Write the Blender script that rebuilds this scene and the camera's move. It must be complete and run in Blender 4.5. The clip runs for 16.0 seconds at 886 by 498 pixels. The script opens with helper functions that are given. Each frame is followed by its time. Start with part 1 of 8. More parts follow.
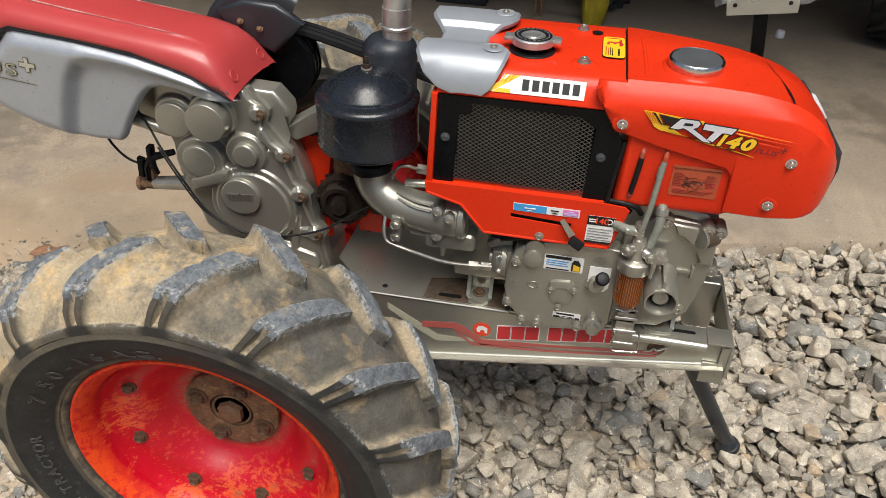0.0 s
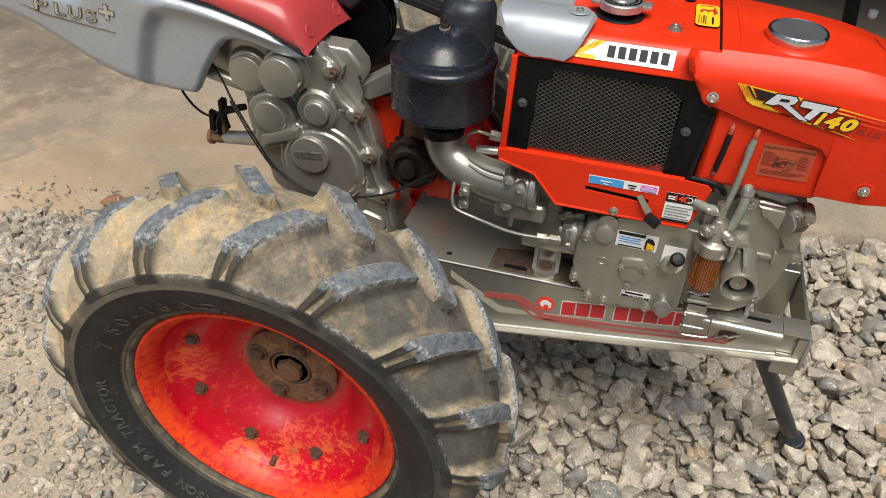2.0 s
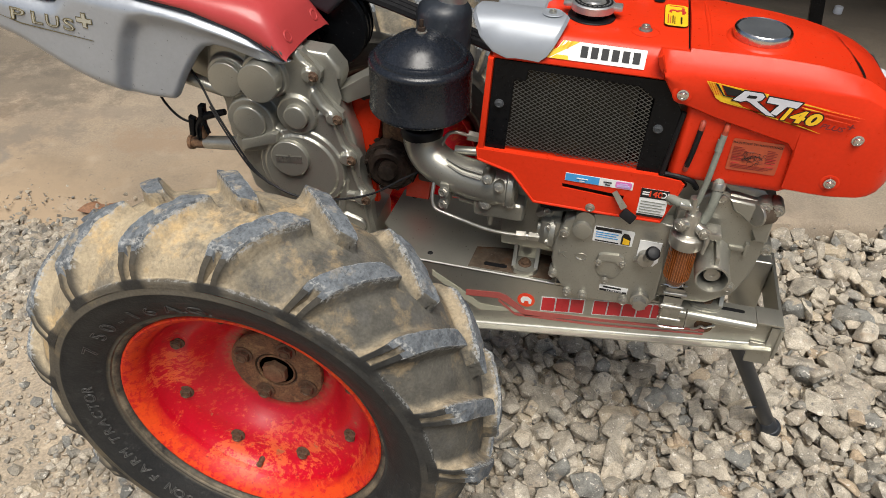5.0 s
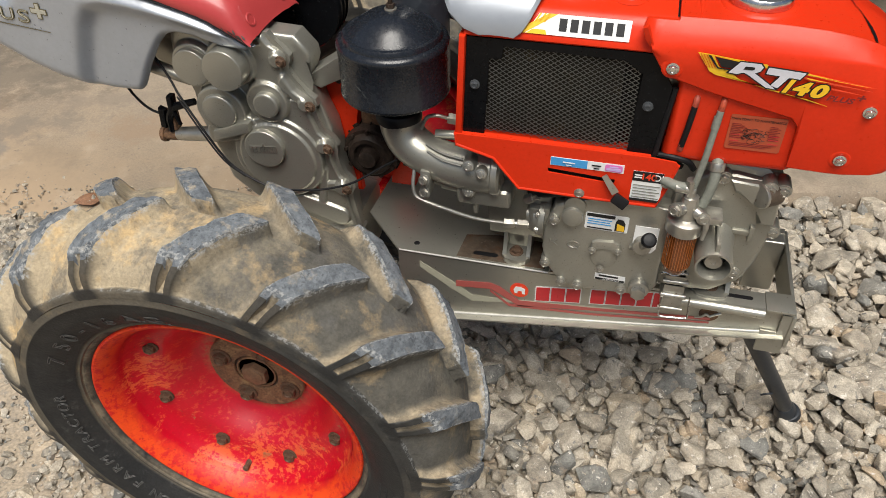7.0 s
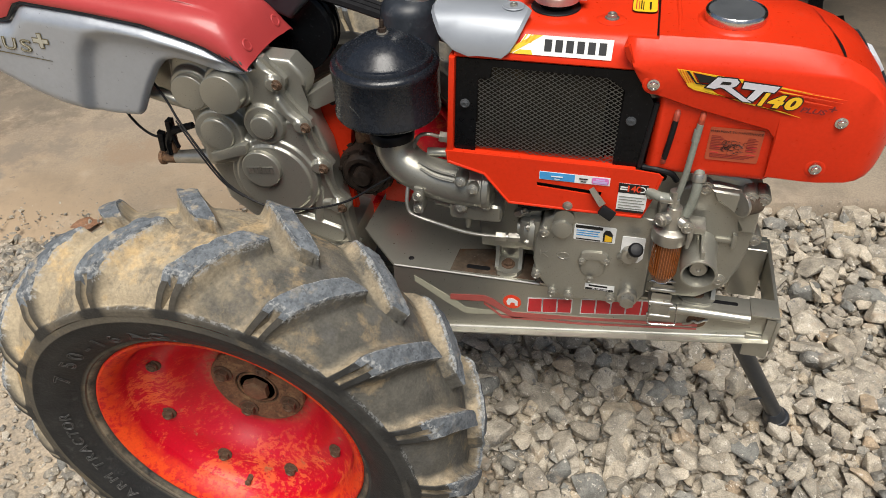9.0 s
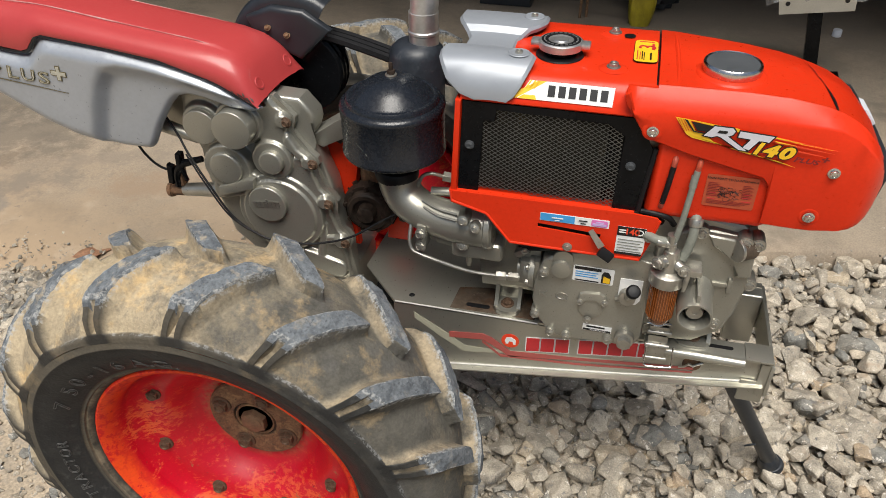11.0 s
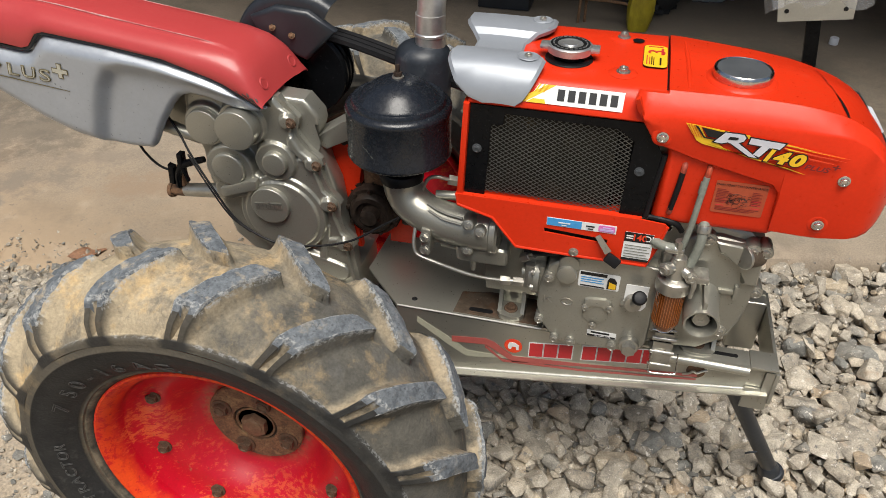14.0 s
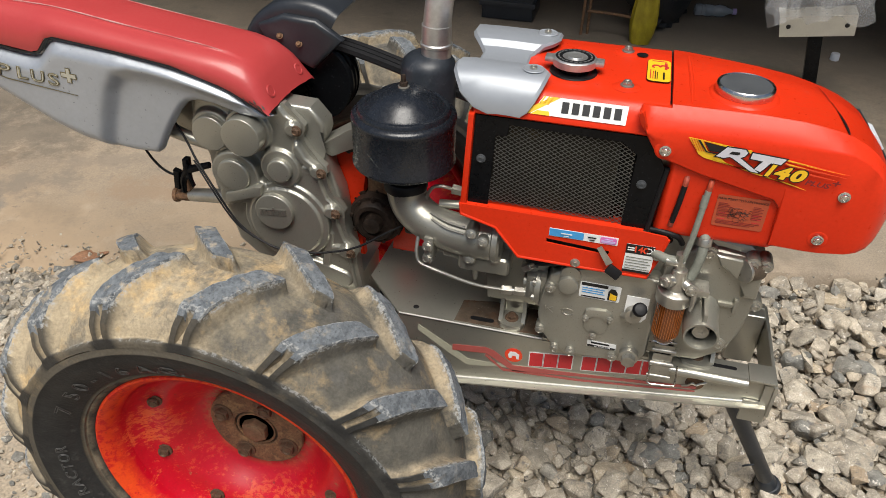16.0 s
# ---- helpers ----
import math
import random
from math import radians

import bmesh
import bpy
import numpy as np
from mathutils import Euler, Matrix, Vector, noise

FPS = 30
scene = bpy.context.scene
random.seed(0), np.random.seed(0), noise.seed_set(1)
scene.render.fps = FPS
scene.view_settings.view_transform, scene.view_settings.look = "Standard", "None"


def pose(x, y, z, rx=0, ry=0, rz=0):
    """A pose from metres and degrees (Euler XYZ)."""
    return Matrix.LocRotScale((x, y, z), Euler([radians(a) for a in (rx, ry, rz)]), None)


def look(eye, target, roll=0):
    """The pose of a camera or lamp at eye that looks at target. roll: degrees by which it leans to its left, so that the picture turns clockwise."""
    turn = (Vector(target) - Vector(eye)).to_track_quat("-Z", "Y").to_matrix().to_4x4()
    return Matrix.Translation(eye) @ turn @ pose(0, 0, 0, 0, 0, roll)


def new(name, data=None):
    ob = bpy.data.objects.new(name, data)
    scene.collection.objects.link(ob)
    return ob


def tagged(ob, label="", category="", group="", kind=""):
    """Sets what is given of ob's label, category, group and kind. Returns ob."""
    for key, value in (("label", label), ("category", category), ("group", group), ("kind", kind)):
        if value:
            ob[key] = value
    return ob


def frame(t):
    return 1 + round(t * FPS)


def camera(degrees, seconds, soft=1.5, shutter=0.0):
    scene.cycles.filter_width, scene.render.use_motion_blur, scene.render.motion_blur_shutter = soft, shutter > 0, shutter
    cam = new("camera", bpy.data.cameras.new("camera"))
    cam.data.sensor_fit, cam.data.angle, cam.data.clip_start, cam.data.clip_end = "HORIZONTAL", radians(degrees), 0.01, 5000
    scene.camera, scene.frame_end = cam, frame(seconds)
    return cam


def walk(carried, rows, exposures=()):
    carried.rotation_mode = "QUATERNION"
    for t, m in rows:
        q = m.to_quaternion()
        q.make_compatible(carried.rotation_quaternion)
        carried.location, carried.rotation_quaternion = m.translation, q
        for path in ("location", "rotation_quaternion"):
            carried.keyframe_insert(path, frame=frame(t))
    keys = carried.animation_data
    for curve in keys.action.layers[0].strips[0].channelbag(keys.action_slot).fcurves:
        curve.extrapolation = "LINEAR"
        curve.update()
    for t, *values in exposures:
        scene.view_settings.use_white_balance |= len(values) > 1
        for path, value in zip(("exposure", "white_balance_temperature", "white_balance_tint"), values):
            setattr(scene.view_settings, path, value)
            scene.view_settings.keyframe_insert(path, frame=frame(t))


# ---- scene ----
# camera and its walk
cam = camera(60.25, 16.0, soft=0.6)
PATH = [
    (0, look((0.4985, -0.6852, 1.4188), (0.3640, 0.1032, 0.8185), 1.871)),
    (0.5, look((0.5013, -0.6876, 1.4172), (0.3658, 0.0980, 0.8134), 2.035)),
    (1, look((0.5024, -0.6836, 1.4125), (0.3558, 0.0946, 0.8019), 2.249)),
    (1.5, look((0.5003, -0.6653, 1.4060), (0.3325, 0.1009, 0.7858), 2.371)),
    (2, look((0.4727, -0.6698, 1.3956), (0.2756, 0.0799, 0.7640), 2.024)),
    (2.5, look((0.4622, -0.6819, 1.3952), (0.2422, 0.0532, 0.7539), 1.637)),
    (3, look((0.4656, -0.6839, 1.3987), (0.2374, 0.0427, 0.7507), 1.531)),
    (3.5, look((0.4714, -0.6940, 1.4032), (0.2477, 0.0319, 0.7528), 1.630)),
    (4, look((0.4619, -0.7038, 1.3928), (0.2512, 0.0277, 0.7443), 1.806)),
    (4.5, look((0.4608, -0.7088, 1.4031), (0.2709, 0.0348, 0.7620), 2.032)),
    (5, look((0.4736, -0.6895, 1.4076), (0.3031, 0.0680, 0.7775), 2.021)),
    (5.2, look((0.4846, -0.6776, 1.4118), (0.3203, 0.0823, 0.7829), 2.032)),
    (7.3, look((0.5307, -0.5745, 1.3706), (0.3214, 0.1384, 0.7012), -2.352)),
    (7.5, look((0.5247, -0.5693, 1.3586), (0.3134, 0.1398, 0.6860), -2.694)),
    (8, look((0.5303, -0.5737, 1.3714), (0.3195, 0.1375, 0.7007), -3.228)),
    (8.5, look((0.5444, -0.5823, 1.3766), (0.3408, 0.1422, 0.7181), -2.918)),
    (9, look((0.5342, -0.6213, 1.4043), (0.3386, 0.1195, 0.7616), -2.275)),
    (9.2, look((0.5411, -0.6293, 1.4072), (0.3433, 0.1200, 0.7752), -2.043)),
    (11.5, look((0.5205, -0.6486, 1.4138), (0.3221, 0.1281, 0.8160), -0.231)),
    (12, look((0.5079, -0.6527, 1.4148), (0.3066, 0.1256, 0.8201), -0.031)),
    (12.5, look((0.5072, -0.6516, 1.4152), (0.3056, 0.1279, 0.8222), 0.185)),
    (13, look((0.5061, -0.6540, 1.4131), (0.3072, 0.1260, 0.8198), 0.367)),
    (13.5, look((0.5084, -0.6465, 1.4107), (0.3137, 0.1336, 0.8162), 0.459)),
    (14, look((0.5077, -0.6413, 1.4079), (0.3199, 0.1389, 0.8113), 0.605)),
    (14.5, look((0.5125, -0.6332, 1.4051), (0.3299, 0.1482, 0.8085), 0.844)),
    (15, look((0.5128, -0.6348, 1.4098), (0.3327, 0.1491, 0.8157), 1.204)),
    (15.5, look((0.5070, -0.6430, 1.4100), (0.3246, 0.1420, 0.8180), 1.394)),
    (16, look((0.5034, -0.6498, 1.4144), (0.3153, 0.1369, 0.8264), 1.561)),
]
walk(cam, PATH, [(0.0, 0.19, 6500, 8), (16.0, 0.19, 6500, 8)])

# world, sun, exposure
world = bpy.data.worlds.new("world")
scene.world = world
world.use_nodes = True
wn = world.node_tree
sky = wn.nodes.new("ShaderNodeTexSky")
sky.sky_type, sky.sun_disc = "NISHITA", False
sky.sun_elevation, sky.sun_rotation = radians(68), radians(190)
sky.air_density, sky.dust_density = 1.0, 3.0
wn.links.new(sky.outputs[0], wn.nodes["Background"].inputs[0])
wn.nodes["Background"].inputs[1].default_value = 0.064
sun = new("sun", bpy.data.lights.new("sun", "SUN"))
sun.data.energy, sun.data.angle, sun.data.color = 4.28, radians(38), (1.0, 0.95, 0.89)
sun.matrix_world = look((0.9, -2.0, 6.0), (0.3, 0.3, 0.4))

# ---- small builders ----
def node(nt, kind, **inputs):
    n = nt.nodes.new(kind)
    for key, value in inputs.items():
        n.inputs[key.replace("_", " ")].default_value = value
    return n


def mat(name, base, alt=None, rough=0.5, metal=0.0, coarse=9.0, fine=160.0, bump=0.15, coat=0.0, grain=0.18, spots=(), alpha=1.0, trans=0.0, pieces=0.0, spec=0.5, world_grain=False, fade=None, relief=None):
    """Base colour drifting to alt over coarse patches, fine grain, and spots of (colour, scale, from, to, roughness)."""
    m = bpy.data.materials.new(name)
    m.use_nodes = True
    nt = m.node_tree
    b = nt.nodes["Principled BSDF"]
    co = nt.nodes.new("ShaderNodeNewGeometry").outputs["Position"] if world_grain else nt.nodes.new("ShaderNodeTexCoord").outputs["Object"]

    def noisy(scale, detail=5.0, rough_=0.6):
        n = node(nt, "ShaderNodeTexNoise", Scale=scale, Detail=detail, Roughness=rough_)
        nt.links.new(co, n.inputs["Vector"])
        return n.outputs["Fac"]

    def span(fac, lo, hi, a=0.0, z=1.0):
        r = node(nt, "ShaderNodeMapRange", From_Min=lo, From_Max=hi, To_Min=a, To_Max=z)
        nt.links.new(fac, r.inputs["Value"])
        return r.outputs[0]

    def mix(fac, a, z, mode="MIX"):
        x = nt.nodes.new("ShaderNodeMix")
        x.data_type, x.blend_type = "RGBA", mode
        for sock, value in ((x.inputs["Factor"], fac), (x.inputs["A"], a), (x.inputs["B"], z)):
            if isinstance(value, bpy.types.NodeSocket):
                nt.links.new(value, sock)
            elif isinstance(value, float):
                sock.default_value = value
            else:
                sock.default_value = (*value, 1.0)
        return x.outputs["Result"]

    col = mix(span(noisy(coarse), 0.35, 0.68), base, alt if alt else [c * 0.85 for c in base])
    fine_fac = noisy(fine, 3.0)
    g = span(fine_fac, 0.3, 0.7, 1.0 - grain, 1.0 + grain)
    col = mix(1.0, col, g, "MULTIPLY")
    if pieces:
        info = nt.nodes.new("ShaderNodeObjectInfo")
        geo = nt.nodes.new("ShaderNodeNewGeometry")
        add = nt.nodes.new("ShaderNodeMath")
        add.operation = "ADD"
        fr = nt.nodes.new("ShaderNodeMath")
        fr.operation = "FRACT"
        nt.links.new(info.outputs["Random"], add.inputs[0])
        nt.links.new(geo.outputs["Random Per Island"], add.inputs[1])
        nt.links.new(add.outputs[0], fr.inputs[0])
        ramp = nt.nodes.new("ShaderNodeValToRGB")
        e = ramp.color_ramp.elements
        e[0].position, e[0].color = 0.0, (0.46, 0.49, 0.51, 1)
        e[1].position, e[1].color = 1.0, (0.98, 0.80, 0.62, 1)
        for p, c in ((0.07, (0.60, 0.63, 0.65)), (0.18, (0.74, 0.71, 0.65)), (0.34, (1.04, 1.0, 0.93)), (0.5, (0.78, 0.74, 0.68)), (0.68, (1.12, 1.05, 0.94)), (0.86, (1.22, 1.18, 1.10)), (0.95, (1.05, 0.95, 0.80))):
            e.new(p).color = (*c, 1)
        nt.links.new(fr.outputs[0], ramp.inputs[0])
        col = mix(pieces, col, mix(1.0, col, ramp.outputs[0], "MULTIPLY"))
    rsock = span(fine_fac, 0.25, 0.75, max(rough - 0.08, 0.02), min(rough + 0.08, 1.0))
    for colour, scale, lo, hi, r in spots:
        f = span(noisy(scale, 7.0, 0.68), lo, hi)
        if fade and colour[0] > 0.2:
            # dried mud and dust lie on one stretch and thin out along x or y
            sep = nt.nodes.new("ShaderNodeSeparateXYZ")
            nt.links.new(co, sep.inputs[0])
            mul = nt.nodes.new("ShaderNodeMath")
            mul.operation = "MULTIPLY"
            nt.links.new(f, mul.inputs[0])
            nt.links.new(span(sep.outputs[fade[4] if len(fade) > 4 else 0], *fade[:4]), mul.inputs[1])
            f = mul.outputs[0]
        col = mix(f, col, colour)
        rm = nt.nodes.new("ShaderNodeMix")
        nt.links.new(f, rm.inputs[0])
        nt.links.new(rsock, rm.inputs[2])
        rm.inputs[3].default_value = r
        rsock = rm.outputs[0]
    nt.links.new(col, b.inputs["Base Color"])
    nt.links.new(rsock, b.inputs["Roughness"])
    b.inputs["Metallic"].default_value = metal
    b.inputs["Coat Weight"].default_value = coat
    b.inputs["Specular IOR Level"].default_value = spec
    b.inputs["Coat Roughness"].default_value = 0.12
    b.inputs["Transmission Weight"].default_value = trans
    b.inputs["Alpha"].default_value = alpha
    if bump:
        bn = node(nt, "ShaderNodeBump", Strength=bump, Distance=0.002)
        nt.links.new(fine_fac, bn.inputs["Height"])
        if relief:
            # dents and broken edges one size above the grain
            rn = node(nt, "ShaderNodeBump", Strength=relief[1], Distance=relief[2])
            nt.links.new(noisy(relief[0], 6.0, 0.65), rn.inputs["Height"])
            nt.links.new(rn.outputs[0], bn.inputs["Normal"])
        nt.links.new(bn.outputs[0], b.inputs["Normal"])
    return m


def finish(name, bm, material, smooth=35.0):
    bmesh.ops.recalc_face_normals(bm, faces=bm.faces[:])
    me = bpy.data.meshes.new(name)
    for f in bm.faces:
        f.smooth = smooth > 0
    bm.to_mesh(me)
    bm.free()
    if smooth > 0:
        me.set_sharp_from_angle(angle=radians(smooth))
    for one in material if isinstance(material, (list, tuple)) else [material]:
        me.materials.append(one)
    return me


def part(name, bm, material, parent=None, label="", smooth=35.0):
    """Links a bmesh as one mesh object under a thing or under a part."""
    ob = new(name, bm if isinstance(bm, bpy.types.Mesh) else finish(name, bm, material, smooth))
    if parent:
        ob.parent = parent
    if label:
        tagged(ob, label)
    return ob


def thing(name, label, category, bm=None, material=None, group="", kind="", smooth=35.0, at=None):
    ob = new(name, finish(name, bm, material, smooth) if bm else None)
    if at is not None:
        ob.matrix_world = at
    return tagged(ob, label, category, group, kind)


def bevel(bm, edges, width, segments=2):
    if width > 0:
        bmesh.ops.bevel(bm, geom=list(edges), offset=width, segments=segments, affect="EDGES", profile=0.6, clamp_overlap=True)


def box(bm, lo, hi, width=0.0, m=None, segments=2):
    lo, hi = Vector(lo), Vector(hi)
    made = bmesh.ops.create_cube(bm, size=1.0, matrix=(m or Matrix()) @ Matrix.LocRotScale((lo + hi) / 2, None, hi - lo))["verts"]
    bevel(bm, {e for v in made for e in v.link_edges}, width, segments)
    return bm


def frame_of(axis):
    return Vector(axis).to_track_quat("Z", "Y").to_matrix().to_4x4()


def rod(bm, a, b, r, r2=None, seg=20, width=0.0):
    a, b = Vector(a), Vector(b)
    m = Matrix.Translation((a + b) / 2) @ frame_of(b - a)
    made = bmesh.ops.create_cone(bm, cap_ends=True, segments=seg, radius1=r, radius2=r if r2 is None else r2, depth=(b - a).length, matrix=m)["verts"]
    if width:
        bevel(bm, {e for v in made for e in v.link_edges if any(len(f.verts) > 4 for f in e.link_faces)}, width)
    return bm


def prism(bm, poly, y0, y1, width=0.0, segments=2):
    """A polygon of (x, z) pushed from y0 to y1."""
    near = [bm.verts.new((x, y0, z)) for x, z in poly]
    far = [bm.verts.new((x, y1, z)) for x, z in poly]
    n = len(poly)
    faces = [bm.faces.new(near), bm.faces.new(far[::-1])]
    for i in range(n):
        faces.append(bm.faces.new((near[i], far[i], far[(i + 1) % n], near[(i + 1) % n])))
    if width:
        bevel(bm, {e for e in faces[0].edges}, width, segments)
    return bm


def lathe(bm, profile, axis="y", seg=48, centre=(0, 0, 0), close=False, mats=None):
    """Turns (along, radius) pairs round an axis through centre."""
    c = Vector(centre)
    rings = []
    for along, r in profile:
        ring = []
        for k in range(seg):
            a = 2 * math.pi * k / seg
            p = (r * math.cos(a), along, r * math.sin(a)) if axis == "y" else (r * math.cos(a), r * math.sin(a), along) if axis == "z" else (along, r * math.cos(a), r * math.sin(a))
            ring.append(bm.verts.new(c + Vector(p)))
        rings.append(ring)
    pairs = list(zip(rings, rings[1:])) + ([(rings[-1], rings[0])] if close else [])
    for j, (p, q) in enumerate(pairs):
        for k in range(seg):
            f = bm.faces.new((p[k], p[(k + 1) % seg], q[(k + 1) % seg], q[k]))
            if mats:
                f.material_index = mats[j]
    if not close:
        for ring, (along, r) in ((rings[0], profile[0]), (rings[-1], profile[-1])):
            if r > 1e-4:
                bm.faces.new(ring)
    return bm


def spline(points, steps=8):
    """A smooth run of points through those given."""
    p = [Vector(q) for q in points]
    p = [2 * p[0] - p[1]] + p + [2 * p[-1] - p[-2]]
    out = []
    for a, b, c, d in zip(p, p[1:], p[2:], p[3:]):
        for k in range(steps):
            t = k / steps
            out.append(0.5 * (2 * b + (c - a) * t + (2 * a - 5 * b + 4 * c - d) * t * t + (3 * b - a - 3 * c + d) * t**3))
    return out + [p[-2]]


def tube(bm, points, radius, seg=10, steps=8, caps=True):
    """A pipe through the points; radius is one number or one a point."""
    path = spline(points, steps)
    n = len(path)
    rad = [radius] * n if isinstance(radius, (int, float)) else np.interp(np.linspace(0, len(radius) - 1, n), range(len(radius)), radius)
    side = Vector((0.3, 0.2, 0.9)).normalized()
    rings = []
    for i, q in enumerate(path):
        way = (path[min(i + 1, n - 1)] - path[max(i - 1, 0)]).normalized()
        side = (side - way * side.dot(way)).normalized()
        up = way.cross(side)
        rings.append([bm.verts.new(q + float(rad[i]) * (side * math.cos(2 * math.pi * k / seg) + up * math.sin(2 * math.pi * k / seg))) for k in range(seg)])
    for p, q in zip(rings, rings[1:]):
        for k in range(seg):
            bm.faces.new((p[k], p[(k + 1) % seg], q[(k + 1) % seg], q[k]))
    if caps:
        bm.faces.new(rings[0][::-1])
        bm.faces.new(rings[-1])
    return bm


def sheet(bm, rows, thick=0.0):
    """A skin over rows of points; thick sets a second skin on the side that the rows' turn names as inner."""
    grid = [[bm.verts.new(p) for p in row] for row in rows]
    faces = [bm.faces.new((a[i], a[i + 1], b[i + 1], b[i])) for a, b in zip(grid, grid[1:]) for i in range(len(a) - 1)]
    if thick:
        for f in faces:
            f.normal_update()
        inner = []
        for row in grid:
            line = []
            for v in row:
                n = Vector((0, 0, 0))
                for f in v.link_faces:
                    n += f.normal
                line.append(n.normalized() * thick + v.co)
            inner.append(line)
        back = [[bm.verts.new(p) for p in line] for line in inner]
        for a, b in zip(back, back[1:]):
            for i in range(len(a) - 1):
                bm.faces.new((a[i + 1], a[i], b[i], b[i + 1]))
        rim = grid[0] + [r[-1] for r in grid[1:]] + grid[-1][-2::-1] + [r[0] for r in grid[-2:0:-1]]
        rim_b = back[0] + [r[-1] for r in back[1:]] + back[-1][-2::-1] + [r[0] for r in back[-2:0:-1]]
        for k in range(len(rim)):
            j = (k + 1) % len(rim)
            bm.faces.new((rim[k], rim_b[k], rim_b[j], rim[j]))
    return bm


MESHES = {}


def shared(key, build, material, smooth=35.0):
    if key not in MESHES:
        MESHES[key] = finish(key, build(bmesh.new()), material, smooth)
    return MESHES[key]


def bolt(parent, place, normal, r, material, name="bolt", washer=True, label=""):
    """A hexagon bolt with washer, its head along normal."""
    def build(bm):
        if washer:
            rod(bm, (0, 0, -0.001), (0, 0, 0.0016), 1.0 * 0.0105, seg=16, width=0.0005)
        rod(bm, (0, 0, 0), (0, 0, 0.0065), 0.0078, seg=6, width=0.0012)
        lathe(bm, [(0.0055, 0.0060), (0.0078, 0.0056), (0.0079, 0.0046), (0.0058, 0.0036), (0.0050, 0.0001)], "z", 14)
        return bm
    ob = new(name, shared(name + material.name + str(washer), build, material, 30))
    ob.parent = parent
    ob.matrix_local = Matrix.Translation(place) @ frame_of(normal) @ Matrix.Diagonal((r / 0.0078, r / 0.0078, r / 0.0078, 1))
    if label:
        tagged(ob, label)
    return ob


def glyphs(text, size, depth=0.0006, grow=0.0):
    """The mesh of a word, in the XY plane, centred."""
    cu = bpy.data.curves.new("word", "FONT")
    cu.body, cu.size, cu.extrude, cu.align_x, cu.align_y = text, size, depth, "CENTER", "CENTER"
    cu.resolution_u, cu.offset = 3, grow
    ob = bpy.data.objects.new("word", cu)
    scene.collection.objects.link(ob)
    bpy.context.view_layer.update()
    me = bpy.data.meshes.new_from_object(ob.evaluated_get(bpy.context.evaluated_depsgraph_get()))
    bpy.data.objects.remove(ob)
    return me


def word(name, text, size, material, parent, m, depth=0.0006, label="", grow=0.0, shear=0.0, wide=1.0):
    me = glyphs(text, size, depth, grow)
    me.transform(Matrix(((wide, shear, 0, 0), (0, 1, 0, 0), (0, 0, 1, 0), (0, 0, 0, 1))))
    me.materials.clear()
    me.materials.append(material)
    ob = new(name, me)
    ob.parent = parent
    ob.matrix_local = m
    if label:
        tagged(ob, label)
    return ob


def facing(x, y, z, spin=0.0, lean=0.0):
    """Pose of flat things that face the near side (towards -y); lean tips them back."""
    return pose(x, y, z, 90 - lean, 0, 0) @ pose(0, 0, 0, 0, 0, spin)


def flat(bm, poly, m, thick=0.0008):
    """A thin plate with the outline poly (in XY of m)."""
    lo = [bm.verts.new(m @ Vector((x, y, 0))) for x, y in poly]
    hi = [bm.verts.new(m @ Vector((x, y, thick))) for x, y in poly]
    n = len(poly)
    bm.faces.new(hi)
    bm.faces.new(lo[::-1])
    for i in range(n):
        bm.faces.new((lo[i], lo[(i + 1) % n], hi[(i + 1) % n], hi[i]))
    return bm


def rect(w, h, r=0.0, n=4):
    if not r:
        return [(-w / 2, -h / 2), (w / 2, -h / 2), (w / 2, h / 2), (-w / 2, h / 2)]
    out = []
    for cx, cy, a0 in ((w / 2 - r, h / 2 - r, 0), (-w / 2 + r, h / 2 - r, 90), (-w / 2 + r, -h / 2 + r, 180), (w / 2 - r, -h / 2 + r, 270)):
        out += [(cx + r * math.cos(radians(a0 + 90 * k / n)), cy + r * math.sin(radians(a0 + 90 * k / n))) for k in range(n + 1)]
    return out


def circle(cx, cz, r, n=28, a0=0, a1=360):
    return [(cx + r * math.cos(radians(a0 + (a1 - a0) * k / n)), cz + r * math.sin(radians(a0 + (a1 - a0) * k / n))) for k in range(n if a1 - a0 == 360 else n + 1)]


# ---- materials ----
M_RED = mat("orange_red_paint", (0.65, 0.033, 0.008), (0.58, 0.028, 0.007), rough=0.33, coat=0.03, spec=0.2, grain=0.05, bump=0.03, coarse=5, spots=(((0.62, 0.08, 0.04), 14, 0.66, 0.85, 0.5),))
M_COVER = mat("faded_red_paint", (0.43, 0.050, 0.050), (0.385, 0.042, 0.042), rough=0.36, coat=0.22, spec=0.4, grain=0.025, bump=0.02, coarse=4, spots=(((0.12, 0.03, 0.03), 130, 0.69, 0.72, 0.7),))
M_GREY = mat("silver_grey_paint", (0.40, 0.428, 0.468), (0.355, 0.38, 0.415), rough=0.34, metal=0.45, coat=0.3, grain=0.04, bump=0.04, coarse=6)
M_CAST = mat("painted_cast_metal", (0.368, 0.358, 0.310), (0.328, 0.319, 0.275), rough=0.34, metal=0.68, coat=0.0, grain=0.05, bump=0.05, fine=420, coarse=5, spots=(((0.12, 0.10, 0.075), 30, 0.72, 0.88, 0.6),))
M_STEEL = mat("silver_painted_steel", (0.50, 0.488, 0.425), (0.455, 0.443, 0.385), rough=0.34, metal=0.8, grain=0.03, bump=0.0, fine=220, coarse=7, spots=(((0.26, 0.225, 0.18), 9, 0.68, 0.92, 0.4),))
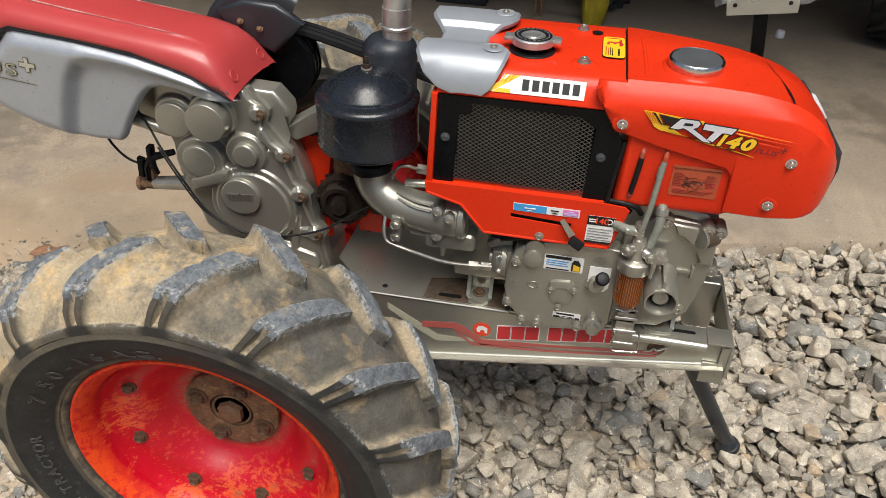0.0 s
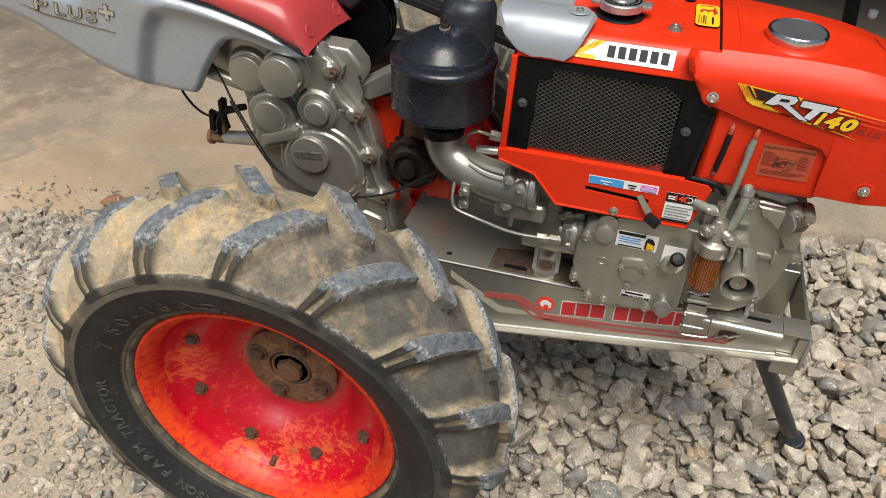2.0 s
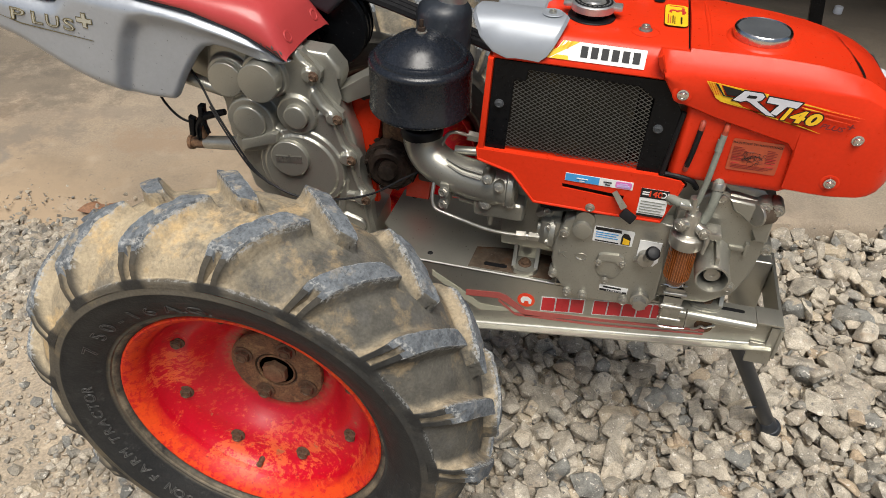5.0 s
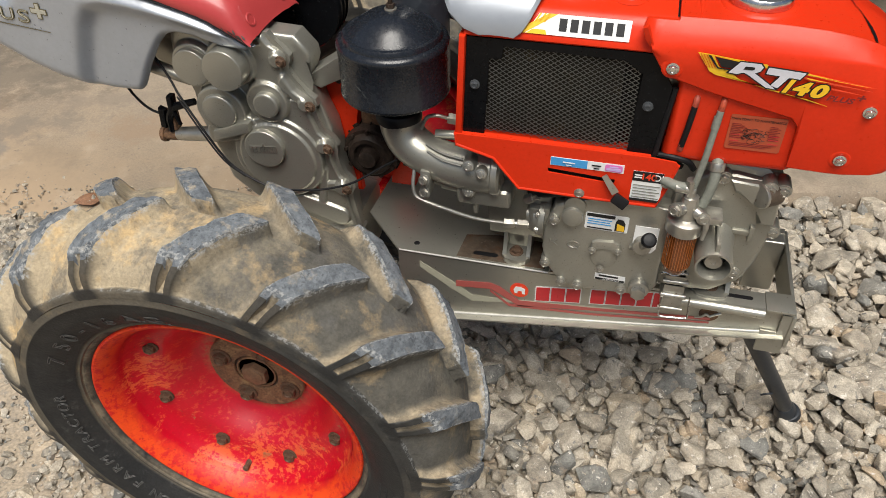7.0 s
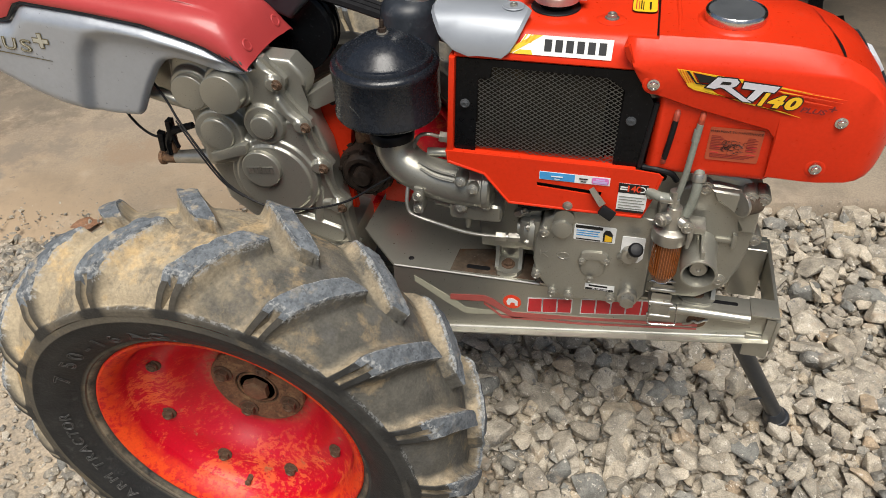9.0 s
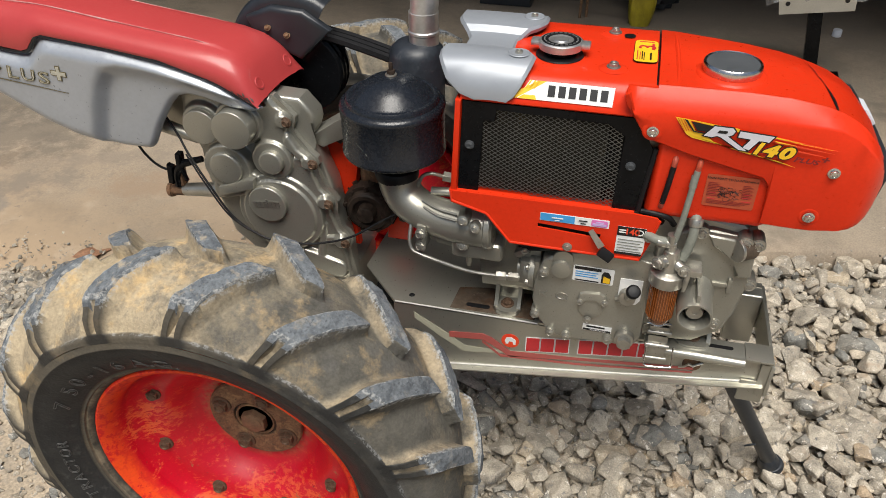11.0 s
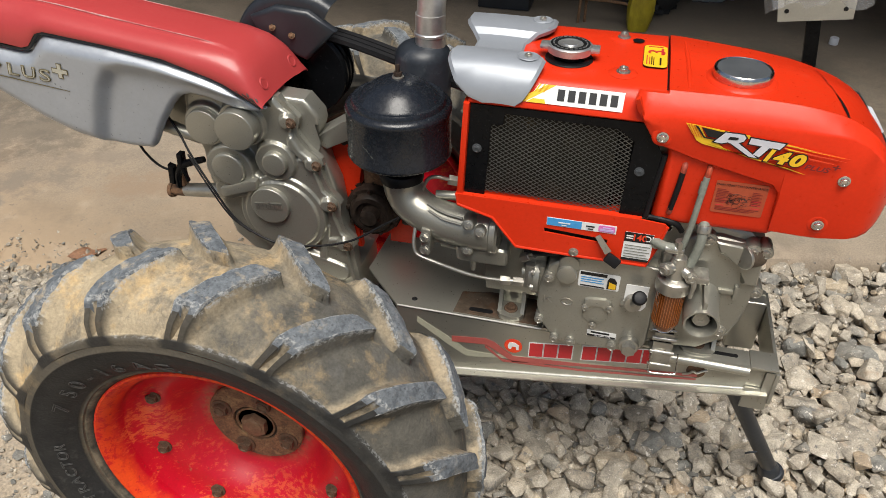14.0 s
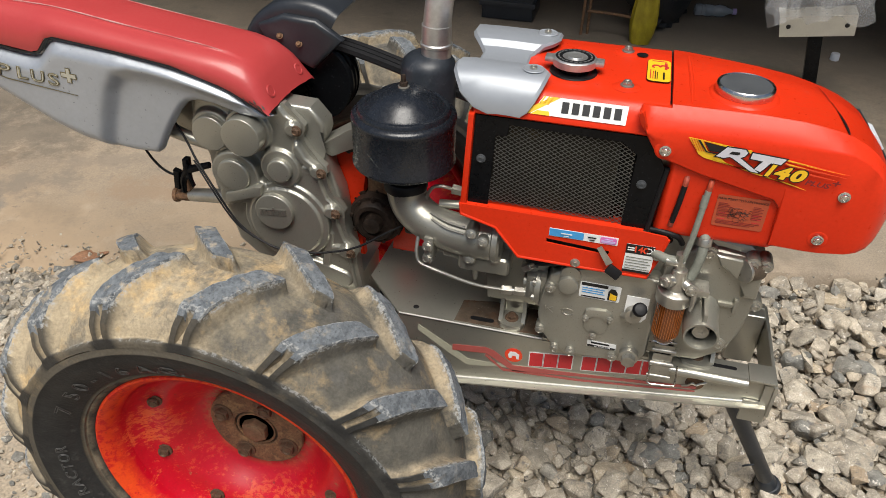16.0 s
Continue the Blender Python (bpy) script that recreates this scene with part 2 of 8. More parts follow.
M_BRIGHT = mat("bright_zinc_steel", (0.47, 0.455, 0.41), (0.36, 0.345, 0.305), rough=0.34, metal=0.85, grain=0.12, bump=0.08, coarse=40, spots=(((0.16, 0.11, 0.07), 90, 0.62, 0.74, 0.6),))
M_CHROME = mat("chromed_steel", (0.70, 0.69, 0.67), (0.58, 0.57, 0.55), rough=0.22, metal=1.0, grain=0.05, bump=0.03, coarse=25, spots=(((0.35, 0.25, 0.18), 60, 0.66, 0.8, 0.5),))
M_BLACK = mat("black_satin_paint", (0.003, 0.0033, 0.004), (0.006, 0.0065, 0.0075), rough=0.22, coat=0.0, spec=0.15, grain=0.15, bump=0.03, coarse=10, spots=(((0.07, 0.07, 0.07), 35, 0.70, 0.95, 0.6),))
M_PLASTIC = mat("black_plastic", (0.016, 0.019, 0.024), (0.024, 0.028, 0.034), rough=0.38, spec=0.55, grain=0.1, bump=0.03, coarse=8, spots=(((0.05, 0.05, 0.05), 20, 0.68, 0.95, 0.7),))
M_HOSE = mat("black_rubber_hose", (0.008, 0.008, 0.009), rough=0.5, grain=0.2, spec=0.25)
M_GREYHOSE = mat("grey_rubber_hose", (0.20, 0.21, 0.175), (0.16, 0.165, 0.14), rough=0.6, grain=0.15)
M_RUBBER = mat("dusty_tyre_rubber", (0.017, 0.018, 0.0195), (0.030, 0.030, 0.030), rough=0.6, spec=0.3, grain=0.35, bump=0.3, coarse=6, fine=240, spots=(((0.10, 0.085, 0.063), 7, 0.53, 0.82, 0.9), ((0.055, 0.055, 0.053), 60, 0.62, 0.8, 0.85)))
# Paler letters: scuffs, and light caught by raised edges put into colour.
M_LETTER = mat("scuffed_lit_rubber", (0.060, 0.060, 0.058), (0.085, 0.083, 0.078), rough=0.55, spec=0.4, grain=0.4, bump=0.3, coarse=30, fine=260, spots=(((0.09, 0.085, 0.075), 60, 0.60, 0.74, 0.8),))
def graph(name):
    """A node material with short hands: returns it, its shader, and functions that add nodes."""
    m = bpy.data.materials.new(name)
    m.use_nodes = True
    nt = m.node_tree

    def plug(sock, value):
        if isinstance(value, bpy.types.NodeSocket):
            nt.links.new(value, sock)
        elif isinstance(value, (tuple, list)):
            sock.default_value = (*value, 1.0) if len(sock.default_value) == 4 else value
        else:
            sock.default_value = value

    def noisy(co, scale, detail=5.0, rough=0.6, stretch=None):
        if stretch:
            mp = nt.nodes.new("ShaderNodeMapping")
            mp.inputs["Scale"].default_value = stretch
            nt.links.new(co, mp.inputs["Vector"])
            co = mp.outputs[0]
        n = node(nt, "ShaderNodeTexNoise", Scale=scale, Detail=detail, Roughness=rough)
        nt.links.new(co, n.inputs["Vector"])
        return n.outputs["Fac"]

    def span(value, lo, hi, a=0.0, z=1.0):
        r = node(nt, "ShaderNodeMapRange", From_Min=lo, From_Max=hi, To_Min=a, To_Max=z)
        plug(r.inputs["Value"], value)
        return r.outputs[0]

    def calc(kind, a, z=0.0):
        n = nt.nodes.new("ShaderNodeMath")
        n.operation = kind
        plug(n.inputs[0], a)
        plug(n.inputs[1], z)
        return n.outputs[0]

    def mix(fac, a, z, mode="MIX"):
        x = nt.nodes.new("ShaderNodeMix")
        x.data_type, x.blend_type = "RGBA", mode
        plug(x.inputs["Factor"], fac)
        plug(x.inputs["A"], a)
        plug(x.inputs["B"], z)
        return x.outputs["Result"]

    def bumped(*layers):
        last = None
        for height, strength, distance in layers:
            bn = node(nt, "ShaderNodeBump", Distance=distance)
            plug(bn.inputs["Strength"], strength)
            plug(bn.inputs["Height"], height)
            if last:
                nt.links.new(last, bn.inputs["Normal"])
            last = bn.outputs[0]
        nt.links.new(last, nt.nodes["Principled BSDF"].inputs["Normal"])

    def shade(**values):
        for key, value in values.items():
            plug(nt.nodes["Principled BSDF"].inputs[key.replace("_", " ")], value)

    return m, noisy, span, calc, mix, bumped, shade


def tyre_rubber():
    """Black rubber, worn to slate on the lugs' tops, with dried tan mud in the hollows, less of it towards +x."""
    m, noisy, span, calc, mix, bumped, shade = graph("muddy_tyre_rubber")
    nt = m.node_tree
    pos = nt.nodes.new("ShaderNodeNewGeometry").outputs["Position"]
    own = nt.nodes.new("ShaderNodeTexCoord").outputs["Object"]

    def attribute(key):
        n = nt.nodes.new("ShaderNodeAttribute")
        n.attribute_name = key
        return n.outputs["Fac"]
    worn, rim, mud, caked = attribute("worn"), attribute("chipped"), attribute("mud"), attribute("caked")
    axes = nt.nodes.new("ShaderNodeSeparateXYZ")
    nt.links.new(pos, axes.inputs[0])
    broad, mid, fine = noisy(pos, 7, 6, 0.65), noisy(pos, 24, 6, 0.7), noisy(pos, 230, 3)
    col = mix(span(mid, 0.35, 0.7), (0.014, 0.0145, 0.0150), (0.026, 0.0262, 0.0258))
    # pale scuffs round the shoulder and dust on the wall
    col = mix(span(noisy(own, 46, 7, 0.72), 0.58, 0.68, 0, 0.45), col, (0.075, 0.074, 0.070))
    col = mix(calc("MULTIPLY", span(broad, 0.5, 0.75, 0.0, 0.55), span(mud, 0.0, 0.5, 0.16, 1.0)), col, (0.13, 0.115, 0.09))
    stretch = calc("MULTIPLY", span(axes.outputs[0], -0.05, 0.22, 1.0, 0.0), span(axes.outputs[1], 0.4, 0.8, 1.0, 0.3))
    # thin grey-brown film everywhere in the hollows, thick tan mud that lessens towards +x and +y
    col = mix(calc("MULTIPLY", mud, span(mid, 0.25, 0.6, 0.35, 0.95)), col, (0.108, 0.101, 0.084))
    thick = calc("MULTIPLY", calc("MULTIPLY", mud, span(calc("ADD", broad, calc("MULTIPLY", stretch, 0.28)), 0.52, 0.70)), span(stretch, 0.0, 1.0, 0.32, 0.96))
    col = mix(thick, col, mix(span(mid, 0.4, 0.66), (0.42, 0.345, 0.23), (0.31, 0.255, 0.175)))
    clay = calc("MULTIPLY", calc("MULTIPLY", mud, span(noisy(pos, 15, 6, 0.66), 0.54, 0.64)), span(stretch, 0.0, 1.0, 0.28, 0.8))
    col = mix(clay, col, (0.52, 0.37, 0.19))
    smear = calc("MULTIPLY", mud, span(noisy(pos, 12, 8, 0.72, (1.0, 1.0, 0.6)), 0.50, 0.60, 0, 0.66))
    col = mix(smear, col, (0.095, 0.092, 0.085))
    col = mix(calc("MULTIPLY", mud, span(noisy(pos, 95, 6, 0.75), 0.60, 0.70, 0, 0.45)), col, (0.09, 0.085, 0.075))
    col = mix(calc("MULTIPLY", caked, span(noisy(pos, 20, 7, 0.7), 0.36, 0.58, 0, 0.85)), col, mix(span(mid, 0.4, 0.66), (0.43, 0.35, 0.235), (0.30, 0.245, 0.165)))
    # worn slate tops with a pale frayed rim
    slate = mix(span(noisy(pos, 60, 7, 0.75), 0.38, 0.64), (0.084, 0.094, 0.105), (0.175, 0.190, 0.203))
    slate = mix(span(noisy(pos, 190, 4, 0.7), 0.56, 0.66, 0, 0.8), slate, (0.055, 0.062, 0.072))
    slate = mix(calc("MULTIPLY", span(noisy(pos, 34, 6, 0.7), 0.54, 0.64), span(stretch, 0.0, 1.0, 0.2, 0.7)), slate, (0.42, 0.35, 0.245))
    col = mix(span(calc("ADD", worn, calc("MULTIPLY", mid, 0.5)), 0.82, 0.98), col, slate)
    col = mix(calc("MULTIPLY", rim, span(noisy(pos, 150, 5, 0.75), 0.47, 0.58, 0, 0.8)), col, (0.36, 0.365, 0.355))
    col = mix(1.0, col, span(fine, 0.3, 0.7, 0.84, 1.16), "MULTIPLY")
    shade(Base_Color=col, Roughness=span(calc("MAXIMUM", mud, worn), 0.0, 0.6, 0.62, 0.9), Specular_IOR_Level=0.3)
    bumped((noisy(pos, 60, 6, 0.7), calc("ADD", calc("MULTIPLY", calc("MAXIMUM", worn, mud), 0.5), 0.08), 0.004), (fine, 0.45, 0.002))
    return m


def rim_paint():
    """Crimson dish, orange towards the edge, flecked and flaking to rust."""
    m, noisy, span, calc, mix, bumped, shade = graph("scuffed_red_rim_paint")
    nt = m.node_tree
    own = nt.nodes.new("ShaderNodeTexCoord").outputs["Object"]
    axes = nt.nodes.new("ShaderNodeSeparateXYZ")
    nt.links.new(own, axes.inputs[0])
    r = calc("SQRT", calc("ADD", calc("MULTIPLY", axes.outputs[0], axes.outputs[0]), calc("MULTIPLY", axes.outputs[2], axes.outputs[2])))
    broad, speck, fine = noisy(own, 9, 6, 0.65), noisy(own, 75, 8, 0.78), noisy(own, 260, 3)
    col = mix(span(broad, 0.35, 0.65), (0.46, 0.001, 0.012), (0.53, 0.002, 0.017))
    edge = span(calc("ADD", r, calc("MULTIPLY", span(noisy(own, 26, 7, 0.72), 0.2, 0.8, -1, 1), 0.006)), 0.1985, 0.2075)
    # orange undercoat shows through in flecks, most of them in the outer half
    band = calc("MULTIPLY", span(r, 0.100, 0.165, 0.35, 1.0), span(broad, 0.38, 0.58, 0.25, 1.0))
    col = mix(calc("MULTIPLY", span(calc("ADD", noisy(own, 62, 9, 0.82, (1.0, 1.0, 1.9)), calc("MULTIPLY", broad, 0.55)), 0.820, 0.828), band), col, (0.66, 0.095, 0.030))
    col = mix(edge, col, mix(span(broad, 0.4, 0.7), (0.70, 0.062, 0.009), (0.62, 0.036, 0.008)))
    col = mix(calc("MULTIPLY", calc("MULTIPLY", edge, span(speck, 0.50, 0.54, 0, 0.9)), span(broad, 0.36, 0.50)), col, (0.50, 0.006, 0.012))
    flake = calc("MULTIPLY", span(noisy(own, 34, 8, 0.75), 0.60, 0.63), span(calc("ABSOLUTE", calc("SUBTRACT", r, 0.164)), 0.006, 0.024, 0.9, 0.0))
    ring = calc("MULTIPLY", span(noisy(own, 48, 8, 0.75), 0.44, 0.52), span(r, 0.086, 0.108, 1.0, 0.0))
    col = mix(calc("MAXIMUM", flake, ring), col, mix(span(speck, 0.4, 0.6), (0.40, 0.13, 0.06), (0.24, 0.075, 0.035)))
    col = mix(span(noisy(own, 150, 6, 0.75), 0.62, 0.66, 0, 0.85), col, (0.15, 0.03, 0.018))
    col = mix(1.0, col, span(fine, 0.3, 0.7, 0.93, 1.07), "MULTIPLY")
    shade(Base_Color=col, Roughness=span(edge, 0.0, 1.0, 0.36, 0.52), Specular_IOR_Level=0.28, Coat_Weight=span(r, 0.160, 0.178, 0.55, 0.0), Coat_Roughness=0.2)
    bumped((speck, 0.10, 0.002), (fine, 0.05, 0.001))
    return m


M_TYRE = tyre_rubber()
M_RIM = rim_paint()
M_FLANGE = mat("orange_rim_edge_paint", (0.78, 0.068, 0.016), (0.70, 0.04, 0.016), rough=0.36, coat=0.25, grain=0.07, bump=0.1, coarse=8, fine=190, spots=(((0.70, 0.02, 0.02), 11, 0.52, 0.72, 0.4),))
M_RUST = mat("rusty_steel", (0.195, 0.105, 0.053), (0.125, 0.068, 0.037), rough=0.8, metal=0.1, grain=0.4, bump=0.5, coarse=45, fine=320, spots=(((0.27, 0.165, 0.080), 60, 0.53, 0.63, 0.8), ((0.085, 0.046, 0.028), 38, 0.57, 0.66, 0.7), ((0.040, 0.024, 0.018), 190, 0.60, 0.66, 0.8)))
M_NUT = mat("rusty_nut", (0.15, 0.09, 0.055), (0.085, 0.052, 0.033), rough=0.6, metal=0.25, grain=0.35, bump=0.35, coarse=120, fine=500)
M_HEXNUT = mat("brown_hexagon_nut", (0.215, 0.135, 0.080), (0.155, 0.094, 0.056), rough=0.55, metal=0.3, grain=0.3, bump=0.3, coarse=90, fine=500)
# Grease black; also painted shade under the axle nut and behind gaps.
M_GREASE_SHADE = mat("greasy_black_and_shade", (0.020, 0.015, 0.012), (0.048, 0.033, 0.025), rough=0.5, grain=0.4, bump=0.5, coarse=25, spec=0.2)
M_MESHW = mat("dark_grey_wire", (0.21, 0.21, 0.20), (0.12, 0.12, 0.115), rough=0.34, metal=0.7, grain=0.2, bump=0.0)
M_CORE = mat("dusty_radiator_core", (0.020, 0.018, 0.013), (0.010, 0.009, 0.007), rough=0.8, grain=0.5, bump=0.6, coarse=12, fine=420, spec=0.2, spots=(((0.06, 0.045, 0.02), 18, 0.56, 0.75, 0.9),))
M_AMBER = mat("amber_glass", (0.20, 0.055, 0.010), (0.15, 0.038, 0.008), rough=0.08, coat=0.6, grain=0.05, bump=0.0, trans=0.2)
M_WHITE = mat("white_sticker", (0.78, 0.78, 0.76), (0.72, 0.72, 0.7), rough=0.35, grain=0.04, bump=0.0)
M_YELLOW = mat("yellow_sticker", (0.85, 0.52, 0.02), (0.8, 0.47, 0.02), rough=0.35, grain=0.04, bump=0.0)
M_INK = mat("black_ink", (0.007, 0.007, 0.008), rough=0.4, grain=0.05, bump=0.0)
M_SILVERINK = mat("silver_ink", (0.62, 0.62, 0.66), (0.5, 0.5, 0.55), rough=0.35, grain=0.04, bump=0.0)
M_BLUE = mat("blue_sticker", (0.06, 0.32, 0.66), rough=0.35, grain=0.04, bump=0.0)
M_LILAC = mat("lilac_sticker", (0.55, 0.42, 0.72), rough=0.35, grain=0.04, bump=0.0)
M_PINK = mat("pink_sticker", (0.72, 0.2, 0.5), rough=0.35, grain=0.04, bump=0.0)
M_DECAL = mat("red_decal", (0.55, 0.03, 0.035), rough=0.35, grain=0.05, bump=0.0)
M_SALMON = mat("salmon_decal", (0.42, 0.10, 0.085), rough=0.38, grain=0.05, bump=0.0)
M_CREAM = mat("cream_decal", (0.40, 0.39, 0.30), rough=0.38, grain=0.05, bump=0.0)
M_BROWNLABEL = mat("brown_label", (0.42, 0.075, 0.03), rough=0.4, grain=0.08, bump=0.0)
M_GOLD = mat("worn_gold_print", (0.17, 0.145, 0.08), rough=0.4, metal=0.3, grain=0.2, bump=0.0)
M_STONE = mat("crushed_stone", (0.480, 0.444, 0.384), (0.232, 0.215, 0.189), rough=0.82, grain=0.28, bump=0.5, coarse=30, fine=300, pieces=1.0, world_grain=True, relief=(60, 0.9, 0.006), spots=(((0.62, 0.575, 0.50), 75, 0.60, 0.64, 0.7), ((0.38, 0.30, 0.22), 20, 0.57, 0.70, 0.8), ((0.15, 0.143, 0.134), 45, 0.585, 0.66, 0.7)))
M_DIRT = mat("sandy_dirt", (0.38, 0.31, 0.225), (0.27, 0.225, 0.17), rough=0.95, grain=0.35, bump=0.8, coarse=5, fine=140, spots=(((0.28, 0.245, 0.2), 34, 0.52, 0.66, 0.95), ((0.55, 0.45, 0.33), 12, 0.56, 0.75, 0.95)))
M_CONCRETE = mat("dusty_concrete", (0.275, 0.23, 0.175), (0.20, 0.167, 0.13), fade=(0.82, 1.55, 1.0, 0.15, 1), rough=0.88, grain=0.26, bump=0.4, coarse=3.0, fine=210, spots=(((0.135, 0.115, 0.09), 1.9, 0.535, 0.62, 0.65), ((0.37, 0.275, 0.180), 2.2, 0.28, 0.56, 0.9), ((0.45, 0.37, 0.275), 9, 0.55, 0.8, 0.95), ((0.14, 0.12, 0.10), 26, 0.63, 0.72, 0.85), ((0.2, 0.165, 0.13), 90, 0.62, 0.70, 0.9)))


def stain(m, x, y, length, width, spin, colour, ragged=1.0, scale=22, ring=False):
    """A damp or oily mark, once a painted dim patch, with a ragged outline at its own place on a floor."""
    nt = m.node_tree
    b = nt.nodes["Principled BSDF"]
    old = b.inputs["Base Color"].links[0].from_socket
    geo = nt.nodes.new("ShaderNodeNewGeometry").outputs["Position"]
    mp = nt.nodes.new("ShaderNodeMapping")
    mp.vector_type = "TEXTURE"
    mp.inputs["Location"].default_value = (x, y, 0)
    mp.inputs["Rotation"].default_value = (0, 0, radians(spin))
    mp.inputs["Scale"].default_value = (length, width, 10)
    nt.links.new(geo, mp.inputs["Vector"])
    size = nt.nodes.new("ShaderNodeVectorMath")
    size.operation = "LENGTH"
    nt.links.new(mp.outputs[0], size.inputs[0])
    n = node(nt, "ShaderNodeTexNoise", Scale=scale, Detail=8.0, Roughness=0.72)
    nt.links.new(geo, n.inputs["Vector"])
    wob = node(nt, "ShaderNodeMapRange", From_Min=0.25, From_Max=0.75, To_Min=-ragged, To_Max=ragged)
    nt.links.new(n.outputs["Fac"], wob.inputs["Value"])
    add = nt.nodes.new("ShaderNodeMath")
    nt.links.new(size.outputs["Value"], add.inputs[0])
    nt.links.new(wob.outputs[0], add.inputs[1])
    last = add
    if ring:
        off = nt.nodes.new("ShaderNodeMath")
        off.operation = "SUBTRACT"
        off.inputs[1].default_value = 1.0
        nt.links.new(add.outputs[0], off.inputs[0])
        last = nt.nodes.new("ShaderNodeMath")
        last.operation = "ABSOLUTE"
        nt.links.new(off.outputs[0], last.inputs[0])
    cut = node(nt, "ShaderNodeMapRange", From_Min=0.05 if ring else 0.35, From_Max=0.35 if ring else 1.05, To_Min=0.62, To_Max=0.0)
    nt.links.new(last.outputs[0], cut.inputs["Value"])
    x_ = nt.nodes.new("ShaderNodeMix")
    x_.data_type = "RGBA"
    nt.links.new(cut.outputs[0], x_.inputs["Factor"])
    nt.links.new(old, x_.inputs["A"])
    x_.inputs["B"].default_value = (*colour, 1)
    nt.links.new(x_.outputs["Result"], b.inputs["Base Color"])


stain(M_CONCRETE, -1.76, 1.67, 0.13, 0.07, 20, (0.13, 0.10, 0.07), 1.1)
stain(M_CONCRETE, -1.72, 1.53, 0.10, 0.05, -30, (0.19, 0.15, 0.11), 1.0)
stain(M_CONCRETE, -1.51, 1.46, 0.10, 0.05, 15, (0.16, 0.135, 0.105), 0.8, 12)
stain(M_CONCRETE, -1.60, 1.21, 0.22, 0.06, 66, (0.16, 0.12, 0.085), 1.0)
stain(M_CONCRETE, -1.70, 1.17, 0.06, 0.035, 10, (0.17, 0.13, 0.09), 1.0)
stain(M_CONCRETE, -1.45, 0.985, 0.085, 0.055, 25, (0.17, 0.155, 0.135), 0.30, 9, True)
stain(M_CONCRETE, -1.44, 0.99, 0.075, 0.045, 25, (0.20, 0.18, 0.15), 0.9, 30)
stain(M_CONCRETE, -1.62, 1.46, 0.42, 0.20, 15, (0.125, 0.105, 0.082), 1.2, 9)
stain(M_CONCRETE, -1.95, 1.75, 0.55, 0.28, 10, (0.105, 0.09, 0.072), 1.2, 7)
stain(M_CONCRETE, -1.40, 1.14, 0.24, 0.09, 30, (0.17, 0.145, 0.118), 1.1, 12)
stain(M_CONCRETE, -1.22, 1.36, 0.26, 0.07, 20, (0.20, 0.165, 0.13), 1.1, 12)
stain(M_CONCRETE, -0.95, 1.24, 0.22, 0.10, 14, (0.27, 0.19, 0.125), 1.0, 14)
# Broad patch that puts the roof's shade on the back floor into its colour.
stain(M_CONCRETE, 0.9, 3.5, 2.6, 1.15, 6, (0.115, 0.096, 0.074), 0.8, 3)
M_WALL = mat("dark_garage_wall", (0.16, 0.145, 0.125), (0.12, 0.11, 0.1), rough=0.9, grain=0.15, bump=0.2, coarse=2)
M_ROOF = mat("corrugated_roof_metal", (0.30, 0.31, 0.32), rough=0.5, metal=0.5, grain=0.1)
M_BEIGE = mat("beige_painted_steel", (0.56, 0.53, 0.44), (0.5, 0.47, 0.4), rough=0.5, grain=0.06)
M_BAG = mat("yellow_plastic_bag", (0.40, 0.32, 0.02), (0.26, 0.20, 0.012), rough=0.4, grain=0.1, bump=0.3, coarse=14)
M_CLEAR = mat("cloudy_plastic_film", (0.72, 0.72, 0.72), rough=0.25, grain=0.05, bump=0.3, alpha=0.32)
M_PALEPLASTIC = mat("pale_plastic", (0.62, 0.64, 0.68), rough=0.4, grain=0.04)
M_BOTTLE = mat("clear_bottle_plastic", (0.5, 0.55, 0.6), rough=0.15, grain=0.04, bump=0.0, alpha=0.45)
M_RUSTFILM = mat("thin_rust_film", (0.065, 0.043, 0.028), (0.125, 0.098, 0.072), rough=0.5, metal=0.3, grain=0.25, bump=0.15, coarse=26, spots=(((0.10, 0.05, 0.026), 40, 0.52, 0.66, 0.8), ((0.20, 0.17, 0.135), 60, 0.62, 0.7, 0.4)))
M_CHIP = mat("bare_chipped_metal", (0.13, 0.11, 0.10), (0.07, 0.055, 0.05), rough=0.6, metal=0.3, grain=0.3, coarse=60)
M_DARKRED = mat("dark_red_print", (0.20, 0.015, 0.015), rough=0.35, grain=0.05, bump=0.0)
M_CAPFACE = mat("dull_dark_cap_face", (0.055, 0.06, 0.065), (0.075, 0.08, 0.085), rough=0.5, spec=0.3, grain=0.08, bump=0.02, coarse=20)
M_CLEANER = mat("slate_black_enamel", (0.0085, 0.0105, 0.0145), (0.013, 0.0155, 0.0205), rough=0.27, spec=0.45, grain=0.08, bump=0.01, coarse=12, spots=(((0.055, 0.062, 0.070), 24, 0.66, 0.9, 0.5), ((0.12, 0.12, 0.12), 120, 0.70, 0.73, 0.7)))
M_PIPE = mat("satin_steel_pipe", (0.60, 0.60, 0.59), (0.48, 0.475, 0.46), rough=0.40, metal=0.85, grain=0.08, bump=0.03, coarse=18, spots=(((0.36, 0.28, 0.22), 40, 0.64, 0.8, 0.6),))
# Pale paint for edges that catch the sky; the glint is in the colour.
M_LIP = mat("pale_edge_glint", (0.60, 0.59, 0.55), (0.50, 0.49, 0.455), rough=0.35, metal=0.3, grain=0.06, bump=0.02, coarse=16)
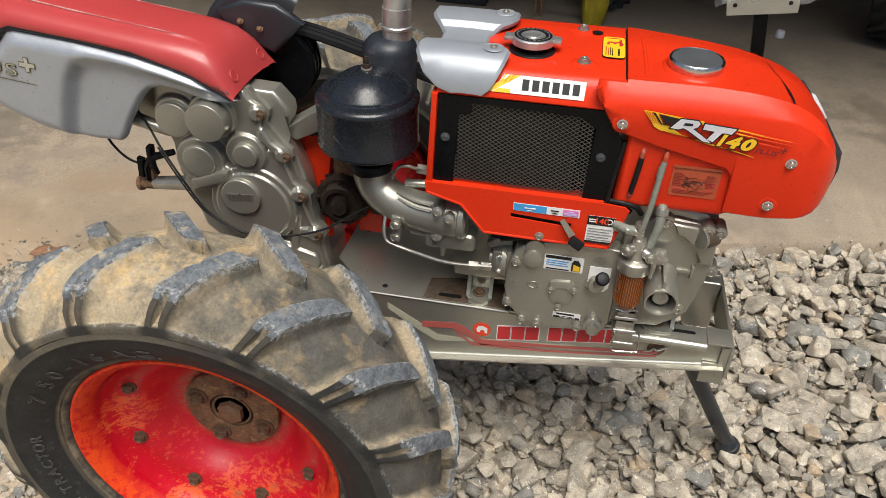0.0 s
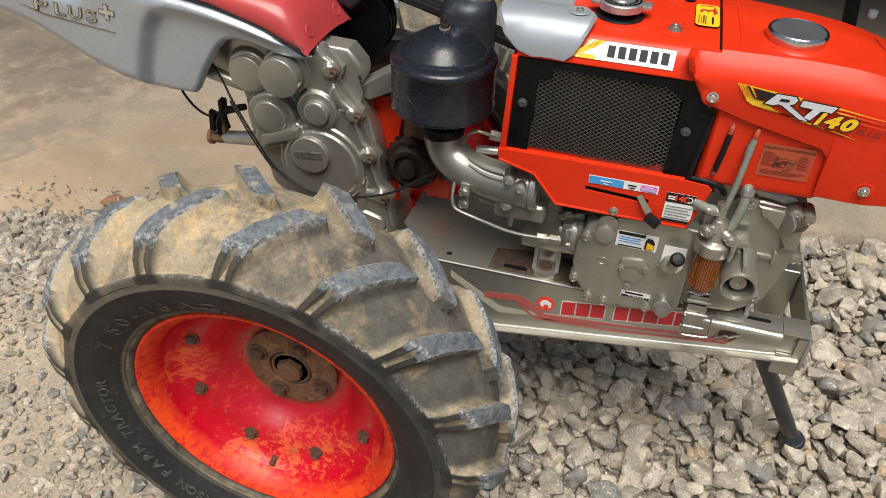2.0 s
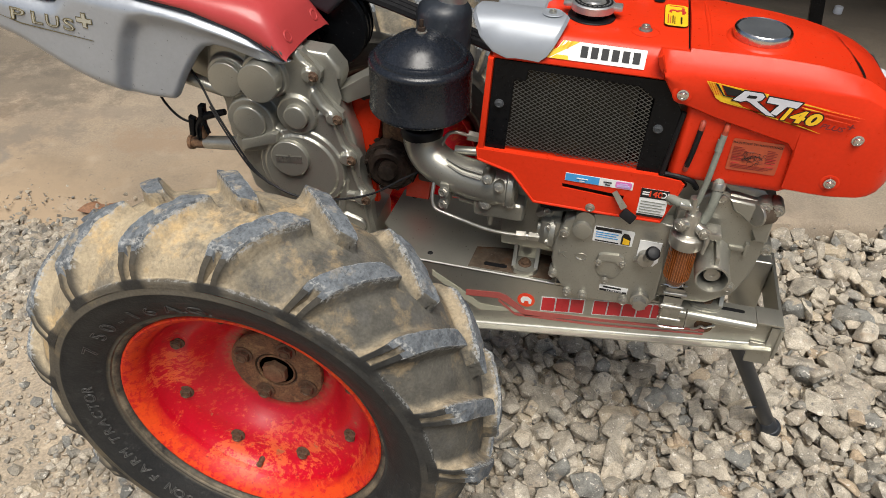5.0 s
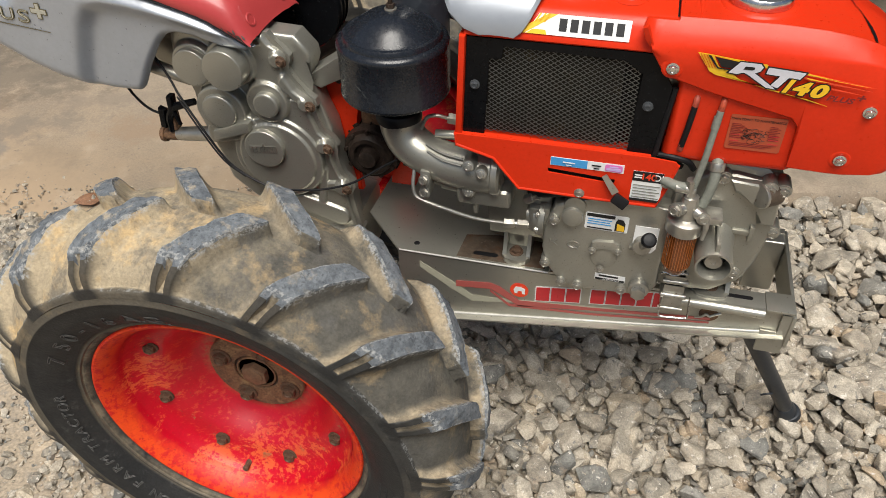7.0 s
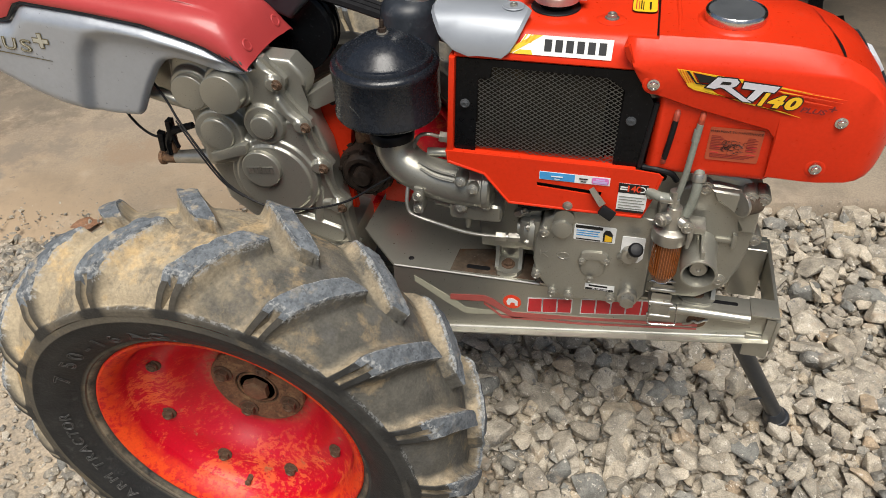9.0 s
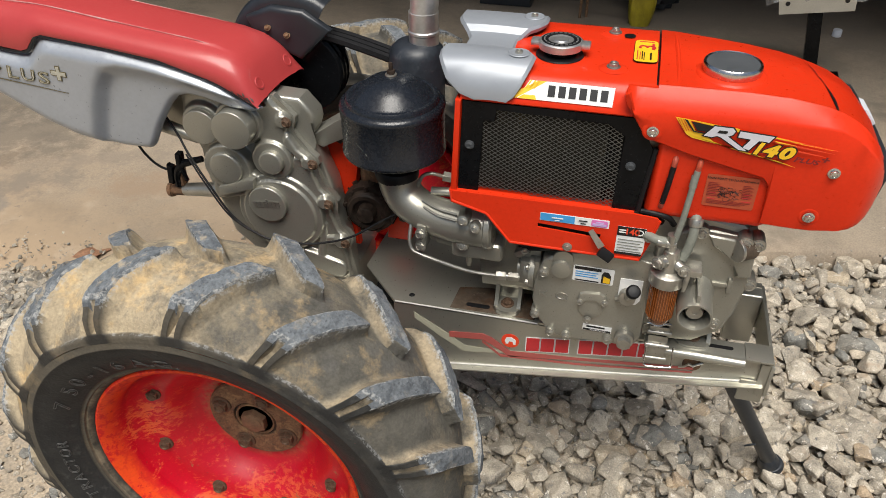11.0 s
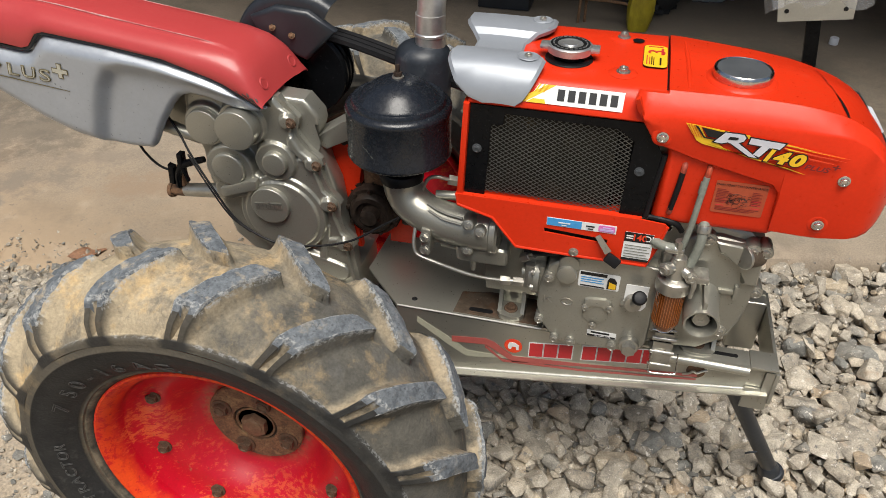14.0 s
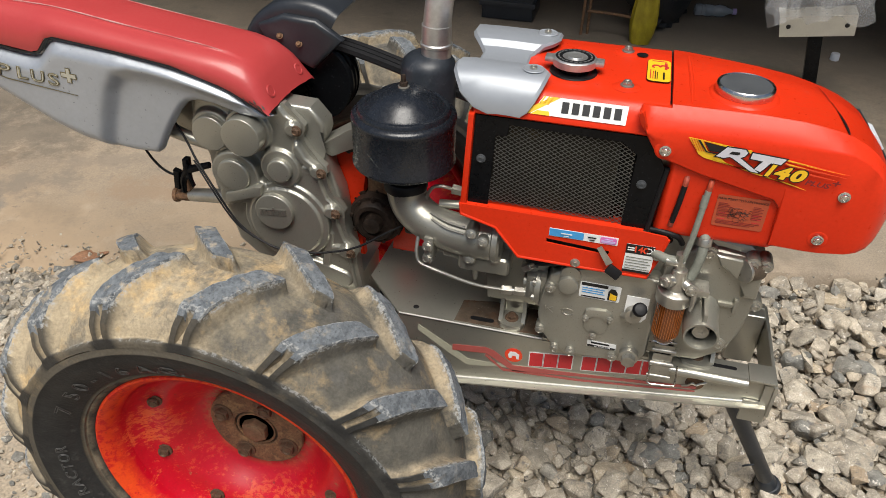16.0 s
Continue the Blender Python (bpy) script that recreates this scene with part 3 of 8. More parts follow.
M_GUARD = mat("blue_grey_paint", (0.315, 0.338, 0.370), (0.29, 0.312, 0.342), rough=0.44, metal=0.35, grain=0.02, bump=0.0, coarse=6)
M_SCUFF = mat("pale_scuffed_paint", (0.50, 0.30, 0.28), (0.36, 0.06, 0.06), rough=0.6, grain=0.2, coarse=22)
M_MUFFLER = mat("dusty_black_muffler", (0.012, 0.015, 0.020), (0.026, 0.031, 0.039), rough=0.42, spec=0.4, grain=0.2, bump=0.1, coarse=14, spots=(((0.085, 0.09, 0.095), 26, 0.58, 0.74, 0.7),))
M_PLEAT = mat("oily_filter_paper", (0.36, 0.115, 0.022), (0.26, 0.075, 0.015), rough=0.5, grain=0.15, bump=0.0)
M_PIPERUST = mat("rusty_red_spout", (0.30, 0.05, 0.03), (0.42, 0.06, 0.02), rough=0.6, grain=0.3, bump=0.3, coarse=60)
M_BADGE = mat("pale_badge_silver", (0.52, 0.51, 0.43), (0.45, 0.44, 0.37), rough=0.35, metal=0.3, grain=0.08, bump=0.0)
M_LEAF = mat("dry_leaf", (0.30, 0.16, 0.09), (0.22, 0.11, 0.06), rough=0.8, grain=0.3, coarse=60)

# ---- setting ----
def slab_edge(x):
    """The y of the slab's front edge."""
    return 1.105 + 0.243 * x


ground = thing("ground", "sandy dirt yard strewn with grey crushed stone", "ground", sheet(bmesh.new(), [[(x, y, 0.004 * noise.noise((x * 6, y * 6, 0)) - 0.036 * min(max((x + 0.1) / 0.3, 0), 1) if abs(x) < 3 and abs(y) < 3 else -0.01) for x in [-900, -60] + [i * 0.12 - 3 for i in range(51)] + [60, 900]] for y in [-900, -60] + [i * 0.12 - 3 for i in range(51)] + [60, 900]]), M_DIRT, kind="structure")



def crumbled(x):
    """1 where the slab's edge is worn to a ramp, near 0 where it still stands upright."""
    return 1 - 0.88 * min(max((x - 0.25) / 0.5, 0), 1)


bm = bmesh.new()
n_edge = 400
top_near = []
for k in range(n_edge + 1):
    x = -6 + 12 * k / n_edge
    top_near.append((x, slab_edge(x) + (0.010 + 0.035 * crumbled(x)) * noise.noise((x * 3.2, 3, 0)) + 0.020 * noise.noise((x * 12.4, 9, 0)) + 0.008 * noise.noise((x * 31, 9, 0))))
rows_ = [[(x, y - reach * crumbled(x) - near, z + rough * noise.noise((x * 9, 20 * reach, 0))) for x, y in top_near] for reach, near, z, rough in ((0.16, 0.006, -0.05, 0.0), (0.10, 0.004, -0.012, 0.010), (0.05, 0.002, 0.012, 0.010), (0.0, 0.0, 0.029, 0.005), (-0.07, -0.004, 0.038, 0.003))]
rows_ += [[(x, y + 0.4, 0.045) for x, y in top_near], [(x, 9.0, 0.05) for x, y in top_near]]
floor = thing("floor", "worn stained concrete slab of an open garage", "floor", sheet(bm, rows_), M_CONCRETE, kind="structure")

# Unseen walls and roof, added to close the garage and dim its floor.
bm = box(bmesh.new(), (-6, 8.9, 0.0), (6, 9.05, 3.1))
thing("wall_north", "dark plain garage back wall", "wall", bm, M_WALL, kind="structure", smooth=0)
bm = box(bmesh.new(), (-6.15, 1.9, 0.0), (-6.0, 9.05, 3.1))
thing("wall_west", "dark plain garage side wall", "wall", bm, M_WALL, kind="structure", smooth=0)
bm = box(bmesh.new(), (6.0, 2.6, 0.0), (6.15, 9.05, 3.1))
thing("wall_east", "dark plain garage side wall", "wall", bm, M_WALL, kind="structure", smooth=0)
bm = sheet(bmesh.new(), [[(-6.3 + 0.076 * k, y, z + (0.018 if k % 2 else -0.018)) for k in range(167)] for y, z in ((1.55, 2.5), (9.2, 3.2))], 0.004)
thing("ceiling", "corrugated metal garage roof", "roof", bm, M_ROOF, kind="structure", smooth=0)

# ---- walking tractor ----
tractor = thing("walking_tractor", "two-wheeled orange-red walking tractor with a diesel engine standing on gravel", "tractor")

# wheels: built round the axle, outer face towards -y
R_AXLE = 0.395
LUGS, PITCH = 17, 360 / 17


# across the tread from the middle to the wall: outer skin y and r over a lug, y and r of the hollow,
# turn of the lug's middle in degrees, its half width, width of its flank, share of full height, depth of the slot in its heel
LUG = [
    (0.0800, 0.4035, 0.0800, 0.3770, -1.4, 0.0110, 0.009, 0.00, 0.0),
    (0.0790, 0.4035, 0.0790, 0.3770, -1.25, 0.0105, 0.009, 0.42, 0.0),
    (0.0775, 0.4035, 0.0775, 0.3770, -1.0, 0.0130, 0.010, 0.82, 0.0),
    (0.0750, 0.4035, 0.0750, 0.3769, -0.6, 0.0152, 0.011, 0.97, 0.0),
    (0.0700, 0.4035, 0.0700, 0.3767, 0.2, 0.0168, 0.012, 1.00, 0.0),
    (0.0600, 0.4030, 0.0600, 0.3758, 1.7, 0.0170, 0.014, 1.00, 0.0),
    (0.0450, 0.4012, 0.0450, 0.3734, 3.8, 0.0170, 0.016, 1.00, 0.0),
    (0.0300, 0.3978, 0.0300, 0.3690, 5.9, 0.0170, 0.018, 1.00, 0.0),
    (0.0150, 0.3928, 0.0150, 0.3630, 7.8, 0.0172, 0.018, 1.00, 0.0),
    (0.0070, 0.3895, 0.0060, 0.3582, 8.8, 0.0176, 0.017, 1.00, 0.0),
    (0.0005, 0.3866, 0.0000, 0.3540, 9.6, 0.0180, 0.016, 1.00, 0.0),
    (-0.0040, 0.3838, -0.0045, 0.3500, 10.1, 0.0180, 0.015, 1.00, 0.0),
    (-0.0070, 0.3808, -0.0075, 0.3470, 10.4, 0.0176, 0.014, 1.00, 0.15),
    (-0.0110, 0.3745, -0.0105, 0.3438, 10.7, 0.0168, 0.013, 1.00, 0.75),
    (-0.0158, 0.3650, -0.0135, 0.3405, 11.2, 0.0160, 0.013, 1.00, 0.75),
    (-0.0222, 0.3540, -0.0170, 0.3350, 11.9, 0.0154, 0.013, 1.00, 0.75),
    (-0.0246, 0.3460, -0.0186, 0.3322, 12.3, 0.0150, 0.015, 1.00, 0.75),
    (-0.0262, 0.3395, -0.0198, 0.3298, 12.6, 0.0148, 0.017, 1.00, 0.75),
    (-0.0274, 0.3340, -0.0208, 0.3280, 12.8, 0.0148, 0.020, 1.00, 0.55),
    (-0.0280, 0.3305, -0.0224, 0.3266, 12.9, 0.0148, 0.024, 1.00, 0.10),
    (-0.0284, 0.3275, -0.0268, 0.3254, 13.0, 0.0174, 0.026, 1.00, 0.0),
    (-0.0290, 0.3230, -0.0286, 0.3228, 13.0, 0.0174, 0.026, 1.00, 0.0),
    (-0.0296, 0.3150, -0.0296, 0.3150, 13.0, 0.0174, 0.026, 1.00, 0.0),
]
WALL = [(-0.0300, 0.3075), (-0.0310, 0.3055), (-0.0310, 0.3035), (-0.0296, 0.3015), (-0.0278, 0.290), (-0.0235, 0.278), (-0.0175, 0.265), (-0.0105, 0.254), (-0.0040, 0.246), (-0.0030, 0.2435), (-0.0003, 0.2420), (0.0004, 0.2400), (0.0002, 0.2375), (0.0037, 0.2360), (0.0042, 0.2335), (0.0065, 0.231), (0.012, 0.2265), (0.018, 0.219), (0.026, 0.211)]
CELL = radians(PITCH) / 2 * 0.39


def tread_cell():
    """One pitch of the tread on one side, as arrays of rows by columns: y, radius, turn, the three wear values, height and cake."""
    fine = []
    for a, z in zip(LUG, LUG[1:]):
        for f in (0.0, 0.34, 0.67):
            fine.append([p + (q - p) * f for p, q in zip(a, z)])
    fine.append(list(LUG[-1]))
    rows = []
    for yo, ro, yv, rv, turn, hw, flank, high, slot in fine:
        at = [0.0, 0.0034, 0.0050, 0.0062, 0.0080] + [hw * f for f in (0.55, 0.75, 0.90, 0.97, 1.0)] + [hw + flank * f for f in (0.06, 0.16, 0.30, 0.46, 0.64, 0.82, 1.0)]
        rest = CELL - at[-1]
        at += [at[-1] + rest * f for f in (0.2, 0.45, 0.72, 1.0)]
        row = []
        for d in [-d for d in at[:0:-1]] + at:
            u = min(max((abs(d) - hw) / flank, 0.0), 1.0)
            m = high * (1 - u) ** 1.7
            if slot and abs(d) < 0.0062:
                m *= 1 - slot * min(max((0.0062 - abs(d)) / 0.0012, 0), 1)
            y, r = yv + (yo - yv) * m, rv + (ro - rv) * m
            top = 1.0 if r > 0.3735 and m > 0.9 else max(0.0, (m - 0.72) / 0.2) if r > 0.37 else 0.0
            chip = 1.0 if r > 0.368 and 0.60 < m and (0.93 * hw < abs(d) or -0.0085 < yo < -0.003) else 0.0
            if 0.3253 <= rv <= 0.3268 and m < 0.3:
                chip = 0.5
            soil = min(max(0.18, (rv - 0.3258) / 0.0014), 1) * (1.0 if yo > -0.004 else min(max(1.25 - 1.3 * m, 0.12), 1))
            cake = min(max(1 - (d - hw - 0.45 * flank) / (0.8 * flank), 0), 1) if d > hw + 0.10 * flank and rv > 0.3262 else 0.0
            if slot > 0.3 and abs(d) < 0.0056:
                cake = 1.0
            row.append((y, r, turn + math.degrees(d / 0.39), top, chip, soil, m, cake))
        rows.append(row)
    return np.array(rows)


def tread_points(cell, side, k):
    """The points of a cell at its place on the wheel, dented and frayed."""
    a = np.radians(cell[..., 2] + (55.0 if side == 0 else 66.4) + k * PITCH)
    y = cell[..., 0] if side == 0 else 0.16 - cell[..., 0]
    co = np.stack((cell[..., 1] * np.cos(a), y, cell[..., 1] * np.sin(a)), -1).reshape(-1, 3)
    wear = (cell[..., 3] + cell[..., 4]).reshape(-1)
    inside_ = np.minimum(cell[..., 6], 1.0).reshape(-1)
    rng = random.Random(100 * side + k)
    low = rng.uniform(0.0, 0.0025)
    for i in range(len(co)):
        v = Vector(co[i])
        out = Vector((v.x, 0, v.z)).normalized()
        n = 0.0016 * noise.noise(v * 16) + 0.0007 * noise.noise(v * 45)
        if wear[i] > 0:
            n += 0.0018 * noise.noise(v * 80) + 0.0013 * noise.noise(v * 190) - 0.0050 * max(noise.noise(v * 60 + Vector((9, 0, 0))) - 0.15, 0)
        co[i] = v + out * (n - low * inside_[i] * min(max((cell.reshape(-1, 8)[i, 1] - 0.35) / 0.03, 0), 1))
    return co


def wear_mesh(name, verts, faces, values):
    me = bpy.data.meshes.new(name)
    me.from_pydata([tuple(v) for v in verts], [], faces)
    for j, key in enumerate(("worn", "chipped", "mud", "caked")):
        layer = me.attributes.new(key, "FLOAT", "POINT")
        layer.data.foreach_set("value", np.ascontiguousarray(values[:, j], dtype=np.float32))
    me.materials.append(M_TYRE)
    me.polygons.foreach_set("use_smooth", [True] * len(me.polygons))
    me.set_sharp_from_angle(angle=radians(50))
    return me


def tyre_meshes():
    """The tyre's body with its hollows, and each lug that stands out of it."""
    cell = tread_cell()
    nr, nc = cell.shape[:2]
    quads = [(j * nc + i, j * nc + i + 1, (j + 1) * nc + i + 1, (j + 1) * nc + i) for j in range(nr - 1) for i in range(nc - 1)]
    high = cell[..., 6].reshape(-1)
    radius = cell[..., 1].reshape(-1)
    raised = [sum(high[i] for i in q) / 4 > 0.25 and sum(radius[i] for i in q) / 4 > 0.329 for q in quads]
    values = cell[..., [3, 4, 5, 7]].reshape(-1, 4)
    verts, faces, marks, base, lugs = [], [], [], 0, []
    for side in (0, 1):
        for k in range(LUGS):
            co = tread_points(cell, side, k)
            turned = quads if side == 1 else [q[::-1] for q in quads]
            verts.append(co)
            marks.append(values)
            faces += [tuple(base + i for i in q) for q, up in zip(turned, raised) if not up]
            base += len(co)
            mine = [q for q, up in zip(turned, raised) if up]
            used = sorted({i for q in mine for i in q})
            where = {i: n for n, i in enumerate(used)}
            lugs.append(wear_mesh("tread_lug", co[used], [tuple(where[i] for i in q) for q in mine], values[used]))
        # plain wall down to the bead
        seg = 204
        ring = [(-0.0296, 0.3150)] + WALL
        pts = np.array([((r + 0.0) * math.cos(2 * math.pi * i / seg), (y if side == 0 else 0.16 - y) + 0.0006 * noise.noise((4 * math.cos(2 * math.pi * i / seg), r * 20, 4 * math.sin(2 * math.pi * i / seg))), r * math.sin(2 * math.pi * i / seg)) for y, r in ring for i in range(seg)])
        verts.append(pts)
        marks.append(np.array([(0.0, 0.0, 0.12 if 0.2430 > r > 0.2355 else 0.16 if r > 0.304 else 0.0, 0.5 if 0.2365 > r > 0.2300 else 0.0) for y, r in ring for i in range(seg)]))
        for j in range(len(ring) - 1):
            for i in range(seg):
                q = (base + j * seg + i, base + j * seg + (i + 1) % seg, base + (j + 1) * seg + (i + 1) % seg, base + (j + 1) * seg + i)
                faces.append(q if side == 1 else q[::-1])
        base += len(pts)
    return wear_mesh("tyre", np.concatenate(verts), faces, np.concatenate(marks)), lugs


TYRE, TREAD_LUGS = tyre_meshes()


def outlined(text, size, line=0.0006, wide=1.0):
    """A word as a raised line round each letter, in the XY plane, centred."""
    cu = bpy.data.curves.new("word", "FONT")
    cu.body, cu.size, cu.align_x, cu.align_y = text, size, "CENTER", "CENTER"
    cu.resolution_u, cu.fill_mode, cu.bevel_depth, cu.bevel_resolution = 3, "NONE", line, 0
    ob = bpy.data.objects.new("word", cu)
    scene.collection.objects.link(ob)
    bpy.context.view_layer.update()
    me = bpy.data.meshes.new_from_object(ob.evaluated_get(bpy.context.evaluated_depsgraph_get()))
    bpy.data.objects.remove(ob)
    me.transform(Matrix.Diagonal((wide, 1, 1, 1)))
    return me


HUB_IN = 0.021


def wall_y(r):
    """How deep the side wall of the tyre lies at a radius."""
    return float(np.interp(r, [q for y, q in WALL[::-1]], [y for y, q in WALL[::-1]]))


def build_wheel(parent, m, near):
    rim_profile = [(0.1625, 0.205), (0.150, 0.197), (0.120, 0.192), (0.085, 0.189), (0.060, 0.192), (0.040, 0.199), (0.028, 0.2050), (0.019, 0.2105), (0.013, 0.2160), (0.0092, 0.2215), (0.0097, 0.2245), (0.0137, 0.2275), (0.018, 0.2245)]
    bm = bmesh.new()
    # lip, barrel and dished disc in one sweep, with a hole for the hub
    lathe(bm, rim_profile[:5:-1] + [(0.042, 0.199), (0.055, 0.193), (0.065, 0.1855), (0.072, 0.177), (0.0765, 0.1685), (0.0793, 0.160), (0.0825, 0.152), (0.0880, 0.1455), (0.0965, 0.1382), (0.1085, 0.1288), (0.1205, 0.1192), (0.1280, 0.1115), (0.1325, 0.1020), (0.1345, 0.091), (0.135, 0.078), (0.143, 0.078), (0.140, 0.097), (0.118, 0.124), (0.090, 0.162), (0.084, 0.182), (0.072, 0.192), (0.055, 0.1975)], seg=128)
    lathe(bm, rim_profile[:6], seg=96)
    for f in [f for f in bm.faces if len(f.verts) > 4]:
        bm.faces.remove(f)
    wheel = part("wheel", bm, M_RIM, parent, "scuffed red wheel rim with orange edge and black lugged tyre")
    wheel.matrix_local = m
    part("tyre", TYRE, None, wheel, "black farm tyre caked with tan mud between worn lugs")
    for me in TREAD_LUGS:
        part("tread_lug", me, None, wheel)
    hub = bmesh.new()
    lathe(hub, [(0.125, 0.083), (0.104, 0.085), (0.1015, 0.083), (0.1005, 0.076), (0.1003, 0.042), (0.1004, 0.0402), (0.1012, 0.0394), (0.108, 0.0390), (0.108, 0.0358), (0.1012, 0.0354), (0.1006, 0.0346), (0.1012, 0.0325), (0.1036, 0.0315), (0.1036, 0.001)], seg=56)
    bmesh.ops.translate(hub, verts=hub.verts, vec=(0, HUB_IN, 0))
    part("hub_plate", hub, M_RUST, wheel, "round rusty hub plate")
    groove = lathe(bmesh.new(), [(0.1050, 0.0391), (0.1050, 0.0357)], seg=48)
    for f in [f for f in groove.faces if len(f.verts) > 4]:
        groove.faces.remove(f)
    bmesh.ops.translate(groove, verts=groove.verts, vec=(0, HUB_IN, 0))
    # Dark disc puts shade round the nut into colour so the hexagon stands out.
    seat = lathe(bmesh.new(), [(0.1031, 0.0312), (0.1031, 0.001)], seg=48)
    bmesh.ops.translate(seat, verts=seat.verts, vec=(0, HUB_IN, 0))
    part("nut_seat", seat, M_GREASE_SHADE, wheel, "dark greasy seat of the axle nut")
    part("nut_groove", groove, M_GREASE_SHADE, wheel, "dark groove round the axle nut")
    nut = rod(bmesh.new(), (0, 0.110, 0), (0, 0.0915, 0), 0.0242, 0.0236, seg=6, width=0.0012)
    lathe(nut, [(0.0925, 0.0165), (0.0905, 0.0158), (0.0900, 0.0145), (0.0900, 0.001)], seg=28)
    bmesh.ops.translate(nut, verts=nut.verts, vec=(0, HUB_IN, 0))
    part("axle_nut", nut, M_HEXNUT, wheel, "large rusty hexagon axle nut", smooth=25)
    for k in range(4):
        a = radians(66 + 90 * k)
        bolt(wheel, (0.0625 * math.cos(a), 0.1213, 0.0625 * math.sin(a)), (0, -1, 0), 0.0132, M_NUT, "hub_bolt")
    for k in range(8):
        a = radians(154.0 + 45 * k)
        bolt(wheel, (0.1670 * math.cos(a), 0.0775, 0.1670 * math.sin(a)), (0.15 * math.cos(a + math.pi), -1, 0.15 * math.sin(a + math.pi)), 0.0102, M_NUT, "wheel_nut")
    stem = bmesh.new()
    tube(stem, [(-0.024, 0.066, -0.188), (-0.0235, 0.056, -0.186), (-0.023, 0.048, -0.184)], [0.0065, 0.0045, 0.0042], 12)
    rod(stem, (-0.0233, 0.053, -0.1850), (-0.023, 0.047, -0.1838), 0.0056, 0.0050, 12, 0.001)
    part("valve_stem", stem, M_NUT, wheel, "short rusty brown valve stem")
    if near:
        # (text, turn of the first letter, turn of the last, radius, size, width)
        for text, a0, a1, r, size, wide in (("7", 152, 152, 0.264, 0.033, 1.3), ("50-16", 141.5, 113.5, 0.264, 0.033, 1.25), ("A.G.", 104.5, 91.5, 0.267, 0.033, 1.25), ("SEASON", -108, -128.5, 0.270, 0.024, 1.1), ("FARM", -136, -151, 0.270, 0.024, 1.1), ("TRACTOR", -158.5, -185.5, 0.268, 0.024, 1.1)):
            letters = bmesh.new()
            for i, ch in enumerate(text):
                a = a0 + (a1 - a0) * i / max(len(text) - 1, 1)
                ar = radians(a)
                me = outlined(ch, size, 0.00065, wide)
                me.transform(Matrix.Translation((r * math.cos(ar), wall_y(r) - 0.0013, r * math.sin(ar))) @ pose(0, 0, 0, 90, 0, 0) @ pose(0, 0, 0, 0, 0, a - 90) @ pose(0, 0, 0, 24, 0, 0))
                letters.from_mesh(me)
                bpy.data.meshes.remove(me)
            part("lettering", letters, M_LETTER, wheel, "raised black rubber outline lettering " + text, smooth=60)
        for k in range(7):
            a = -75 + k * 5.2
            q = Matrix.Translation((0.272 * math.cos(radians(a)), wall_y(0.272) - 0.0002, 0.272 * math.sin(radians(a)))) @ pose(0, 0, 0, 90, 0, 0) @ pose(0, 0, 0, 0, 0, a - 90) @ pose(0, 0, 0, 24, 0, 0)
            part("moulded_bar", shared("wide_bar", lambda b: box(b, (-0.0095, -0.013, -0.001), (0.0095, 0.013, 0.0012)), M_RUBBER, 0), None, wheel).matrix_local = q
        for row in range(3):
            for k in range(6):
                a = -22 + k * 3.4
                q = Matrix.Translation(((0.262 + 0.011 * row) * math.cos(radians(a)), wall_y(0.262 + 0.011 * row), (0.262 + 0.011 * row) * math.sin(radians(a)))) @ pose(0, 0, 0, 90, 0, 0) @ pose(0, 0, 0, 0, 0, a - 90) @ pose(0, 0, 0, 24, 0, 0)
                part("moulded_bar", shared("thin_bar", lambda b: box(b, (-0.006, -0.0022, -0.001), (0.006, 0.0022, 0.0008)), M_RUBBER, 0), None, wheel).matrix_local = q
    return wheel


build_wheel(tractor, pose(0, 0, R_AXLE), True)
build_wheel(tractor, pose(0, 1.01, R_AXLE, 0, 0, 180) @ pose(0, 0, 0, 0, 17, 0), False)
bm = bmesh.new()
rod(bm, (0, 0.145, R_AXLE), (0, 0.90, R_AXLE), 0.032, seg=24)
box(bm, (-0.07, 0.36, 0.33), (0.07, 0.60, 0.47), 0.02)
part("axle_housing", bm, M_CAST, tractor)

# chassis
YN, YF, ZP = 0.375, 0.585, 0.490


def bottom(x):
    return 0.3525 + (x - 0.292) * 0.155


bm = bmesh.new()
plate = [(0.094, 0.463), (0.176, YN), (0.445, YN), (0.445, 0.40), (0.62, 0.40), (0.62, YF), (0.10, YF)]
flat(bm, plate, Matrix.Translation((0, 0, ZP - 0.005)), 0.005)
chassis = part("chassis", bm, M_STEEL, tractor, "silver painted steel engine frame", smooth=20)
part("deck_edge", tube(bmesh.new(), [(0.178, YN - 0.0004, ZP - 0.0018), (0.31, YN - 0.0004, ZP - 0.0018), (0.444, YN - 0.0004, ZP - 0.0018)], 0.0017, 8, 2), M_LIP, chassis, "bright worn edge of the deck plate")
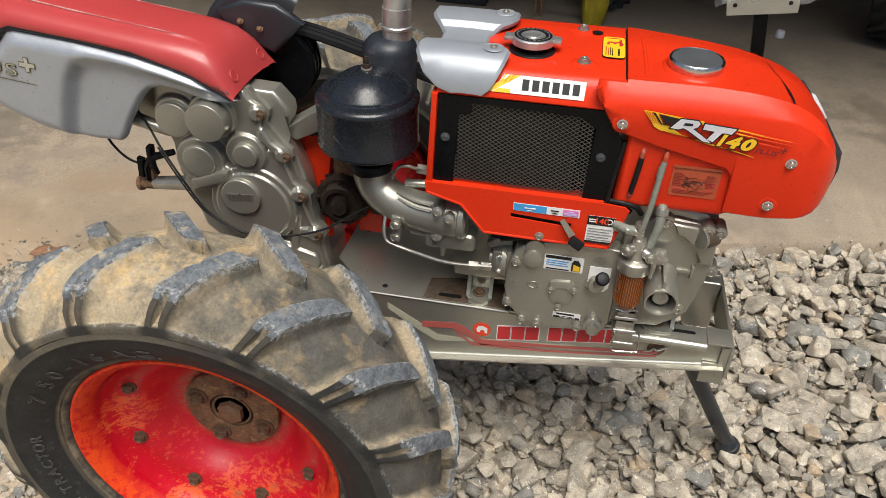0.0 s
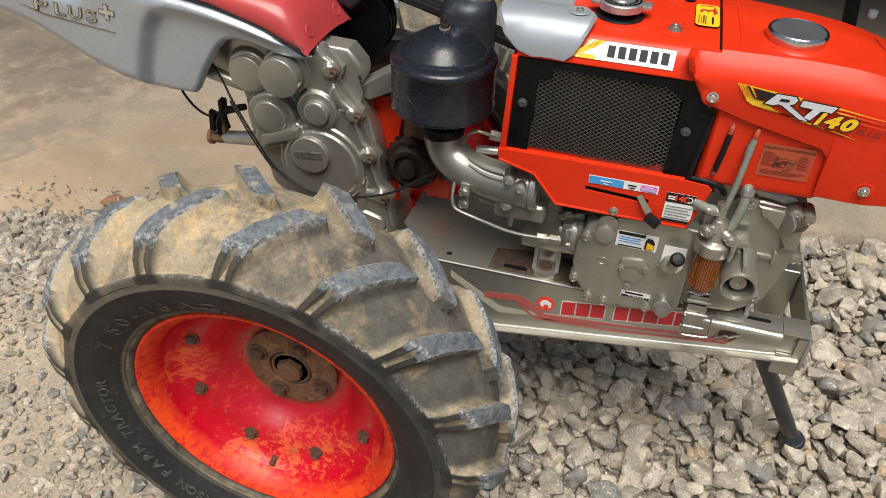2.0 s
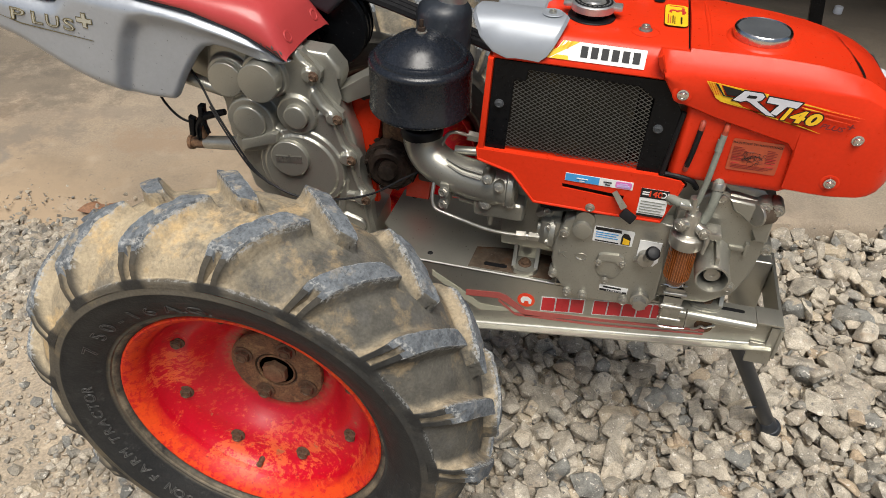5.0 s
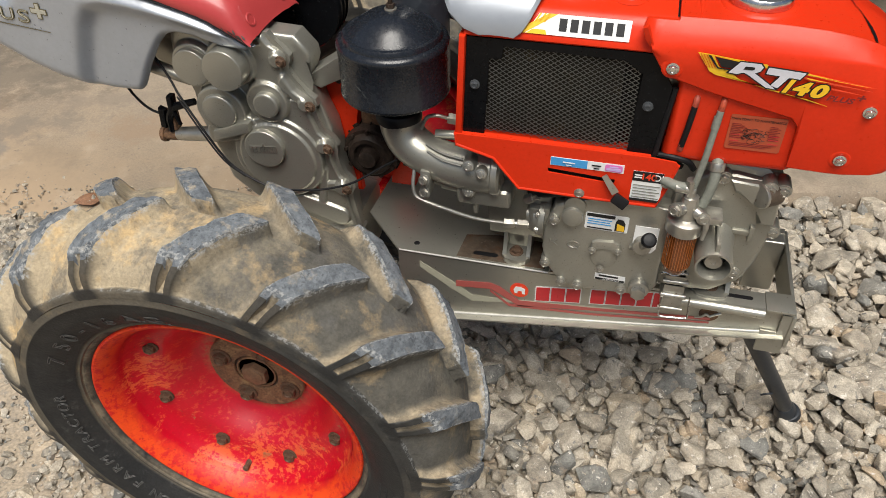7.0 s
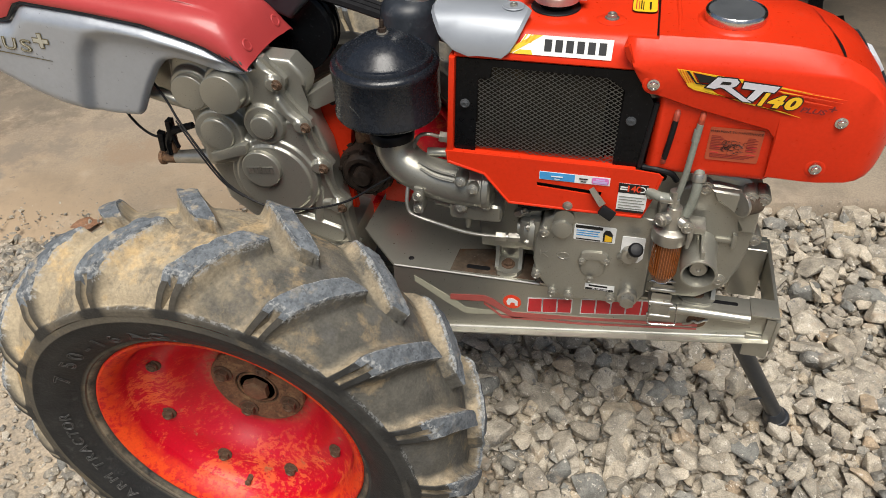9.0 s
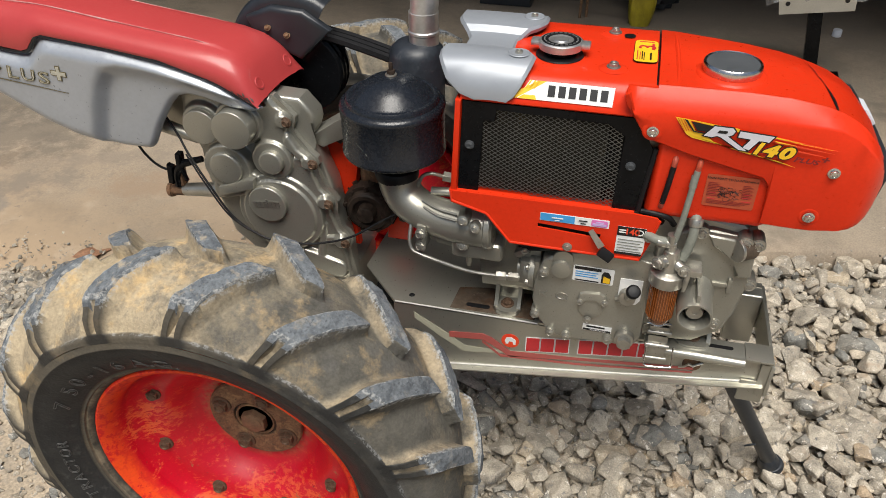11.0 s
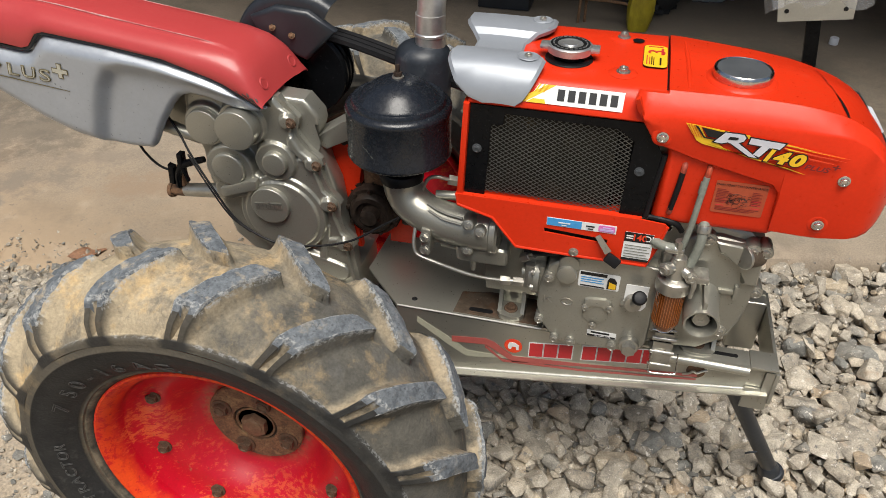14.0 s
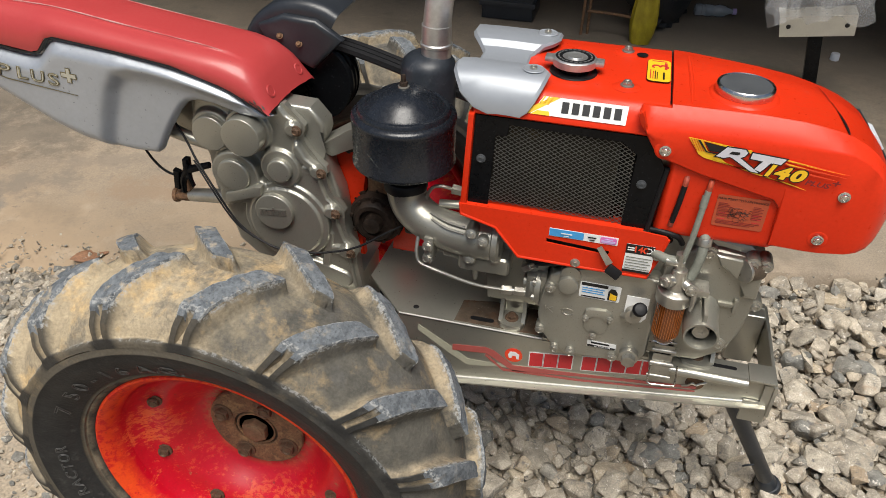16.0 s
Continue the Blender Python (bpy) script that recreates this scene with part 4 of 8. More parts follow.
for name, y0, y1, lip in (("side_rail", YN, YN + 0.005, -1), ("side_rail", YF - 0.005, YF, 1)):
    bm = bmesh.new()
    prism(bm, [(0.176, bottom(0.176)), (0.84, bottom(0.84)), (0.84, ZP - 0.006), (0.176, ZP - 0.006)], y0, y1)
    # top flange ahead of the plate
    prism(bm, [(0.446, ZP - 0.005), (0.84, ZP - 0.005), (0.84, ZP), (0.446, ZP)], *((YN + 0.001, YN + 0.014) if lip < 0 else (YF - 0.014, YF - 0.001)))
    rail = part(name, bm, M_STEEL, tractor, smooth=20)
    bm = bmesh.new()
    # bottom flange, turned outwards
    edge = [(x, bottom(x)) for x in (0.176, 0.836)]
    prism(bm, [(edge[0][0], edge[0][1] - 0.004), (edge[1][0], edge[1][1] - 0.004), (edge[1][0], edge[1][1]), (edge[0][0], edge[0][1])], *((YN - 0.016, YN + 0.03) if lip < 0 else (YF - 0.03, YF + 0.012)), width=0.0015)
    part("lower_flange", bm, M_STEEL, rail, "worn lower flange", smooth=20)
    if lip < 0:
        # Thin pale tube draws the sky's reflection along the bend.
        bend = tube(bmesh.new(), [(x, YN - 0.0012, bottom(x) + 0.0012) for x in (0.178, 0.5, 0.834)], 0.0022, 10, 2)
        part("flange_bend", bend, M_LIP, rail, "bright worn bend of the flange")
    if lip < 0:
        near_rail = rail
bm = bmesh.new()
box(bm, (0.841, YN - 0.010, 0.412), (0.847, YF + 0.004, 0.482), 0.001)
box(bm, (0.826, YN - 0.007, 0.410), (0.842, YN - 0.002, 0.482), 0.001)
part("front_crossbar", bm, M_STEEL, chassis, smooth=20)
bm = box(bmesh.new(), (0.786, 0.545, 0.372), (0.8405, 0.578, 0.488), 0.004, None, 3)
part("front_bracket", bm, M_STEEL, chassis, "grey steel box at the far end of the front crossbar", smooth=30)
bm = box(bmesh.new(), (0.800, YN - 0.006, 0.392), (0.842, YN - 0.001, 0.440), 0.001)
part("hook_plate", bm, M_STEEL, chassis, smooth=20)
bm = bmesh.new()
rod(bm, (0.765, 0.45, 0.425), (0.958, 0.556, 0.035), 0.0165, seg=18)
rod(bm, (0.950, 0.552, 0.050), (0.959, 0.557, 0.026), 0.0175, 0.024, 18, 0.002)
rod(bm, (0.962, 0.558, 0.028), (0.966, 0.560, 0.014), 0.026, 0.029, 20, 0.005)
tube(bm, [(0.905, 0.51, 0.128), (0.893, 0.506, 0.128), (0.886, 0.510, 0.118), (0.893, 0.518, 0.112), (0.906, 0.52, 0.116)], 0.0022, 8)
part("prop_stand", bm, M_PLASTIC, tractor, "black tubular prop stand with round foot")

# ---- hood ----
def inside(x, z, poly):
    odd = False
    for (x0, z0), (x1, z1) in zip(poly, poly[1:] + poly[:1]):
        if (z0 > z) != (z1 > z) and x < (x1 - x0) * (z - z0) / (z1 - z0) + x0:
            odd = not odd
    return odd


def lerp(x, table):
    xs, vs = zip(*table)
    return float(np.interp(x, xs, vs))


ZB = [(0.540, 0.955), (0.550, 0.926), (0.562, 0.905), (0.580, 0.889), (0.636, 0.872), (0.740, 0.848), (0.7500, 0.836), (0.7515, 0.773), (0.814, 0.771), (0.860, 0.777), (0.885, 0.787), (0.902, 0.805), (0.910, 0.83)]
ZT = [(0.540, 0.963), (0.700, 0.964), (0.760, 0.961), (0.800, 0.954), (0.830, 0.945), (0.855, 0.928), (0.880, 0.902), (0.898, 0.874), (0.908, 0.85)]
YFAR = [(0.540, 0.600), (0.600, 0.592), (0.760, 0.548), (0.810, 0.53), (0.860, 0.52), (0.908, 0.50)]


def hood_row(x):
    zb, zt, yf = lerp(x, ZB), lerp(x, ZT), lerp(x, YFAR)
    inn = 0.10 * max((x - 0.855) / 0.055, 0) ** 2.4 * 0.6
    yn = 0.344 + inn
    zc = max(min(0.932, zt - 0.014), zb + 0.002)
    if x > 0.7:
        zb, zc = min(zb, zt - 0.018), min(0.932, zt - 0.014)
    mid = (0.375 + inn + yf) / 2
    pts = [(yn + 0.006, zb), (yn + 0.001, zb + 0.004), (yn, zb + 0.012 if zc - zb > 0.02 else zb + 0.005)]
    for f in (0.35, 0.7, 1.0):
        z0 = pts[2][1]
        pts.append((yn - 0.002 * math.sin(math.pi * f), z0 + (zc - z0) * f))
    pts += [(yn + 0.0025, zc + (zt - zc) * 0.25), (yn + 0.0215, zt - 0.0032), (yn + 0.0255, zt + 0.0006), (yn + 0.031, zt - 0.0006), (mid, zt + 0.003), (yf - 0.012, zt - 0.001), (yf + 0.006, zt - 0.010), (yf + 0.014, zc - 0.01), (yf + 0.018, 0.86 if zt > 0.88 else zt - 0.02), (yf + 0.018, max(zb, 0.79))]
    if x < 0.5797:
        pts[8:] = [(yn + 0.030, zt - 0.004)] * 8
    return [(x, y, z) for y, z in pts]


bm = bmesh.new()
xs = [0.540, 0.545, 0.552, 0.565, 0.5795, 0.580, 0.605, 0.636, 0.67, 0.705, 0.740, 0.7495, 0.7515, 0.775, 0.800, 0.82, 0.84, 0.855, 0.868, 0.88, 0.890, 0.898, 0.904, 0.908]
sheet(bm, [hood_row(x) for x in xs], 0.004)
hood = part("engine_hood", bm, M_RED, tractor, "glossy orange-red pressed steel engine hood", smooth=38)


def hood_top(x, y):
    """Height of the hood's upper skin."""
    row = hood_row(x)[5:12]
    return lerp(y, [(p[1], p[2]) for p in row])


def gap_line(n, y0, y1, x0, x1, wide, material, name):
    """A dark seam laid over the hood from (x0, y0) to (x1, y1), bowed forward."""
    bm = bmesh.new()
    rows = []
    for k in range(n + 1):
        f = k / n
        y, x = y0 + (y1 - y0) * f, x0 + (x1 - x0) * f * f
        w = wide * (0.25 + 0.75 * math.sin(math.pi * min(f * 1.25 + 0.12, 1.0)))
        rows.append([(x - w, y, hood_top(x - w, y) + 0.0012), (x + w, y, hood_top(x + w, y) + 0.0012)])
    sheet(bm, rows)
    return part(name, bm, material, hood)


for pts in ([(0.606, 0.385), (0.606, 0.44), (0.604, 0.50), (0.602, 0.56)],):
    part("pressed_ridge", tube(bmesh.new(), [(x, y, hood_top(x, y) - 0.0018) for x, y in pts], [0.0024, 0.0042, 0.0042, 0.0024], 10, 6), M_RED, hood)
gap_line(18, 0.372, 0.462, 0.813, 0.797, 0.0024, M_INK, "dark_gap")
gap_line(10, 0.462, 0.535, 0.797, 0.776, 0.0008, M_DARKRED, "thin_seam")
bm = bmesh.new()
prism(bm, [(0.895, 0.80), (0.909, 0.81), (0.913, 0.84), (0.909, 0.868), (0.895, 0.875)], 0.40, 0.52, 0.004)
part("grille", bm, M_PLASTIC, hood, "black plastic front grille")
bm = bmesh.new()
prism(bm, [(0.878, 0.900), (0.888, 0.897), (0.905, 0.876), (0.898, 0.868), (0.882, 0.884)], 0.500, 0.538, 0.004)
part("headlight", bm, M_PALEPLASTIC, hood, "clear headlight lens")
bm = bmesh.new()
prism(bm, [(0.852, 0.918), (0.864, 0.918), (0.880, 0.900), (0.880, 0.885), (0.864, 0.89)], 0.505, 0.541, 0.004)
part("headlight_trim", bm, M_PLASTIC, hood, "black headlight trim")


# rear hood part over the radiator
def cover_row(x):
    return [(x, y, z) for y, z in ((0.3545, 0.9185), (0.3525, 0.921), (0.3535, 0.926), (0.366, 0.947), (0.3735, 0.9565), (0.384, 0.9595), (0.42, 0.9605), (0.48, 0.9615), (0.55, 0.9605), (0.585, 0.959), (0.597, 0.954), (0.604, 0.945), (0.607, 0.90))]


bm = bmesh.new()
sheet(bm, [cover_row(x) for x in (0.304, 0.36, 0.42, 0.48, 0.535, 0.577)], 0.004)
rear_hood = part("radiator_hood", bm, M_RED, tractor, "orange-red hood plate over the radiator", smooth=38)
bm = bmesh.new()
sheet(bm, [[(x, y, z - 0.004) for x, y, z in cover_row(x)][4:12] for x in (0.576, 0.5812)])
part("dark_gap", bm, M_INK, rear_hood)

bm = bmesh.new()
rows_ = []
for y, x0, x1, z in ((0.3485, 0.325, 0.372, 0.9235), (0.3495, 0.300, 0.384, 0.937), (0.357, 0.281, 0.393, 0.954), (0.368, 0.272, 0.400, 0.968), (0.380, 0.266, 0.404, 0.9755), (0.398, 0.264, 0.406, 0.978), (0.414, 0.268, 0.395, 0.978), (0.424, 0.276, 0.382, 0.975), (0.432, 0.284, 0.371, 0.9665), (0.445, 0.288, 0.366, 0.964), (0.485, 0.288, 0.366, 0.964), (0.498, 0.282, 0.371, 0.9665), (0.506, 0.274, 0.381, 0.975), (0.518, 0.266, 0.396, 0.978), (0.535, 0.262, 0.404, 0.978), (0.565, 0.262, 0.404, 0.976), (0.583, 0.266, 0.400, 0.969), (0.594, 0.275, 0.394, 0.955)):
    lip = 0.15 if y < 0.349 else 0.6 if y < 0.352 else 1.0
    rows_.append([(x0 + 0.004, y, z - 0.012 * lip), (x0, y, z - 0.005 * lip), (x0 + 0.004, y, z)] + [(x0 + (x1 - x0) * f, y, z + 0.001) for f in (0.3, 0.6)] + [(x1 - 0.004, y, z), (x1, y, z - 0.004 * lip), (x1 - 0.002, y, z - 0.010 * lip)])
sheet(bm, rows_)
guard = part("radiator_guard", bm, M_GUARD, rear_hood, "silver-grey saddle shaped guard plate", smooth=26)
for y in (0.400, 0.552):
    bm = bmesh.new()
    lathe(bm, [(0.9785, 0.0165), (0.9795, 0.015), (0.9772, 0.010), (0.9768, 0.001)], "z", 24, (0.380, y, 0))
    part("screw_recess", bm, M_GUARD, rear_hood)
    bolt(rear_hood, (0.380, y, 0.977), (0, 0, 1), 0.006, M_BRIGHT, "screw")
for x, y in ((0.515, 0.418), (0.509, 0.553)):
    bm = bmesh.new()
    lathe(bm, [(0.9605, 0.021), (0.9625, 0.017), (0.9625, 0.001)], "z", 24, (x, y, 0))
    part("screw_dimple", bm, M_RED, rear_hood)
    bolt(rear_hood, (x, y, 0.9625), (0, 0, 1), 0.0075, M_BRIGHT, "screw")
bm = bmesh.new()
lathe(bm, [(0.9625, 0.009), (0.9627, 0.001)], "z", 20, (0.532, 0.545, 0))
part("hole", bm, M_INK, rear_hood)

# radiator cap in its round opening
bm = bmesh.new()
lathe(bm, [(0.9612, 0.036), (0.963, 0.0350), (0.9635, 0.001)], "z", 32, (0.434, 0.450, 0))
part("cap_opening", bm, M_INK, rear_hood, "dark round opening round the radiator neck")
bm = bmesh.new()
lathe(bm, [(0.962, 0.024), (0.974, 0.024), (0.974, 0.030)], "z", 32, (0.434, 0.452, 0))
neck = part("radiator_neck", bm, M_BLACK, rear_hood)
bm = bmesh.new()
lathe(bm, [(0.972, 0.030), (0.972, 0.0325), (0.982, 0.0325), (0.9835, 0.0305), (0.9840, 0.028), (0.9840, 0.020), (0.9830, 0.018), (0.9830, 0.011), (0.9845, 0.010), (0.9845, 0.001)], "z", 40, (0.434, 0.452, 0))
for s in (-1, 1):
    box(bm, (0.434 + s * 0.036 - 0.008, 0.442, 0.974), (0.434 + s * 0.036 + 0.008, 0.462, 0.982), 0.003)
cap = part("radiator_cap", bm, M_PIPE, rear_hood, "chromed two-eared radiator cap")
bm = bmesh.new()
for k in range(22):
    a = k / 22 * 6.283
    box(bm, (-0.0022, -0.001, 0), (0.0022, 0.001, 0.0006), 0, Matrix.Translation((0.434 + 0.0245 * math.cos(a), 0.452 + 0.0245 * math.sin(a), 0.9842)) @ pose(0, 0, 0, 0, 0, math.degrees(a) + 90))
part("cap_print", bm, M_PIPE, rear_hood, smooth=0)
bm = lathe(bmesh.new(), [(0.9838, 0.0290), (0.98415, 0.0285), (0.98415, 0.0192), (0.9836, 0.0188)], "z", 40, (0.434, 0.452, 0), close=True)
part("cap_ring", bm, M_INK, rear_hood, "black printed ring on the cap")
bm = bmesh.new()
lathe(bm, [(0.960, 0.052), (0.9660, 0.0475), (0.9675, 0.044), (0.9675, 0.001)], "z", 40, (0.677, 0.430, 0))
part("filler_collar", bm, M_RED, hood)
bm = bmesh.new()
lathe(bm, [(0.966, 0.038), (0.968, 0.040), (0.976, 0.0410), (0.9805, 0.0400), (0.982, 0.0385), (0.9808, 0.0365), (0.9803, 0.034), (0.9805, 0.001)], "z", 48, (0.677, 0.430, 0))
part("fuel_cap", bm, [M_CHROME], hood, "round chromed fuel tank cap")
bm = bmesh.new()
lathe(bm, [(0.9805, 0.0362), (0.9813, 0.0355), (0.9817, 0.001)], "z", 48, (0.677, 0.430, 0))
part("cap_face", bm, M_CAPFACE, hood, "dull dark cap face")
for x, z in ((0.581, 0.906), (0.825, 0.873), (0.812, 0.799)):
    bm = bmesh.new()
    lathe(bm, [(0.3440, 0.0150), (0.3426, 0.0125), (0.3424, 0.0105), (0.3430, 0.009), (0.3430, 0.001)], "y", 28, (x, 0, z))
    part("screw_dimple", bm, M_RED, hood)
    bolt(hood, (x, 0.3418, z), (0, -1, 0), 0.0062, M_CHROME, "screw")


# ---- stickers: brand and model names stand as plain blocks ----
def sheet_of(parent, name, label, layers, m):
    """layers: (material, list of outlines); each lies on the one before."""
    top = None
    for k, (material, polys) in enumerate(layers):
        for poly in polys:
            bm = flat(bmesh.new(), poly, m @ Matrix.Translation((0, 0, 0.0004 * k)), 0.0005)
            ob = part("print" if top else name, bm, material, parent, "" if top else label, smooth=0)
            top = top or ob
    return top


def block(x0, y0, x1, y1, s=0.0):
    h = (y1 - y0) * s
    return [(x0, y0), (x1, y0), (x1 + h, y1), (x0 + h, y1)]


lean = Matrix.Translation((0.4485, 0.3615, 0.9412)) @ pose(0, 0, 0, 59, 0, 0)
sheet_of(rear_hood, "name_sticker", "white sticker with yellow end and dark blocks", [
    (M_WHITE, [[(-0.062, -0.0135), (0.073, -0.0135), (0.074, 0.0135), (-0.046, 0.0135)]]),
    (M_YELLOW, [[(-0.078, -0.0135), (-0.0635, -0.0135), (-0.022, 0.0135), (-0.034, 0.0135)], [(-0.0615, -0.0135), (-0.034, -0.0135), (-0.036, -0.0075), (-0.0525, -0.0075)]] + [block(-0.052 + 0.006 * k, 0.002, -0.0495 + 0.006 * k, 0.0135, 0.6) for k in range(3)]),
    (M_INK, [block(-0.0185 + 0.0148 * k, -0.0075, -0.0085 + 0.0148 * k, 0.0085) for k in range(6)]),
], lean)
m3 = Matrix.Translation((0.5585, 0.485, 0.9632))
sticker3 = sheet_of(rear_hood, "number_sticker", "yellow oval-cornered sticker with a red figure 3", [
    (M_INK, [rect(0.0352, 0.0842, 0.0085)]), (M_YELLOW, [rect(0.034, 0.083, 0.008)]),
    (M_DECAL, [block(-0.011, 0.034, 0.011, 0.0365), block(-0.013, -0.034, -0.0115, 0.0), block(-0.009, -0.034, -0.0078, -0.006), block(0.008, 0.005, 0.012, 0.03)]),
    (M_INK, [block(-0.006, -0.034, -0.0045, -0.004), block(-0.003, -0.036, -0.0018, -0.008), block(0.006, -0.034, 0.0085, -0.008)])], m3)
word("figure", "3", 0.036, M_DECAL, rear_hood, m3 @ Matrix.Translation((0.003, 0.014, 0.0015)) @ pose(0, 0, 0, 0, 0, 90), 0.0003)
side = facing(0.714, 0.3405, 0.9045, -6.5)


def mm_shape(*pts):
    """An outline given in millimetres."""
    return [(x / 1000, y / 1000) for x, y in pts]


def grown(poly, by):
    """The outline pushed outwards by a distance."""
    n = len(poly)
    turn = sum(poly[i][0] * poly[(i + 1) % n][1] - poly[(i + 1) % n][0] * poly[i][1] for i in range(n))
    out = []
    for i in range(n):
        p, q, r = Vector(poly[i - 1]), Vector(poly[i]), Vector(poly[(i + 1) % n])
        e, f = (q - p).normalized(), (r - q).normalized()
        bis = (Vector((e.y, -e.x)) + Vector((f.y, -f.x))).normalized() * (by if turn > 0 else -by)
        out.append(tuple(q + bis * min(1 / max(abs(bis.normalized().dot(Vector((e.y, -e.x)))), 0.45), 2.2)))
    return out


R_SHAPE = mm_shape((-66, -1.6), (-56, 15), (-32, 17.2), (-28, 13.6), (-30, 7.8), (-35.5, 4), (-5, -11.6), (-16, -12), (-44, 1), (-49, 2), (-55.5, -1.6))
T_SHAPE = mm_shape((-22, 15), (22.5, 17), (18, 7.4), (5, 6.8), (-3, -9.4), (-12, -7.8), (-5.2, 6.8), (-22.2, 6.2))
sheet_of(hood, "model_decal", "yellow, black and silver slanted model decal", [
    (M_YELLOW, [mm_shape((-109, 15.7), (-88.5, -6), (-79.5, -9.4), (-50, -11), (-10, -13.4), (18, -16.4), (63, -21.4), (38, -17.4), (-10, -15.4), (-50, -9), (-69, 0.9), (-78, 1.6), (-89, 15.2), (-95.5, 16.3)), mm_shape((-95.5, 16.3), (-59, 16.4), (-24, 17.4), (-20, 12.6), (-58, 13.8), (-89, 15.2))]),
    (M_FLANGE, [mm_shape((22.9, 17.2), (107, 14.6), (27, 13.4), (-20, 12.8), (-22, 15.5)), mm_shape((17.7, 11.6), (57.6, 10.4), (104.3, 9.5), (58.4, 8.4), (29.1, 7.6)), mm_shape((57.9, 3.8), (95.1, 2.6), (59.8, 1.9))]),
    (M_YELLOW, [mm_shape((20, 16.8), (62, 15.2), (26, 14.6)), mm_shape((24, 11), (54, 10.0), (30, 9.0)), mm_shape((40, 14.2), (100, 14.4), (60, 13.9))]),
    (M_RED, [mm_shape((-106 + 3.6 * k, 15.7), (-92.5 + 3.0 * k, -1.0 + 0.5 * k), (-91.9 + 3.0 * k, -0.9 + 0.5 * k), (-105.2 + 3.6 * k, 15.7)) for k in range(4)]),
    (M_INK, [mm_shape((-87.5, 15.0), (-76, 3.3), (-64, 4.6), (-58, 14.4)), mm_shape((-97, 15.9), (-80.5, 0.4), (-66, 0.9), (-66, 2.2), (-79.6, 2.0), (-93, 15.9)), grown(R_SHAPE, 0.0017), grown(T_SHAPE, 0.0017)]),
    (M_SILVERINK, [R_SHAPE, T_SHAPE]),
    (M_INK, [mm_shape((-50.5, 6.2), (-48.5, 10.6), (-38, 11.8), (-37, 9.4), (-39.5, 7.4))]),
], side)
for z, ink, grow in ((0.0026, M_INK, 0.0026), (0.0030, M_YELLOW, 0.0013)):
    for figure, x, y in (("1", 8.5, -4.6), ("4", 25.0, -4.2), ("0", 45.6, -3.2)):
        word("print", figure, 0.0245, ink, hood, side @ Matrix.Translation((x / 1000, y / 1000, z)) @ pose(0, 0, 0, 0, 0, 2.5), 0.0001, grow=grow, shear=0.34, wide=1.36 if figure != "1" else 1.1)
word("print", "PLUS", 0.0105, M_DARKRED, hood, side @ Matrix.Translation((0.0735, -0.0082, 0.0022)) @ pose(0, 0, 0, 0, 0, 2.5), 0.0001, grow=0.0003, shear=0.34, wide=1.38)
part("print", flat(bmesh.new(), mm_shape((93.6, -4.4), (96.2, -4.4), (96.8, -1.4), (100.4, -1.2), (100.8, 0.6), (97.2, 0.6), (97.8, 3.6), (95.2, 3.6), (94.6, 0.4), (90.8, 0.2), (90.4, -1.6), (94.2, -1.4)), side @ Matrix.Translation((0, 0, 0.002)), 0.0004), M_DARKRED, hood, smooth=0)

# ---- radiator panel, screen and lower shroud ----
PANEL = [(0.3015, 0.765), (0.578, 0.765), (0.586, 0.872), (0.560, 0.9175), (0.3075, 0.9175)]
SCREEN = [(0.3335, 0.771), (0.541, 0.7645), (0.5455, 0.888), (0.5215, 0.9045), (0.358, 0.9075), (0.356, 0.8885), (0.339, 0.8875)]
bm = bmesh.new()
for poly in ([(0.3015, 0.765), (0.3335, 0.765), (0.3335, 0.771), (0.339, 0.8875), (0.356, 0.8885), (0.358, 0.9075), (0.358, 0.9175), (0.3075, 0.9175)], [(0.358, 0.9075), (0.5215, 0.9045), (0.5215, 0.9175), (0.358, 0.9175)], [(0.541, 0.765), (0.578, 0.765), (0.586, 0.872), (0.560, 0.9175), (0.5215, 0.9175), (0.5215, 0.9045), (0.5455, 0.888)]):
    prism(bm, poly, 0.3535, 0.3575)
panel = part("radiator_panel", bm, M_BLACK, tractor, "black painted radiator panel with a mesh window", smooth=0)
bm = bmesh.new()
prism(bm, [(0.2905, 0.765), (0.3005, 0.765), (0.3065, 0.9205), (0.2975, 0.9205)], 0.346, 0.60, 0.003)
part("side_plate", bm, M_RED, panel)


# expanded metal: rows of strands that meet and part again
bm = bmesh.new()
PX, PZ = 0.0100, 0.0034
nx, nz = 24, 48
for j in range(nz):
    for i in range(nx):
        for s in (0, 1):
            x0 = 0.328 + i * PX + (PX / 2 if j % 2 else 0)
            z0 = 0.760 + j * PZ
            x1, z1 = x0 + (PX / 2 if s else -PX / 2), z0 + PZ
            if not (inside((x0 + x1) / 2, (z0 + z1) / 2, SCREEN)):
                continue
            a, b = Vector((x0, 0.3565, z0)), Vector((x1, 0.3565, z1))
            nrm = (b - a).cross(Vector((0, 1, 0))).normalized() * 0.00040
            dy = Vector((0, 0.0004, 0))
            q = [bm.verts.new(p) for p in (a - nrm - dy, b - nrm - dy, b + nrm - dy, a + nrm - dy, a - nrm + dy, b - nrm + dy, b + nrm + dy, a + nrm + dy)]
            for f in ((0, 1, 2, 3), (0, 4, 5, 1), (3, 2, 6, 7)):
                bm.faces.new([q[k] for k in f])
screen = part("mesh_screen", bm, M_MESHW, panel, "black expanded metal mesh", smooth=0)
tagged(screen, kind="stuff")
bm = bmesh.new()
